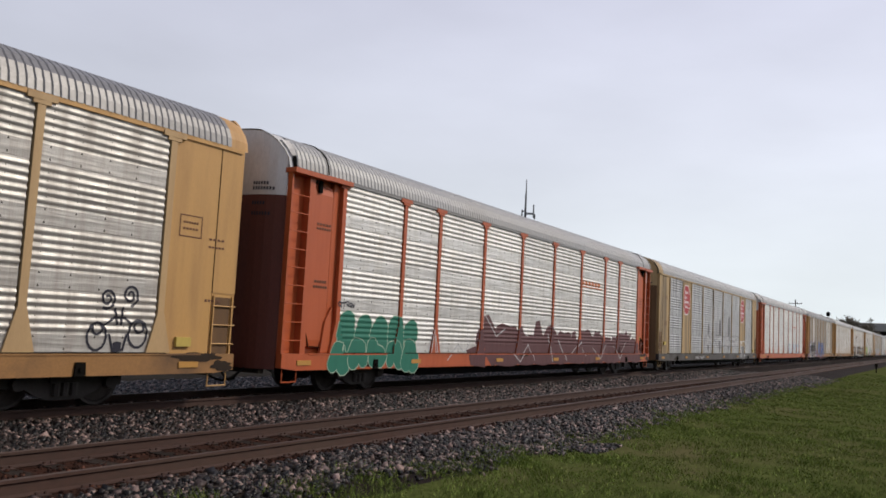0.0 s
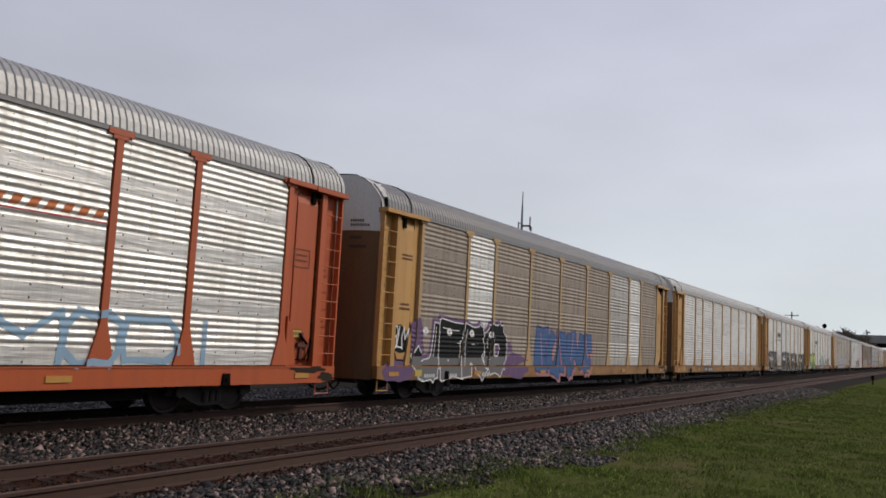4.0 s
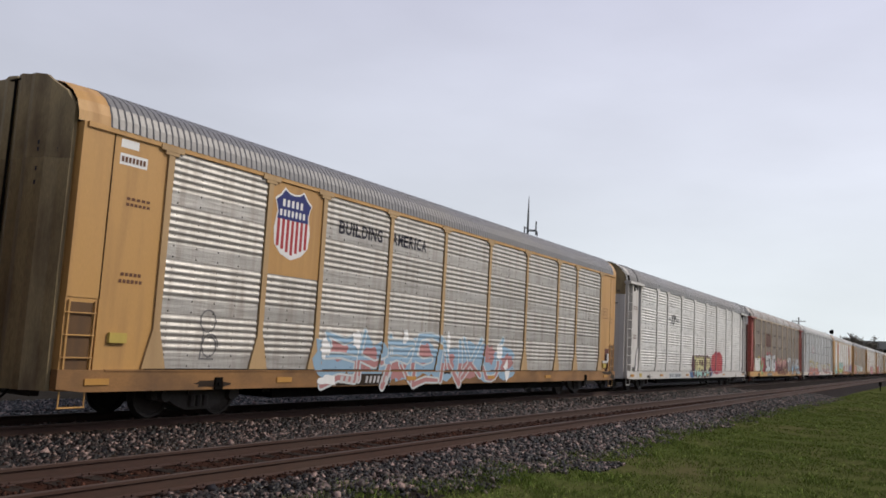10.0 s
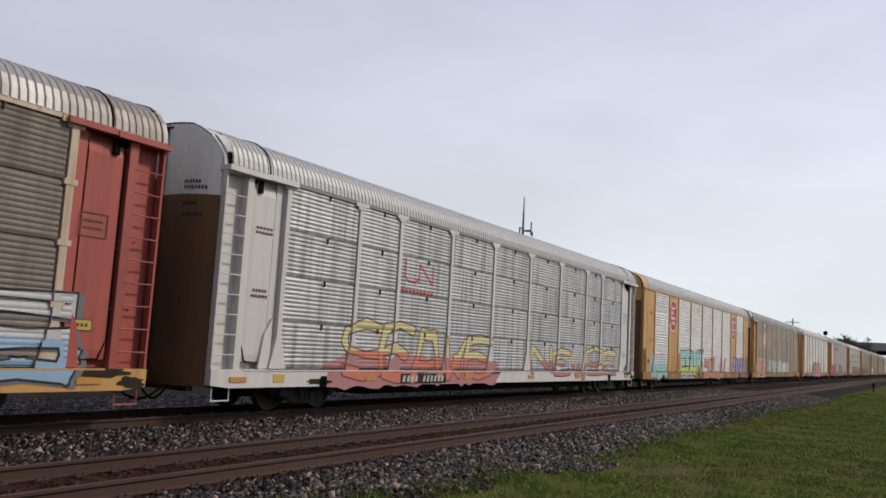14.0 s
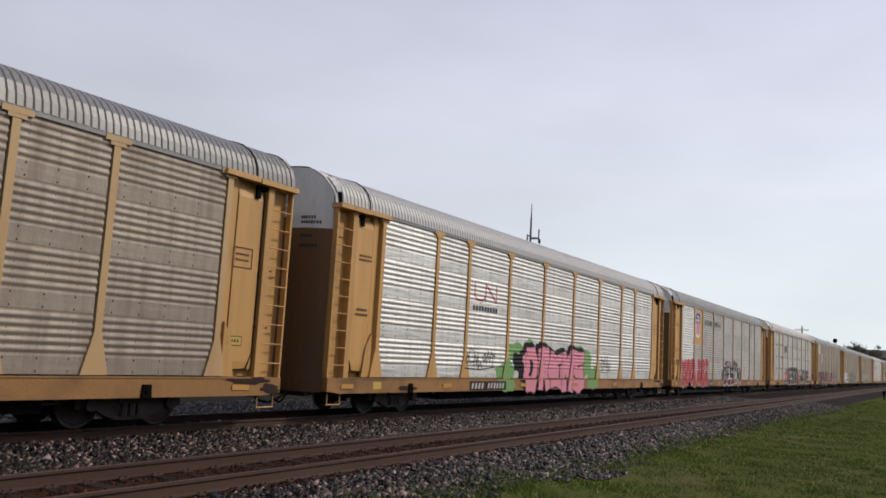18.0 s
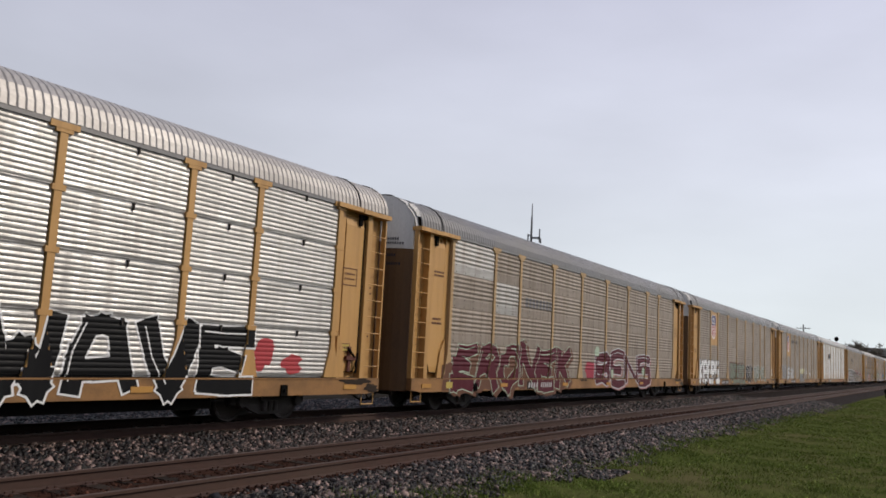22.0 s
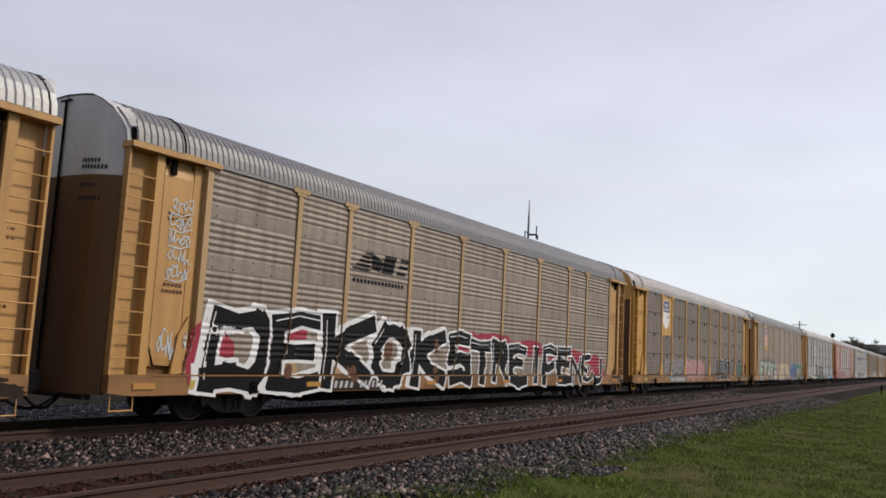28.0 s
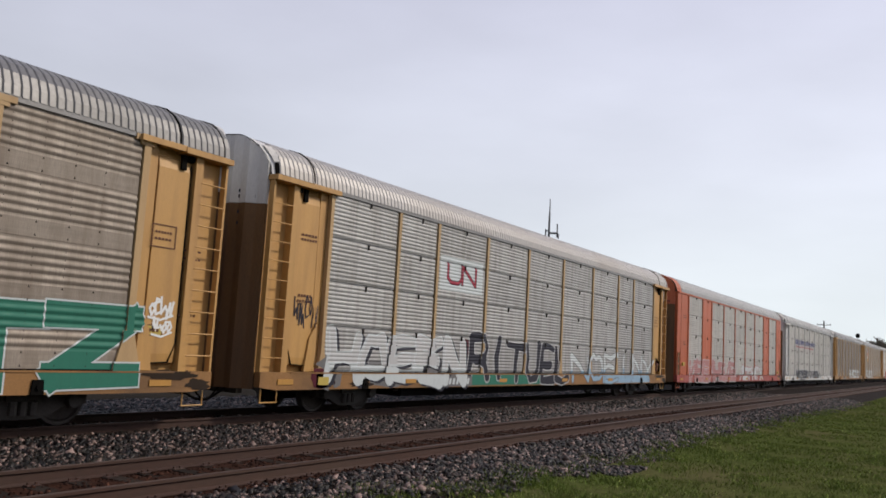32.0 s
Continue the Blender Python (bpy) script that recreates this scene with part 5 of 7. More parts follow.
def auto_carrier(s):
    """A covered auto carrier, its origin on the rails below its leading end."""
    kind, flush, paint = s["ribs"], s["end"] == "flush", s["paint"]
    root = tagged(new("auto_carrier"), s["label"], "railway car", "train of auto carriers")
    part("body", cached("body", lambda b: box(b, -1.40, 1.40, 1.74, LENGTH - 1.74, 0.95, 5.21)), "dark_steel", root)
    part("far_side", cached("far_side_" + kind, lambda b: build_far_side(b, kind)), s["sheet"], root)
    part("roof", cached("roof_%d" % flush, lambda b: build_roof(b, 0.55 if flush else 0.12)), s["roof"], root, s.get("roof_label", ""))
    part("eave_rail", cached("eave_rail", lambda b: box(b, 1.38, 1.512, 0.12, LENGTH - 0.12, 5.145, 5.235)), paint if flush else s.get("eave", "roof_grey"), root)
    skin = s.get("bays", {})
    for i, (p, q) in enumerate(zip(POSTS, POSTS[1:])):
        full = skin.get(i)
        if full == "plate":
            part("plain_panel", cached("plain_%d" % i, lambda b: box(b, 1.40, 1.48, p, q, 0.99, 5.15)), paint, root)
            continue
        me = sheet_mesh(kind, q - p - 0.1)
        for k in range(4):
            if full == "crest" and k >= 2:
                continue
            mat = full if full and full != "crest" else s["sheet"]
            mat = s.get("odd", {}).get((i, k), mat)
            part("side_sheet", me, mat, root, place=(0, p, FLOOR + k * SHEET_H))
        if full == "crest":
            part("crest_panel", cached("crest_panel", lambda b: box(b, 1.40, 1.48, p, q, FLOOR + 2 * SHEET_H, 5.15)), paint, root)
    style = s.get("posts", "wide")
    me = cached("post_" + style, lambda b: build_post(b, style))
    for y in POSTS:
        part("post", me, s.get("post_paint", "tan_faded" if paint == "tan_paint" and s["sheet"] != "galvanised_bright" else paint), root, place=(0, y, 0))
    if kind == "fine":
        me = cached("hook", lambda b: (box(b, 1.46, 1.515, -0.014, 0.014, -0.07, 0.05), box(b, 1.46, 1.522, -0.022, 0.022, 0.03, 0.055)))
        for p, q in zip(POSTS, POSTS[1:]):
            for k in (1, 2, 3, 4):
                part("hook", me, "truck_steel", root, place=(0, (p + q) / 2 + 0.1, FLOOR + k * SHEET_H - 0.05))

    def sill(b):
        prism_x(b, [(0.0, 0.98), (0.0, 0.66), (0.5, 0.60), (LENGTH - 0.5, 0.60), (LENGTH, 0.66), (LENGTH, 0.98)], 1.36, 1.53)
        box(b, 1.36, 1.545, 0.9, LENGTH - 0.9, 0.955, 0.985)
    part("side_sill", cached("side_sill", sill), s.get("sill", "tan_sill" if paint == "tan_paint" else paint), root)
    part("sill_gap", cached("sill_gap", lambda b: box(b, 1.40, 1.5265, 1.75, LENGTH - 1.75, 0.9855, 1.003)), "dark_steel", root)
    # shade below the floor is carried by the near-black colour of these parts
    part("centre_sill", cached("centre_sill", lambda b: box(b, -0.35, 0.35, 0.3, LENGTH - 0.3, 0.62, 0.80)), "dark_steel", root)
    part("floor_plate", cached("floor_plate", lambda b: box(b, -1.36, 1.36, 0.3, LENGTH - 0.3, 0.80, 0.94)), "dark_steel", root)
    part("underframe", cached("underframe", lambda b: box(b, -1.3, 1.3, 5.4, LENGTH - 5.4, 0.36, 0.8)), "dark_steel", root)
    part("brake_pipe", cached("brake_pipe", lambda b: tube(b, (1.2, 5.2, 0.52), (1.2, LENGTH - 5.0, 0.5), 0.025, 6)), "truck_steel", root)
    me = cached("jacking_bracket", lambda b: (prism_x(b, [(-0.11, 0.60), (0.11, 0.60), (0.09, 0.84), (-0.09, 0.84)], 1.52, 1.57), tube(b, (1.52, 0, 0.72), (1.60, 0, 0.72), 0.04, 8)))
    for y in (3.55, LENGTH - 3.55):
        part("jacking_bracket", me, s.get("bracket", "dark_steel"), root, place=(0, y, 0))
    me = cached("reflector", lambda b: box(b, 1.53, 1.553, -0.24, 0.24, 0.72, 0.83))
    for y in (0.75, 5.49, 10.6, 15.3, 19.8, LENGTH - 1.2):
        part("reflector", me, "spray_amber", root, place=(0, y, 0))
    me = cached("notice_plate", lambda b: box(b, 1.475, 1.54, -0.18, 0.18, 0.70, 0.88))
    part("notice_plate", me, "spray_yellow", root, "yellow notice plate", place=(0, 1.1 if flush else 2.0, 0.75 if flush else 0.0))
    if flush:
        part("notice_plate", me, "spray_yellow", root, "yellow notice plate", place=(0, LENGTH - 1.35, 0.42))
    for near in (True, False):
        car_end(root, near, s)
    for y in (3.48, LENGTH - 3.48):
        bogie(root, y)
    plates = [(POSTS[i], POSTS[i + 1], 0.99 if v == "plate" else FLOOR + 2 * SHEET_H) for i, v in skin.items() if v in ("plate", "crest")]
    # painted marks: number board as bars, then crests and graffiti
    board = s.get("board", (6.6, 9.0))
    if board:
        a, c = board
        painted("number_board", rect(a, c, 0.62, 0.90, s.get("board_ink", ("grime", "silver"))[0], 3) + [([(y + (z - 0.66) * 0.25, z) for y, z in q], ink, l) for y0, y1, n in ((a + 0.1, a + 0.92, 4), (a + 1.12, c - 0.1, 6))
                   for q, ink, l in bars(y0, y1, 0.675, 0.845, n, s.get("board_ink", ("grime", "silver"))[1], 5, 0.55)], kind, flush, root, "reporting marks on the sill")
    lines = painted("data_stencil", bars(0.95, 1.45, 3.95, 4.0, 5, "brown") + bars(0.95, 1.45, 3.85, 3.9, 6, "brown") + bars(0.98, 1.4, 2.62, 2.68, 5, "brown") + bars(0.95, 1.43, 2.50, 2.56, 6, "brown")
            + bars(LENGTH - 1.4, LENGTH - 1.0, 3.2, 3.24, 4, "brown") + bars(LENGTH - 1.4, LENGTH - 1.0, 3.05, 3.09, 5, "brown") + bars(LENGTH - 1.4, LENGTH - 1.0, 2.0, 2.05, 5, "brown"),
            kind, flush, root, "small stencilled data lines")
    tagged(lines, kind="stuff")
    e = 26.5
    frame_box = rect(e - 1.5, e - 0.98, 3.60, 3.62, "brown", 4) + rect(e - 1.5, e - 0.98, 3.20, 3.22, "brown", 4) + rect(e - 1.5, e - 1.48, 3.2, 3.62, "brown", 4.2) + rect(e - 1.0, e - 0.98, 3.2, 3.62, "brown", 4.2)
    painted("notice_frame", frame_box + bars(e - 1.42, e - 1.06, 3.46, 3.5, 6, "brown") + bars(e - 1.42, e - 1.06, 3.34, 3.38, 5, "brown"), kind, flush, root, "stencilled notice in a thin frame")
    if not flush:
        painted("placard", rect(e - 1.5, e - 1.08, 1.62, 1.82, "brown", 2) + rect(e - 1.48, e - 1.1, 1.64, 1.80, "yellow", 4) + bars(e - 1.44, e - 1.14, 1.69, 1.75, 4, "brown", 6), kind, flush, root, "small yellow placard")
    for cy, cz, ry, rz in ((e - 0.9, 0.92, 0.5, 0.09), (e - 0.3, 0.75, 0.25, 0.1), (3.2, 0.72, 0.4, 0.07), (12.2, 0.94, 0.35, 0.05)):
        painted("grime", [(q, "grime", 1) for q in fan(blob(random.Random(int(cy * 7)), cy, cz, ry, rz, 0.25))], kind, flush, root, "oily grime")
    for label, shapes, *true in s.get("marks", ()):
        painted("painted_mark" if "graffiti" not in label else "graffiti", shapes, kind, flush, root, label, plates, bool(true))
    root.location = (TRAIN_X, START + PITCH * len(CARS) + SLACK.get(len(CARS), 0), 0)
    CARS.append(root)


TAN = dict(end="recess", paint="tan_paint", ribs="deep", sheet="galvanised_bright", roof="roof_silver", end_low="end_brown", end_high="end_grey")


def spec(label, base=TAN, **more):
    d = dict(base)
    d.update(more)
    d["label"] = label
    return d


CREST = ("blue, white and red shield crest", shield(5.45, 3.43, 5.04, 0.62), True)
SLOGAN = ("black painted slogan on the ribs", paint_word("BUILDING", 7.10, 8.95, 4.29, 4.62) + paint_word("AMERICA", 9.38, 11.10, 4.31, 4.64), True)
L, B = lettering, paint_blocks


def throw_up(y0, y1, z0, z1, seed):
    """Black bubble forms in two rows with white outlines, a face in the second, and white inner strokes."""
    w, h = y1 - y0, z1 - z0
    rnd = random.Random(seed)
    at = lambda u, v: (y0 + u * w, z0 + v * h)
    out = []
    heads = ((0.08, 0.76, 0.085, 0.17), (0.235, 0.80, 0.10, 0.19), (0.43, 0.80, 0.13, 0.19), (0.645, 0.78, 0.115, 0.21), (0.85, 0.80, 0.11, 0.17))
    feet = ((0.13, 0.30, 0.13, 0.32), (0.29, 0.26, 0.08, 0.28), (0.42, 0.27, 0.09, 0.30), (0.635, 0.28, 0.13, 0.30), (0.88, 0.30, 0.125, 0.33), (0.80, 0.62, 0.12, 0.16))
    for k, (u, v, ru, rv) in enumerate(feet + heads):
        c = at(u, v)
        for grow, paint, up in ((0.035, "white", 0), (0.0, "black", 1.2)):
            out += [(q, paint, up + 0.05 * k, k) for q in fan(blob(rnd, c[0], c[1], ru * w + grow, rv * h + grow, 0.025, 18, 2.5))]
    inner = [[at(0.2, 0.86), at(0.3, 0.93), at(0.29, 0.78), at(0.12, 0.66)], [at(0.19, 0.72), at(0.22, 0.62), at(0.27, 0.64), at(0.29, 0.76)],
             [at(0.36, 0.94), at(0.36, 0.7), at(0.42, 0.68), at(0.44, 0.92)], [at(0.52, 0.92), at(0.5, 0.72), at(0.56, 0.66)],
             [at(0.18, 0.50), at(0.28, 0.56), at(0.33, 0.44), at(0.26, 0.0)], [at(0.40, 0.58), at(0.37, 0.0)], [at(0.50, 0.58), at(0.45, 0.0)],
             [at(0.6, 0.84), at(0.615, 0.66), at(0.645, 0.82)], [at(0.665, 0.84), at(0.69, 0.66), at(0.72, 0.84)],
             [at(0.575, 0.30), at(0.61, 0.46), at(0.66, 0.46), at(0.71, 0.28)], [at(0.78, 0.74), at(0.95, 0.72)], [at(0.76, 0.5), at(0.95, 0.48)]]
    return out + [(q, "white", 2.6 + 0.01 * j, 30) for j, q in enumerate(r for pts in inner for r in ribbon(pts, 0.035))]


PURPLE = (clouds([(9.6 + 1.55 * i, 0.93, 1.15, 0.36) for i in range(11)], "purple", 3, 0, 0.1) + clouds([(9.9 + 1.25 * i, 1.3 + 0.2 * math.sin(i * 1.9), 0.8, 0.5) for i in range(13)], "purple", 4, 0.3, 0.25)
          + [([(y - 1.5 * a, 0.95), (y + 1.3 * b, 0.95), (y + 0.45 * b, 0.55 * z + 0.5), (y + 0.12, z), (y - 0.2, z - 0.06), (y - 0.8 * a, 0.5 * z + 0.5)], "purple", 0.6 + 0.02 * i)
             for i, (y, z, a, b) in enumerate(((9.7, 2.25, 0.3, 1.5), (11.0, 1.7, 0.5, 0.6), (12.3, 1.95, 0.9, 0.25), (13.7, 2.2, 0.5, 0.9), (14.9, 1.75, 0.5, 0.5), (16.1, 1.6, 0.6, 0.5),
                                               (17.2, 1.9, 0.5, 0.6), (18.5, 1.65, 0.6, 0.6), (20.0, 1.95, 0.8, 0.5), (21.6, 1.6, 0.6, 0.8), (23.2, 1.8, 0.6, 0.7), (24.6, 1.75, 0.5, 0.5)))]
          + strokes([[(7.2, 0.8), (7.9, 1.25), (8.3, 1.0), (8.8, 1.5)], [(9.6, 2.2), (10.4, 1.55), (11.0, 1.8)], [(11.6, 1.0), (12.2, 0.7), (12.9, 1.3), (13.4, 0.75)], [(14.6, 1.7), (15.0, 0.7)],
                     [(15.6, 1.5), (16.4, 0.72)], [(17.0, 1.0), (17.9, 1.45), (18.4, 0.9)], [(19.4, 1.2), (20.2, 0.75), (20.8, 1.4)], [(22.0, 1.3), (22.7, 0.75), (23.6, 1.5)]], 0.04, "silver", 3)
          + strokes([[(6.3, 1.02), (6.42, 1.7), (6.55, 1.02)], [(6.2, 1.02), (6.35, 1.55)], [(6.65, 1.02), (6.5, 1.5)]], 0.03, "pale", 3))
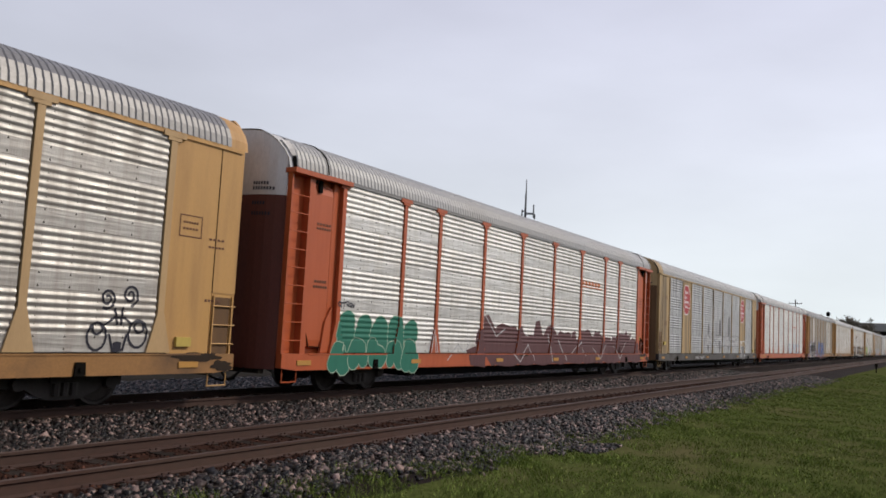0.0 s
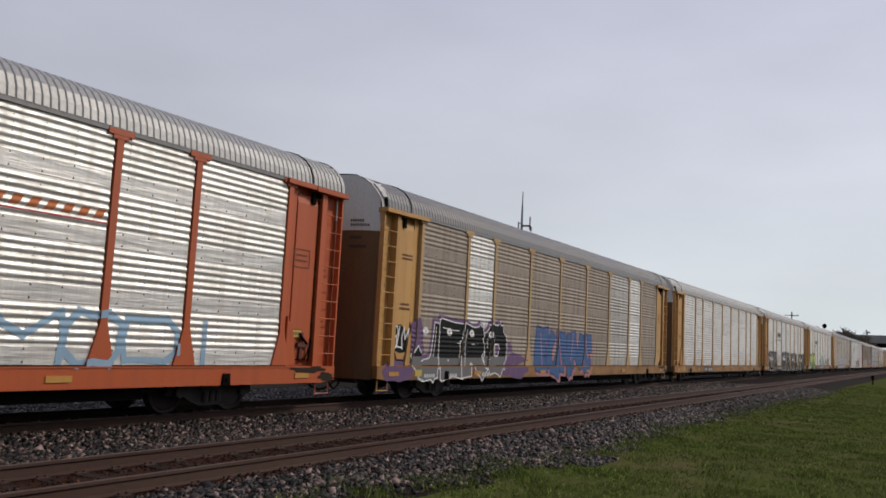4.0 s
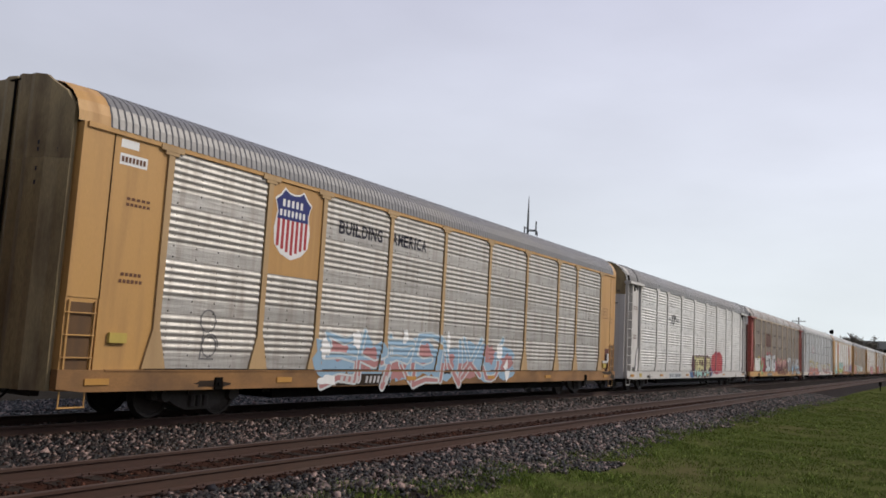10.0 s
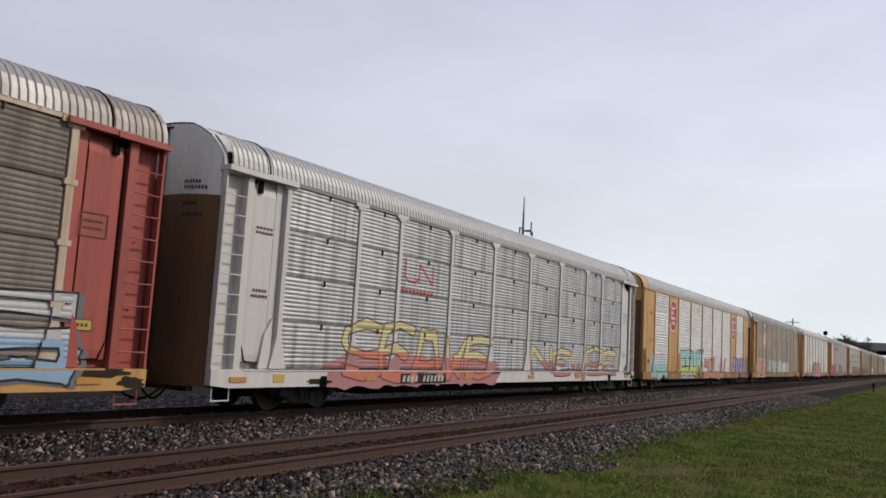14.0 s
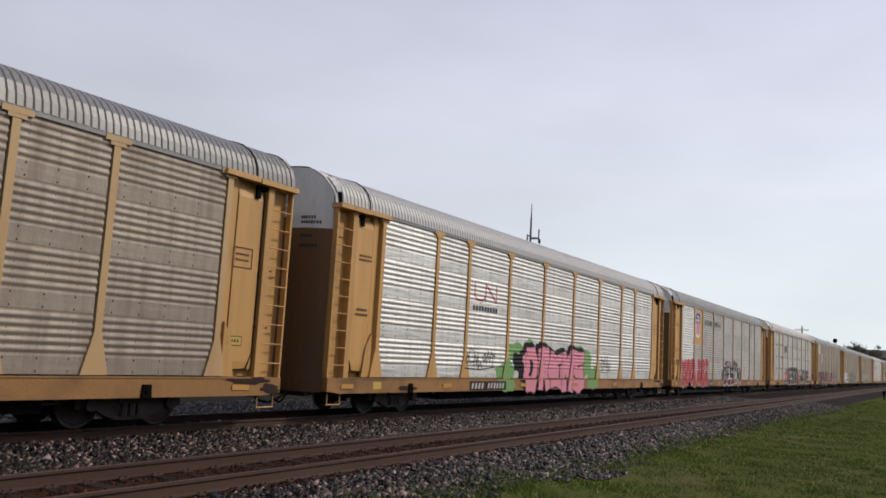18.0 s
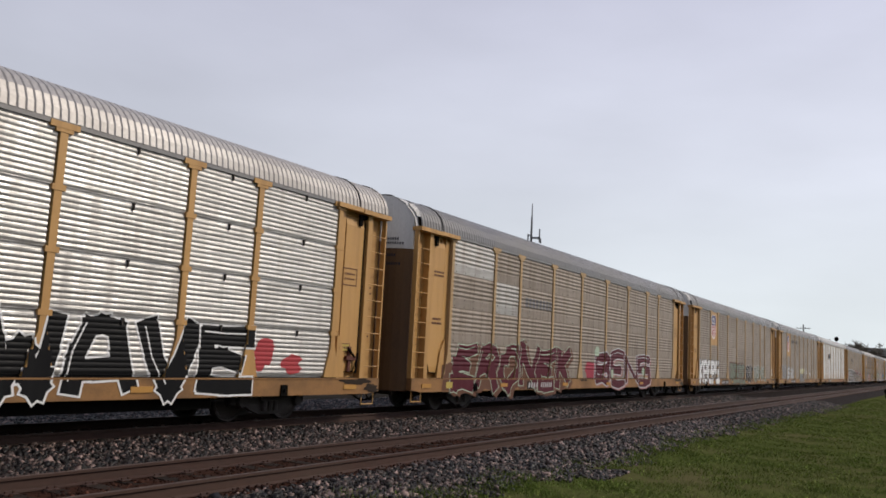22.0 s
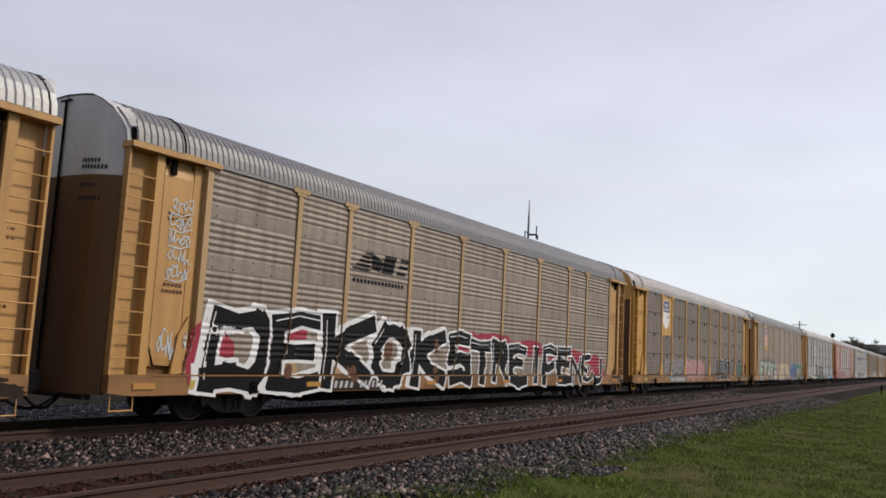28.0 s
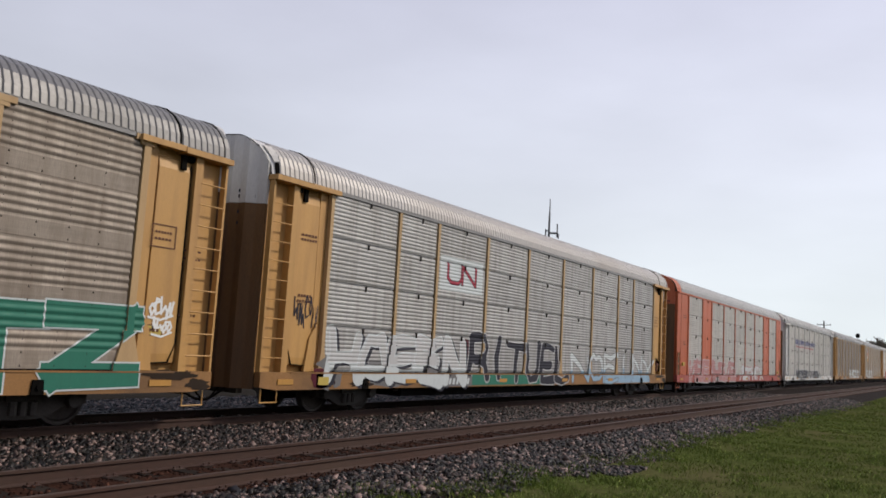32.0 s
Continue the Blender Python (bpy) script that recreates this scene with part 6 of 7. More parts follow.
SPECS = [
    spec("tan flush-ended auto carrier, silver ribbed sides with black scribble", end="flush", posts="wide", sheet="galvanised_mid", end_high="tan_paint", roof="roof_grey",
         marks=[("black scribbled graffiti of rings and curls", strokes([ring(24.03, 1.95, 0.17, 0.19, 1.7, 0.8, 4.2), ring(24.5, 2.03, 0.18, 0.2, 1.7, 0.8, 4.9), ring(23.87, 1.28, 0.19, 0.24), ring(23.87, 1.42, 0.1, 0.1),
                                                                  ring(24.72, 1.34, 0.2, 0.25), ring(24.74, 1.46, 0.1, 0.1), [(24.0, 1.48), (24.2, 1.62), (24.42, 1.62), (24.58, 1.5)], [(24.12, 1.32), (24.22, 1.02), (24.42, 1.05), (24.48, 1.32)],
                                                                  [(24.2, 1.78), (24.26, 1.5)], [(24.36, 1.8), (24.34, 1.5)]], 0.045, "ink") + clouds([(24.3, 1.12, 0.09, 0.08)], "ink", 1, 5), True)]),
    # this end is the orange with its shade in the colour
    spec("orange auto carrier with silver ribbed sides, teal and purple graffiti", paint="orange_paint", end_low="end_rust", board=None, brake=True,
         marks=[("teal bubble graffiti with white outline", L("qenqe", 1.95, 5.6, 0.95, 2.0, "teal", "mint", 0.72, 0.02, seed=3) + L("nnhnn", 1.62, 5.6, 0.52, 1.36, "teal", "mint", 0.92, 0.02, seed=4, base=5, first=20), True),
                ("purple-brown angular graffiti", PURPLE, True), ("dark scribbled tag", paint_tag(1.9, 2.6, 2.12, 2.26, "ink", 3, 5, 0.03), True),
                ("red swoosh mark", rect(17.4, 19.8, 3.66, 3.71, "orange", 0) + bars(17.5, 19.7, 3.75, 3.93, 6, "orange"))]),
    spec("weathered tan auto carrier with grey-streaked sides and red octagon crests", end="flush", paint="tan_dirty", posts="thin", sheet="galvanised_white", end_high="tan_dirty",
         bays={1: "plate", 7: "plate"}, board=(7.25, 9.6), sill="sill_grime",
         marks=[("red octagon crest with white bars", octagon(5.24, 4.02, 0.80, 0.84)), ("second red octagon crest", octagon(21.14, 4.05, 0.76, 0.84)),
                ("faint grey graffiti", B(9.4, 19.8, 1.55, 2.2, 9, "silver", "smoke", 8)),
                ("white dripping graffiti on the panel", strokes([[(20.9, 1.85), (21.5, 1.85), (21.25, 0.75)], [(21.2, 1.85), (21.05, 0.9)], [(21.8, 1.9), (22.5, 1.85), (22.1, 0.7)], [(22.4, 1.8), (22.6, 1.2), (22.75, 0.8)], [(20.95, 1.7), (20.8, 0.7)]], 0.09, "white") + clouds([(21.7, 1.1, 0.85, 0.5)], "smoke", 4), True),
                ("black sprayed bands", clouds([(14.2, 2.2, 0.35, 1.1), (17.0, 2.4, 0.3, 1.2), (11.0, 2.0, 0.25, 0.9)], "smoke", 6, 0, 0.05), True)]),
    spec("orange auto carrier with bright silver ribbed sides and faint blue letters", paint="orange_paint", end_low="orange_paint", board=None, brake=True,
         marks=[("faint blue lettering graffiti", L("ALAMODI", 14.7, 23.6, 1.02, 1.95, "sky", "sky", 0.3, 0.0, seed=2, wobble=0.05, round_ends=False), True),
                ("red swoosh mark", rect(17.6, 20.1, 3.42, 3.45, "red", 0) + [([(y + 0.1, z) if z > 3.6 else (y, z) for y, z in q], c, l) for q, c, l in bars(17.7, 20.1, 3.5, 3.66, 8, "orange", 4, 0.55)])]),
    spec("tan auto carrier with dull grey ribbed sides, purple and blue graffiti", sheet="galvanised_dull", bays={1: "galvanised_bright", 6: "galvanised_mid", 7: "galvanised_bright"}, roof="roof_grey",
         board=None, marks=[("white lettering graffiti on black", clouds([(1.15, 1.7, 0.42, 0.38)], "black", 2) + L("BLM", 0.78, 1.52, 1.42, 2.02, "white", "white", 0.22, 0.0, seed=2, slant=0.1), True),
                            ("purple, black and white lettering graffiti", clouds([(1.0, 0.85, 0.7, 0.3), (1.9, 1.7, 0.4, 0.6), (4.3, 1.9, 0.6, 0.5), (7.4, 1.3, 0.7, 0.6), (8.4, 1.0, 0.9, 0.45)], "violet", 5)
                             + L("JERO", 1.75, 7.5, 0.60, 2.25, "black", "white", 0.68, 0.035, "smoke", 0.32, ("violet", -0.12, 0.1), seed=5, slant=0.04, z1_end=2.35, round_ends=False)
                             + strokes([ring(2.35, 1.98, 0.1, 0.07), ring(3.7, 2.0, 0.1, 0.07), ring(5.1, 2.0, 0.1, 0.07), ring(6.4, 2.0, 0.1, 0.07)], 0.09, "white", 9) + bars(2.3, 2.9, 0.66, 0.76, 5, "pale", 9) + bars(3.6, 4.2, 0.66, 0.76, 4, "pale", 9) + bars(5.8, 6.3, 0.66, 0.78, 3, "pale", 9), True),
                            ("blue lettering graffiti with spikes", L("EUNNC", 10.0, 15.7, 0.65, 2.35, "blue", "navy", 0.62, 0.05, None, 0.4, ("rose", 0.12, -0.12), seed=6, slant=0.1, wobble=0.1, round_ends=False) + strokes([[(10.4, 2.2), (10.6, 1.0)], [(12.0, 2.3), (12.3, 1.1)], [(13.6, 2.3), (13.4, 1.2)], [(14.9, 2.2), (15.2, 1.2)]], 0.04, "pink", 9), True)]),
    spec("tan auto carrier with bright silver ribbed sides", bays={}, marks=[("small rust-red stencil bars", bars(17.2, 18.2, 0.68, 0.88, 3, "brown"))]),
    spec("tan auto carrier with bright ribbed sides and four black bubble throw-ups",
         marks=[("black and white bubble graffiti", throw_up(a, c, 0.56, z, 30 + i), True) for i, (a, c, z) in enumerate(((1.92, 6.75, 2.35), (9.35, 14.8, 2.38), (15.2, 20.0, 2.34), (20.7, 25.6, 2.3)))]
         + [("black running mark with bars", horse_mark(6.5, 8.95, 3.22, 4.05)), ("thin red scribbled graffiti", paint_tag(7.0, 8.4, 1.15, 2.0, "rose", 7, 5, 0.025), True),
            ("red scribbled graffiti on the end bay", paint_tag(0.95, 1.5, 1.4, 2.0, "red", 8, 5, 0.03)), ("black scribbled tag on the end bay", paint_tag(0.9, 1.55, 2.55, 2.9, "ink", 9, 5, 0.03))]),
    spec("tan auto carrier with bright ribbed sides, green and aqua graffiti",
         marks=[("green and lime lettering graffiti with black shadow", clouds([(1.9, 1.1, 0.35, 0.5)], "pale", 3) + L("CNTMM", 2.0, 6.6, 0.56, 2.25, "lime", "ink", 0.56, 0.035, "green", 0.42, ("black", -0.1, 0.14), seed=7, slant=0.08, z1_end=2.4, wobble=0.07), True),
                ("aqua lettering graffiti", clouds([(11.9, 1.4, 0.4, 0.5), (15.8, 1.3, 0.5, 0.5)], "smoke", 4) + L("NEW", 12.0, 15.9, 0.62, 2.1, "aqua", "ink", 0.55, 0.035, "sky", 0.35, seed=8, slant=0.1, wobble=0.08), True),
                ("faint black graffiti", L("HNHZ", 18.2, 22.3, 1.05, 1.95, "smoke", "ink", 0.42, 0.03, seed=9, wobble=0.08), True), ("black running mark with bars", horse_mark(6.45, 8.9, 3.25, 4.02)), ("black scribbled tag on the end bay", paint_tag(0.95, 1.5, 1.6, 2.3, "ink", 4, 4, 0.03))]),
    spec("tan flush-ended auto carrier with grey ribbed sides and a shield crest", end="flush", posts="wide", sheet="galvanised_mid", end_low="end_yellow", end_high="end_yellow", ribbed=True, brake=True, bays={1: "crest"}, roof="roof_grey", board=(7.1, 9.3),
         marks=[CREST, SLOGAN, ("red, white and blue graffiti", clouds([(7.2 + 1.0 * i, 1.25 + 0.12 * math.sin(i * 2.1), 0.75, 0.5) for i in range(10)], "sky", 8, 0, 0.22) + clouds([(7.4 + 1.3 * i, 1.5 - 0.25 * (i % 3), 0.4, 0.28) for i in range(8)], "rose", 9, 1, 0.3)
                + L("SHRENXJ", 6.9, 16.0, 0.6, 1.95, "sky", "pale", 0.2, 0.05, "rose", 0.45, seed=11, slant=0.2, wobble=0.12, base=3) + clouds([(6.9, 1.5, 0.18, 0.2), (7.0, 0.75, 0.3, 0.12), (8.1, 1.75, 0.16, 0.22), (10.3, 1.9, 0.12, 0.2), (12.6, 1.8, 0.1, 0.3), (15.9, 1.6, 0.2, 0.25), (16.4, 1.0, 0.2, 0.3)], "white", 10, 8, 0.3), True),
                ("white letter bars by the corner", rect(0.75, 1.3, 4.55, 4.75, "white", 0) + rect(0.75, 1.1, 4.85, 5.0, "white", 0) + bars(0.78, 1.28, 4.6, 4.7, 7, "brown", 3)),
                ("faint black scribbled graffiti", strokes([ring(3.2, 1.95, 0.2, 0.22), ring(3.28, 1.45, 0.22, 0.26, 1.3, 0.3), [(3.1, 1.75), (3.05, 1.2), (3.4, 1.2)]], 0.03, "smoke"), True)]),
    spec("white auto carrier with bright silver ribbed sides and colourful graffiti", paint="white_paint", end_low="white_paint", end_high="end_yellow", roof="roof_grey", board_ink=("pale", "ink"), bracket="white_paint",
         marks=[("yellow and aqua lettering graffiti on maroon", clouds([(11.7, 0.85, 0.6, 0.22), (12.1, 1.3, 0.3, 0.3), (16.2, 0.95, 0.4, 0.3)], "blue", 3) + clouds([(12.2 + 0.62 * i, 1.3 + 0.03 * math.sin(i * 3), 0.5, 0.66) for i in range(7)], "maroon", 4, 0.6, 0.1)
                + L("TOEFLOP", 12.05, 16.2, 0.66, 1.85, "sand", "black", 0.46, 0.03, "aqua", 0.27, ("black", 0.07, -0.03), seed=2, base=3, wobble=0.06), True),
                ("red graffiti", clouds([(17.0, 1.45, 0.5, 0.62), (17.8, 1.5, 0.7, 0.75), (18.7, 1.55, 0.7, 0.7), (19.2, 1.5, 0.45, 0.6)], "crimson", 6, 0, 0.08) + L("RMB", 16.85, 19.3, 1.0, 2.0, "red", "coral", 0.4, 0.02, seed=3, wobble=0.08), True),
                ("black winged mark", rect(6.4, 7.0, 3.68, 3.73, "black", 0) + rect(7.75, 8.75, 3.62, 3.67, "black", 0) + rect(7.75, 8.6, 3.72, 3.76, "black", 0) + B(7.05, 7.75, 3.5, 3.92, 2, "black", "black", 62, lean=0.3))]),
    spec("dark red auto carrier with brown weathered sides and pale posts", paint="red_paint", post_paint="cream_paint", sill="tan_paint", ribs="fine", posts="clips", sheet="galvanised_brown", roof="roof_stained",
         end_low="end_rust", end_high="end_grey", eave="cream_paint", odd={(2, 2): "rust_panel", (0, 0): "galvanised_bright"}, board=(7.0, 9.2),
         marks=[("white lettering graffiti on maroon", clouds([(5.4, 1.5, 0.8, 0.62), (6.3, 1.5, 0.5, 0.7), (11.6, 1.4, 0.5, 0.5), (7.6, 2.4, 0.25, 0.2), (8.6, 2.45, 0.2, 0.16), (9.6, 2.4, 0.2, 0.18)], "crimson", 2)
                + L("SONG", 6.65, 11.4, 0.95, 2.35, "silver", "pale", 0.46, 0.03, "pale", 0.35, ("black", -0.3, 0.02), seed=4, z1_end=2.45, slant=0.04), True),
                ("green and yellow patches of graffiti", clouds([(4.6, 1.2, 0.25, 0.3), (4.4, 1.7, 0.2, 0.2), (5.0, 0.85, 0.3, 0.15), (5.5, 1.6, 0.2, 0.3)], "green", 3, 1.5) + clouds([(4.9, 1.5, 0.22, 0.16), (4.5, 0.95, 0.25, 0.14), (3.8, 2.1, 0.5, 0.08)], "yellow", 4, 2) + clouds([(4.75, 1.0, 0.15, 0.1), (5.2, 1.25, 0.12, 0.25)], "aqua", 5, 2.4), True),
                ("maroon and cream lettering graffiti", clouds([(12.6 + 0.8 * i, 1.35, 0.6, 0.6) for i in range(7)], "maroon", 7, 0, 0.15) + clouds([(12.9, 2.0, 0.3, 0.2), (14.3, 1.95, 0.4, 0.2), (16.9, 1.9, 0.4, 0.25)], "crimson", 8, 0.5)
                + L("OTES", 12.4, 17.5, 0.7, 2.05, "rose", "sand", 0.5, 0.03, "maroon", 0.55, seed=9, wobble=0.09), True),
                ("pale blue lettering graffiti with black edges", L("TWVS", 18.2, 25.6, 0.74, 2.25, "silver", "ink", 0.5, 0.045, "sky", 0.5, ("smoke", 0.12, -0.04), seed=12, wobble=0.08, round_ends=False), True)]),
    spec("white auto carrier with pale ribbed sides, orange and pink graffiti", paint="white_paint", end_low="end_brown", end_high="end_grey", sheet="galvanised_white", ribs="fine",
         marks=[("orange and pink lettering graffiti", clouds([(4.4 + 1.1 * i, 0.95, 0.8, 0.4) for i in range(8)], "rose", 3, 0, 0.2) + L("SEAWE", 4.4, 12.1, 0.8, 2.05, "sand", "brown", 0.36, 0.04, "coral", 0.5, seed=5, wobble=0.12, slant=0.1), True), ("second orange graffiti", L("NEWSE", 15.4, 24.6, 0.75, 1.85, "sand", "brown", 0.36, 0.04, "rose", 0.5, seed=6, wobble=0.12), True),
                ("red worm mark", L("UN", 6.85, 8.3, 3.4, 4.0, "red", "red", 0.22, 0.0, seed=7, wobble=0.0) + bars(6.7, 8.4, 3.12, 3.22, 9, "red"), True)]),
    spec("tan flush-ended auto carrier with bright sides and red octagon crests", end="flush", posts="thin", end_high="tan_paint", bays={1: "plate", 7: "plate"}, board=(7.0, 9.85), board_ink=("silver", "ink"),
         marks=[("red octagon crest with white bars", octagon(5.26, 4.02, 0.76, 0.83)), ("second red octagon crest", octagon(21.15, 4.07, 0.75, 0.84)),
                ("pale bubble lettering graffiti", L("nMMMO", 1.45, 4.35, 0.6, 1.95, "pale", "smoke", 0.66, 0.03, "aqua", 0.6, seed=6, wobble=0.06), True),
                ("rust-coloured tag lettering", L("120", 5.15, 6.1, 1.42, 1.8, "brown", "brown", 0.15, 0, seed=3) + L("CHEOS", 5.05, 6.35, 0.98, 1.3, "brown", "brown", 0.15, 0, seed=4), True),
                ("teal and lime lettering graffiti", clouds([(7.0, 1.5, 0.5, 0.5), (12.0, 1.3, 0.6, 0.55), (10.6, 0.8, 0.5, 0.25)], "orange", 5) + L("ESUR", 7.2, 12.2, 0.80, 2.25, "aqua", "ink", 0.6, 0.06, "lime", 0.36, ("black", 0.12, -0.1), seed=13, z1_end=2.3, round_ends=False, wobble=0.03), True),
                ("black scribbled graffiti tag", paint_tag(11.2, 12.8, 2.1, 2.4, "ink", 4, 7, 0.035), True),
                ("rust and violet lettering graffiti", L("SALJU", 12.8, 18.7, 0.55, 1.95, "orange", "pale", 0.42, 0.03, "orange", 0.4, ("violet", 0.15, 0.05), seed=15, slant=0.15, wobble=0.1), True),
                ("lilac lettering graffiti", clouds([(21.9 + 0.9 * i, 1.5, 0.6, 0.55) for i in range(5)], "lilac", 5, 0, 0.12) + L("FONESK", 21.5, 26.4, 0.85, 2.05, "violet", "violet", 0.2, 0.0, seed=16, wobble=0.07), True)]),
    spec("tan auto carrier with dull grey sides, shield crest and coral numerals", sheet="galvanised_dull", roof="roof_grey", bays={1: "crest"}, board=(6.5, 8.9),
         marks=[CREST, ("coral numeral graffiti with white and blue outlines", clouds([(2.7, 1.6, 0.5, 0.4), (3.6, 2.0, 0.9, 0.28), (4.9, 1.9, 0.6, 0.3), (5.7, 1.1, 0.4, 0.4), (2.3, 0.9, 0.3, 0.3)], "green", 2, 0, 0.2)
                        + L("125", 2.12, 5.7, 0.56, 2.14, "navy", "navy", 0.62, 0.07, seed=7, slant=0.1, wobble=0.0, base=1.0) + L("125", 2.16, 5.66, 0.60, 2.10, "coral", "white", 0.58, 0.035, seed=7, slant=0.1, wobble=0.0, base=3.2, round_ends=False), True),
                ("white scribbled graffiti tags", clouds([(1.85, 1.4, 0.25, 0.25), (5.95, 1.45, 0.25, 0.16)], "coral", 3) + paint_tag(1.6, 2.1, 1.2, 1.6, "white", 4, 4, 0.03) + paint_tag(4.9, 6.2, 1.85, 2.05, "pale", 4, 6, 0.02), True),
                ("pale grey-green lettering graffiti", clouds([(8.6 + 1.0 * i, 1.55, 0.8, 0.5) for i in range(6)], "mint", 5, 0, 0.15) + L("KEZER", 8.5, 13.2, 0.95, 1.95, "silver", "ink", 0.46, 0.035, seed=8, wobble=0.06), True),
                ("white graffiti", clouds([(13.6 + 0.95 * i, 1.45, 0.75, 0.45) for i in range(6)], "pale", 6, 0, 0.2) + L("SNOWN", 13.4, 19.0, 1.0, 1.95, "silver", "pale", 0.3, 0.03, seed=5, wobble=0.1), True),
                ("blue scribbled tag on the corner bay", paint_tag(0.95, 1.5, 1.15, 1.65, "navy", 4, 6, 0.035), True)]),
    spec("tan auto carrier with bright silver sides, pink and green graffiti",
         marks=[("red worm mark", L("UN", 6.95, 8.4, 3.4, 4.0, "red", "red", 0.22, 0.0, seed=7, wobble=0.0), True), ("black web-address bars", bars(6.65, 8.3, 3.05, 3.2, 9, "ink")),
                ("pink lettering graffiti on green", clouds([(9.3, 1.1, 0.7, 0.5), (10.0, 1.9, 0.6, 0.3), (11.0, 2.1, 0.4, 0.25), (16.4, 1.6, 0.6, 0.5), (17.2, 1.0, 0.6, 0.45), (15.6, 2.1, 0.6, 0.2), (9.4, 0.75, 0.5, 0.2)], "green", 3, 0, 0.2)
                 + clouds([(10.2, 1.55, 0.35, 0.35), (10.6, 1.3, 0.4, 0.4)], "black", 4, 0.6, 0.3) + L("OREMS", 10.7, 16.2, 0.55, 2.1, "pink", "black", 0.62, 0.04, None, 0.4, ("black", -0.22, 0.12), seed=12, wobble=0.07, round_ends=False, slant=0.05), True),
                ("black scribbled graffiti", paint_tag(6.5, 8.5, 1.3, 1.85, "ink", 6, 6, 0.035), True), ("small black scribbled graffiti", paint_tag(18.1, 19.3, 1.3, 1.9, "ink", 9, 5, 0.03), True)]),
    spec("tan auto carrier with silver sides, shield crest and red throw-up", sheet="galvanised_mid", roof="roof_grey", bays={1: "crest", 0: "galvanised_bright"}, board=(6.9, 9.0),
         marks=[CREST, SLOGAN, ("red bubble graffiti with white lines", L("MSO", 2.0, 4.95, 1.2, 2.15, "red", "pale", 0.72, 0.03, seed=3) + L("nnnn", 1.85, 4.95, 0.60, 1.6, "red", "pale", 0.95, 0.022, seed=4, base=5, first=20), True),
                ("second red bubble graffiti with white lines", L("OBT", 5.5, 8.1, 1.35, 2.2, "red", "pale", 0.72, 0.03, seed=6) + L("nRn", 5.35, 8.0, 0.60, 1.6, "red", "pale", 0.85, 0.022, seed=5, base=5, first=20), True),
                ("white and black lettering graffiti", clouds([(12.0, 1.2, 0.3, 0.5), (13.5, 1.9, 0.9, 0.35), (15.5, 1.9, 1.0, 0.35), (17.2, 1.4, 0.4, 0.5)], "maroon", 4) + L("DESIM", 12.0, 17.3, 0.62, 2.05, "black", "white", 0.56, 0.05, "maroon", 0.3, seed=4, wobble=0.08), True),
                ("black scribbled tag on the end bay", paint_tag(0.9, 1.55, 1.75, 2.1, "ink", 3, 5, 0.035), True)]),
    spec("tan auto carrier with bright panelled sides and black and red graffiti", ribs="fine", posts="clips", post_paint="tan_paint", roof="roof_cream", sheet="galvanised_panel", brake=True,
         marks=[("black mark in brackets", B(7.4, 8.45, 3.5, 3.95, 3, "ink", "ink", 6) + rect(7.2, 7.25, 3.3, 4.05, "ink", 0) + rect(8.58, 8.63, 3.3, 4.05, "ink", 0)),
                ("black lettering graffiti with white outline", L("DESTRO", 9.4, 15.25, 0.60, 2.2, "black", "white", 0.58, 0.035, seed=3, round_ends=False, z1_end=2.3, wobble=0.04), True),
                ("second black lettering graffiti", L("WAVE", 16.7, 22.6, 0.62, 2.15, "black", "white", 0.6, 0.04, seed=5, round_ends=False, wobble=0.05, z1_end=2.05), True),
                ("red sprayed graffiti", clouds([(8.1, 1.55, 0.4, 0.2), (8.7, 1.75, 0.45, 0.25), (8.3, 1.15, 0.25, 0.2), (7.65, 1.9, 0.1, 0.1), (9.2, 1.35, 0.35, 0.3), (15.6, 1.75, 0.35, 0.25), (16.2, 1.3, 0.45, 0.35), (15.7, 0.85, 0.4, 0.2), (22.9, 1.5, 0.3, 0.35), (23.8, 1.3, 0.3, 0.2)], "red", 8, 0, 0.3), True),
                ("pale tag on the corner bay", paint_tag(0.9, 1.5, 1.2, 1.8, "sand", 3, 3, 0.02))]),
    spec("tan auto carrier with weathered grey sides, maroon and green graffiti", sheet="galvanised_dull", roof="roof_grey", odd={(0, 3): "galvanised_mid", (1, 2): "galvanised_mid"}, board=(7.0, 9.2),
         marks=[("maroon and green lettering graffiti", clouds([(2.4 + 1.1 * i, 1.1, 0.9, 0.5) for i in range(8)], "brown", 3, 0, 0.2) + L("ERCNEK", 2.2, 11.2, 0.62, 2.15, "maroon", "mint", 0.62, 0.03, "maroon", 0.4, ("brown", 0.2, -0.1), seed=9, slant=0.2, wobble=0.1, round_ends=False), True),
                ("second maroon lettering graffiti", clouds([(13.4, 1.3, 0.6, 0.4)], "crimson", 4) + L("BENS", 13.8, 21.2, 0.68, 2.15, "maroon", "pale", 0.52, 0.04, None, 0.4, ("rose", 0.1, -0.05), seed=10, wobble=0.08) + clouds([(14.0, 2.1, 0.25, 0.2), (15.9, 1.2, 0.15, 0.2), (20.2, 1.3, 0.2, 0.2)], "mint", 5, 9), True), ("black painted name bars", bars(6.75, 9.0, 3.4, 3.72, 8, "smoke"))]),
    spec("tan auto carrier with dull sides, shield crest and white bubble letters", sheet="galvanised_dull", roof="roof_grey", bays={1: "crest"}, board=(7.3, 9.3),
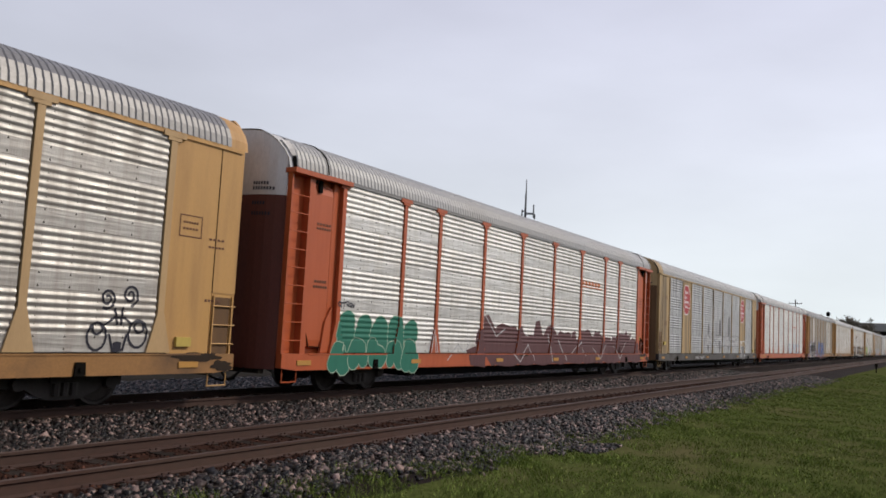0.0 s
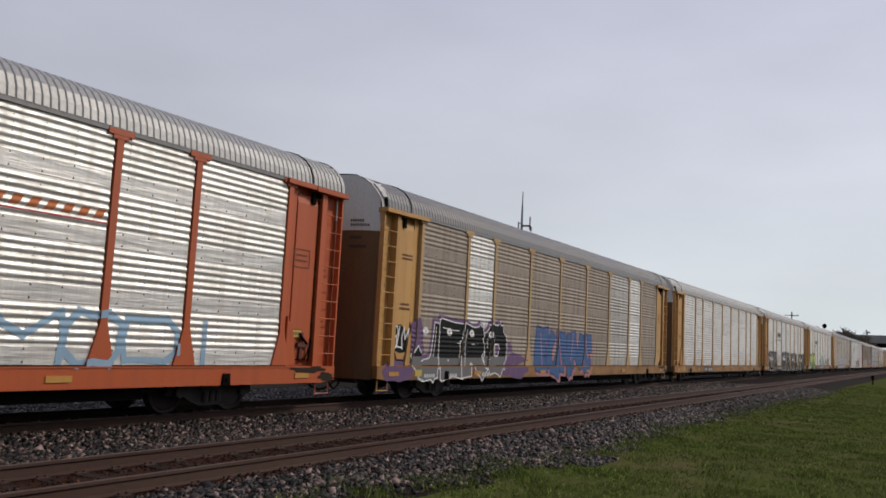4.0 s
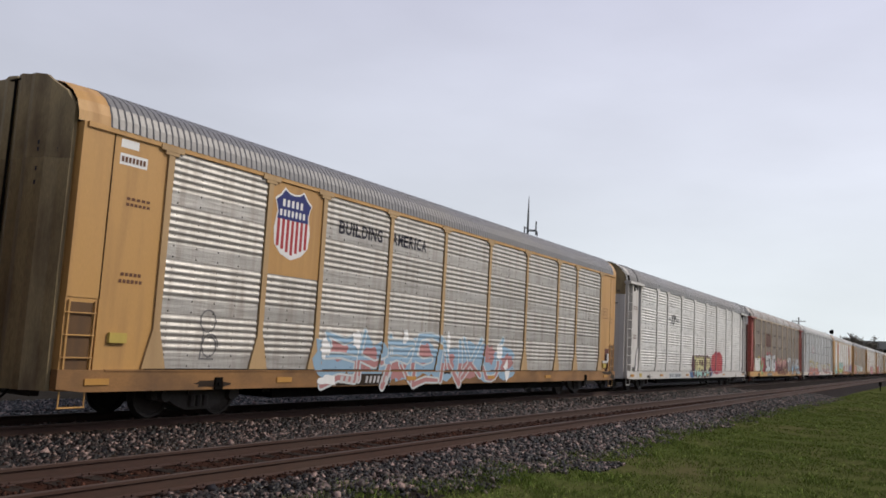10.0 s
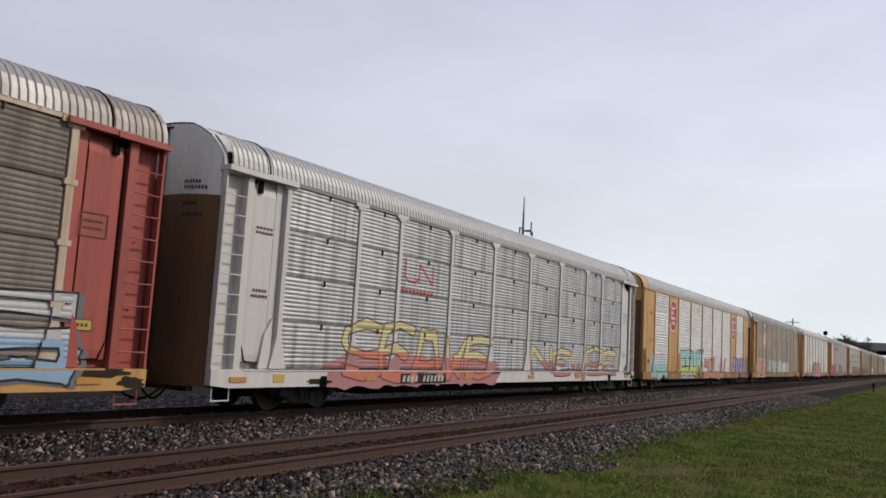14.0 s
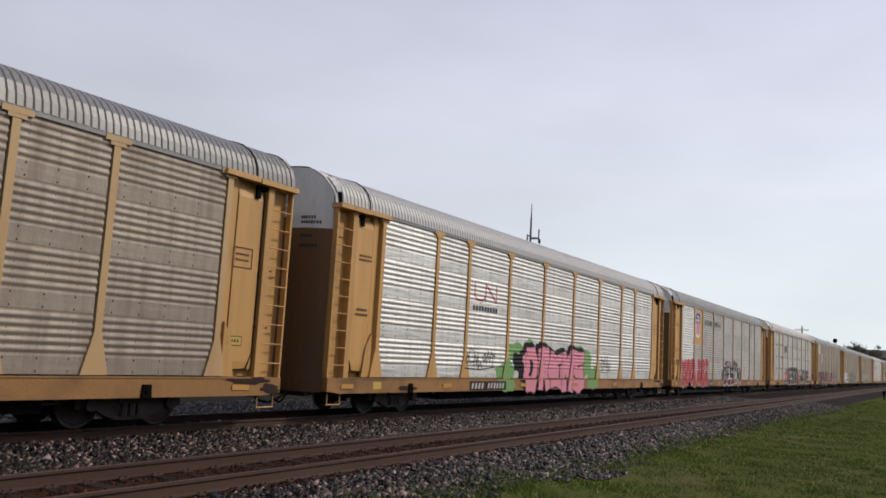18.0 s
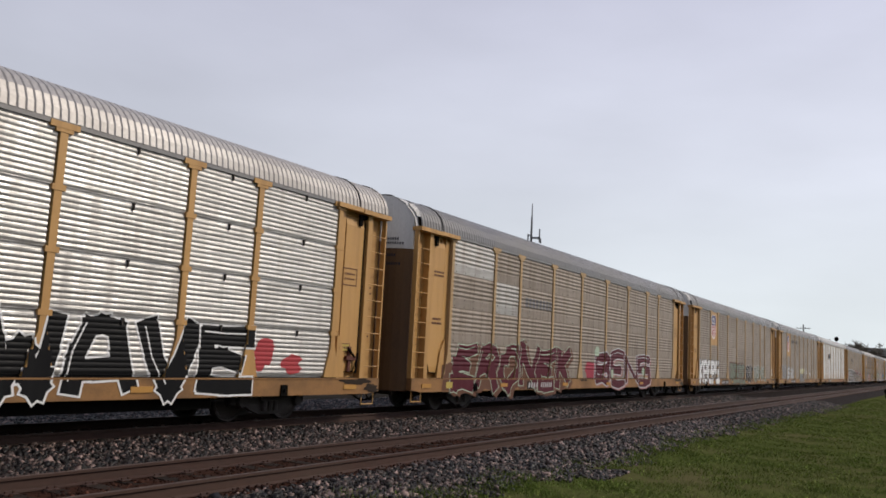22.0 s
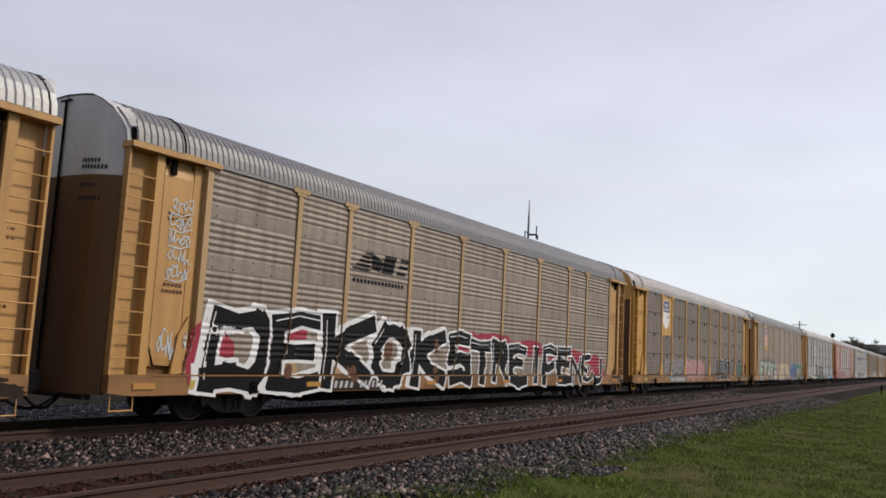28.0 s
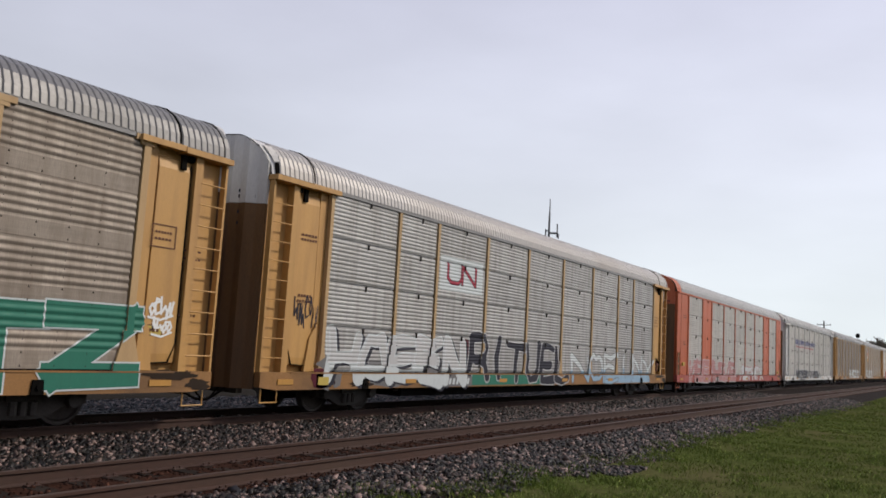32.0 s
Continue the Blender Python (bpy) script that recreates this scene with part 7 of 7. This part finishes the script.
         marks=[CREST, ("white bubble lettering graffiti with black outline", L("KeePS", 2.0, 7.05, 0.62, 2.2, "white", "white", 0.44, 0.15, seed=5, base=0.2, wobble=0.04) + L("KeePS", 2.05, 7.05, 0.62, 2.2, "ink", "ink", 0.50, 0.09, seed=5, base=3.0, wobble=0.04) + L("KeePS", 1.96, 6.92, 0.62, 2.2, "white", "ink", 0.44, 0.05, seed=5, base=6.0, wobble=0.04), True),
                ("grey-green lettering graffiti", L("RESTE", 10.2, 14.7, 0.62, 1.95, "sage", "ink", 0.5, 0.035, None, 0.4, ("brown", -0.1, 0.08), seed=6, round_ends=False, wobble=0.08), True),
                ("black lettering graffiti", L("BOUT", 15.05, 17.75, 0.70, 1.95, "black", "silver", 0.5, 0.03, seed=7, wobble=0.06), True), ("pale lettering graffiti", L("ZANZL", 18.1, 23.0, 0.88, 1.92, "sage", "silver", 0.5, 0.035, seed=8, wobble=0.08, slant=0.15), True), ("white scribbled tag on the end bay", paint_tag(25.15, 25.6, 1.1, 1.75, "white", 4, 4, 0.05))]),
    spec("tan auto carrier with dull grey sides, shield crest and silver graffiti", sheet="galvanised_dull", roof="roof_grey", bays={1: "crest"},
         marks=[CREST, SLOGAN, ("silver-lined lettering graffiti", L("MULAN", 1.95, 4.5, 0.98, 2.25, "smoke", "silver", 0.55, 0.035, seed=7, wobble=0.06), True), ("silver lettering graffiti", L("ZEREK", 4.6, 8.5, 0.96, 2.0, "silver", "smoke", 0.46, 0.03, seed=8, wobble=0.07), True),
                ("cream bubble lettering graffiti", L("CUNS", 12.05, 15.5, 0.62, 2.05, "sand", "pale", 0.55, 0.035, "smoke", 0.7, seed=9, wobble=0.06), True), ("small white scribbled graffiti", paint_tag(16.2, 17.0, 1.5, 1.8, "white", 4, 4, 0.035) + paint_tag(18.9, 19.6, 1.4, 1.7, "white", 5, 3, 0.03), True),
                ("black scribbled tag on the corner bay", paint_tag(0.95, 1.5, 1.75, 2.1, "ink", 3, 5, 0.035) + paint_tag(0.95, 1.5, 1.45, 1.7, "ink", 5, 5, 0.035), True)]),
    spec("tan auto carrier with bright silver sides and dark post feet", marks=[("black mark", B(6.5, 8.8, 3.45, 3.95, 4, "ink", "ink", 9)), ("rust-red stencil bars", bars(18.5, 19.6, 0.66, 0.9, 3, "crimson"))]),
    spec("tan auto carrier with dull sides covered in black and white lettering", sheet="galvanised_dull", roof="roof_grey", board=(5.9, 8.1),
         marks=[("huge black lettering graffiti with white outline", clouds([(2.3, 1.3, 0.6, 0.75), (2.9, 2.1, 0.7, 0.25), (4.5, 1.9, 0.7, 0.45), (12.6, 2.0, 0.9, 0.3), (14.5, 2.1, 1.2, 0.22), (17.0, 1.9, 1.4, 0.28), (20.5, 1.7, 1.6, 0.3), (23.6, 1.3, 1.2, 0.5)], "crimson", 2, 0, 0.15)
                 + L("DEKOK", 2.2, 11.4, 0.66, 2.4, "black", "white", 0.5, 0.075, None, 0.4, ("white", -0.12, 0.02), seed=14, round_ends=False, wobble=0.09, slant=0.08, base=3) + clouds([(4.6, 1.05, 0.12, 0.16), (7.0, 1.0, 0.18, 0.2), (8.5, 1.6, 0.18, 0.25), (10.9, 1.0, 0.14, 0.25), (10.9, 1.8, 0.1, 0.25)], "brown", 5, 8), True),
                ("black and white lettering graffiti", L("STREIFE", 11.6, 21.0, 0.64, 2.3, "black", "white", 0.5, 0.06, seed=16, round_ends=False, z1_end=2.0, wobble=0.08) + [(q, c, l, 40 + k[0] if k else 40) for q, c, l, *k in L("NEJ", 21.0, 24.4, 0.64, 1.75, "black", "white", 0.4, 0.05, seed=18, wobble=0.1)], True),
                ("faint running mark", horse_mark(6.5, 8.8, 3.2, 4.05)), ("pale scribbled tag on the end bay", [q for k in range(5) for q in paint_tag(1.0, 1.5, 2.75 + 0.31 * k, 3.03 + 0.31 * k, "pale", 5 + k, 3, 0.022)] + paint_tag(0.95, 1.55, 1.3, 1.8, "pale", 6, 5, 0.025)),
                ("white scribbled tag on the ribs", paint_tag(2.2, 2.9, 1.75, 1.95, "white", 6, 5, 0.03), True)]),
    spec("yellow ribbed-ended auto carrier with brown panelled sides and a white shield", end="recess", ribbed=True, brake=True, ribs="fine", posts="clips", paint="yellow_paint", post_paint="yellow_paint", sheet="galvanised_brown", roof="roof_cream", end_high="yellow_paint", sill="tan_sill",
         bays={1: "crest"}, board=(6.0, 9.0), board_ink=("smoke", "pale"), marks=[("blue and white shield crest", shield(5.45, 3.4, 5.0, 0.62, True), True), ("black and white lettering graffiti", L("NEMT", 16.8, 20.9, 0.62, 2.05, "black", "black", 0.75, 0.1, seed=7, base=1) + L("NEMT", 16.8, 20.9, 0.66, 2.02, "black", "white", 0.4, 0.04, seed=7, base=3.5), True),
                ("faint white lettering graffiti", L("KSAR", 5.45, 9.0, 0.80, 1.80, "smoke", "silver", 0.5, 0.025, seed=9, wobble=0.06), True), ("faint pink lettering graffiti", clouds([(10.0 + 0.8 * i, 1.3, 0.6, 0.5) for i in range(5)], "rose", 9) + L("HOKX", 9.6, 13.2, 0.76, 1.95, "rose", "pale", 0.5, 0.02, seed=10, wobble=0.06), True),
                ("teal lettering graffiti", L("NOTEN", 23.0, 25.0, 1.3, 1.75, "teal", "ink", 0.5, 0.02, seed=11) + L("ONTEN", 23.0, 25.0, 0.85, 1.3, "teal", "ink", 0.5, 0.02, seed=12, first=20), True),
                ("faded red patch of graffiti on the corner bay", clouds([(25.75, 1.9, 0.3, 0.5), (25.85, 1.35, 0.5, 0.25), (25.5, 1.1, 0.3, 0.2)], "coral", 4, 0, 0.08), True)]),
    spec("tan auto carrier, dull sides, shield crest, green and yellow graffiti", sheet="galvanised_dull", roof="roof_grey", bays={1: "crest"}, board=(6.7, 8.8),
         marks=[CREST, ("pale green lettering graffiti with grey shading", clouds([(3.2, 0.95, 0.5, 0.4), (4.6, 2.1, 0.7, 0.25), (6.5, 2.15, 0.9, 0.25), (8.3, 2.1, 0.9, 0.3), (9.8, 1.8, 0.6, 0.4)], "smoke", 6) + clouds([(3.4, 0.8, 0.4, 0.25), (10.4, 0.9, 0.6, 0.3)], "rose", 7, 0.5)
                        + L("ETATS", 3.0, 10.6, 0.62, 2.1, "mint", "ink", 0.52, 0.05, "silver", 0.35, ("smoke", 0.16, 0.1), seed=8, slant=0.1, wobble=0.08), True),
                ("yellow and violet lettering graffiti", clouds([(11.6 + 1.0 * i, 1.6, 0.9, 0.55) for i in range(7)], "rose", 3, 0, 0.2) + L("KSTRA", 11.5, 17.7, 0.62, 2.1, "sand", "violet", 0.5, 0.04, None, 0.4, ("lilac", 0.12, -0.1), seed=9, slant=0.12, wobble=0.1), True),
                ("blue and teal lettering graffiti", L("WE", 18.0, 21.9, 0.64, 2.15, "blue", "pale", 0.72, 0.03, seed=3, round_ends=False, wobble=0.03) + [(q, c, l, 10 + k[0] if k else "back") for q, c, l, *k in L("TZ", 21.9, 25.4, 0.64, 2.12, "teal", "pale", 0.66, 0.03, seed=4, round_ends=False, wobble=0.03)], True),
                ("white scribbled tag on the corner bay", paint_tag(25.1, 25.6, 1.95, 2.3, "white", 5, 3, 0.045) + paint_tag(25.2, 25.6, 1.65, 1.95, "white", 7, 3, 0.04))]),
    spec("tan auto carrier with panelled silver sides, ribbed ends and grey-teal graffiti", brake=True, ribs="fine", posts="thin", sheet="galvanised_grey", roof="roof_cream", ribbed=True, board=(6.0, 8.4), board_ink=("smoke", "pale"),
         marks=[("white panel with a red mark", rect(6.7, 9.1, 3.32, 4.3, "pale", 0) + L("UN", 7.1, 8.7, 3.5, 4.15, "crimson", "ink", 0.3, 0.02, seed=8, wobble=0.0), True),
                ("grey and white lettering graffiti", clouds([(2.2, 1.0, 0.5, 0.4), (4.5, 1.0, 0.9, 0.35), (6.9, 1.0, 0.9, 0.35)], "smoke", 3) + clouds([(2.0, 0.85, 0.4, 0.25), (8.3, 1.7, 0.3, 0.3)], "maroon", 4) + L("HASEN", 2.1, 8.3, 0.66, 2.0, "silver", "pale", 0.46, 0.04, "pale", 0.35, ("ink", 0.1, -0.06), seed=5, wobble=0.09), True),
                ("black lettering graffiti over teal", rect(8.4, 14.0, 0.64, 0.97, "teal", 0.5) + L("RITUEL", 8.5, 15.7, 0.68, 2.12, "ink", "silver", 0.4, 0.035, seed=6, wobble=0.1, slant=0.08), True),
                ("pale and teal lettering graffiti", rect(19.0, 24.6, 0.64, 0.97, "sky", 0.5) + L("NOEINY", 16.0, 25.4, 0.68, 1.85, "pale", "smoke", 0.34, 0.03, "sky", 0.4, seed=7, wobble=0.1), True), ("black scribbled tag on the corner bay", paint_tag(0.9, 1.55, 2.0, 2.6, "ink", 2, 5, 0.03))]),
    spec("orange flush-ended auto carrier with silver sides and faded graffiti", end="flush", paint="orange_paint", ribs="fine", posts="thin", sheet="galvanised_mid", end_high="orange_paint", bays={1: "plate", 7: "plate"}, sill="red_paint",
         marks=[("faded pink graffiti", B(2.0, 12.0, 0.65, 1.9, 8, "rose", "silver", 201)), ("faded white graffiti", B(13.0, 20.0, 0.7, 1.6, 6, "pale", "rose", 202))]),
    spec("dark-ended auto carrier with pale sides and blue lettering bars", paint="end_grey", end_low="end_brown", sheet="galvanised_mid", ribs="fine", posts="thin", marks=[("blue and red lettering bars", bars(4.6, 15.0, 3.6, 3.95, 12, "navy") + bars(5.0, 14.0, 3.35, 3.45, 10, "red")), ("small black graffiti", B(5, 18, 0.8, 1.5, 9, "ink", "silver", 211))]),
    spec("tan auto carrier with dull brown sides and white graffiti", sheet="galvanised_brown", roof="roof_grey", marks=[("white graffiti", B(12.0, 23.0, 0.8, 1.8, 8, "pale", "smoke", 221))]),
    spec("tan auto carrier with dull sides and a shield crest", sheet="galvanised_dull", roof="roof_grey", bays={1: "crest"}, marks=[CREST, ("pale graffiti", B(3.0, 12.0, 0.8, 1.9, 7, "silver", "smoke", 231))]),
    spec("tan auto carrier with silver ribbed sides and red graffiti", marks=[("red graffiti", B(4.0, 14.0, 0.7, 1.9, 7, "crimson", "pale", 241))]),
    spec("tan auto carrier with grey ribbed sides", sheet="galvanised_mid", roof="roof_grey"),
    spec("tan auto carrier with bright ribbed sides and blue graffiti", marks=[("blue graffiti", B(6.0, 15.0, 0.7, 1.9, 7, "blue", "pale", 251))]),
]
for s in SPECS:
    auto_carrier(s)


# ---- what moves: every car runs along the rails, and its wheels turn ----
def motions():
    for k, car in enumerate(CARS):
        y0 = START + PITCH * k + SLACK.get(k, 0)
        walk(car, [(t, pose(TRAIN_X, y0 - SPEED * t, 0)) for t in (0.0, 16.0, 32.0)])
    step = math.degrees(SPEED / FPS / 0.457)
    for dy, wheels in WHEELS.items():
        first = wheels[0]
        walk(first, [(i / FPS, pose(0, dy, 0.457, step * i)) for i in range(32 * FPS + 1)])
        for ob in wheels[1:]:
            ob.rotation_mode = "QUATERNION"
            ob.animation_data_create()
            ob.animation_data.action = first.animation_data.action
            ob.animation_data.action_slot = first.animation_data.action_slot


motions()
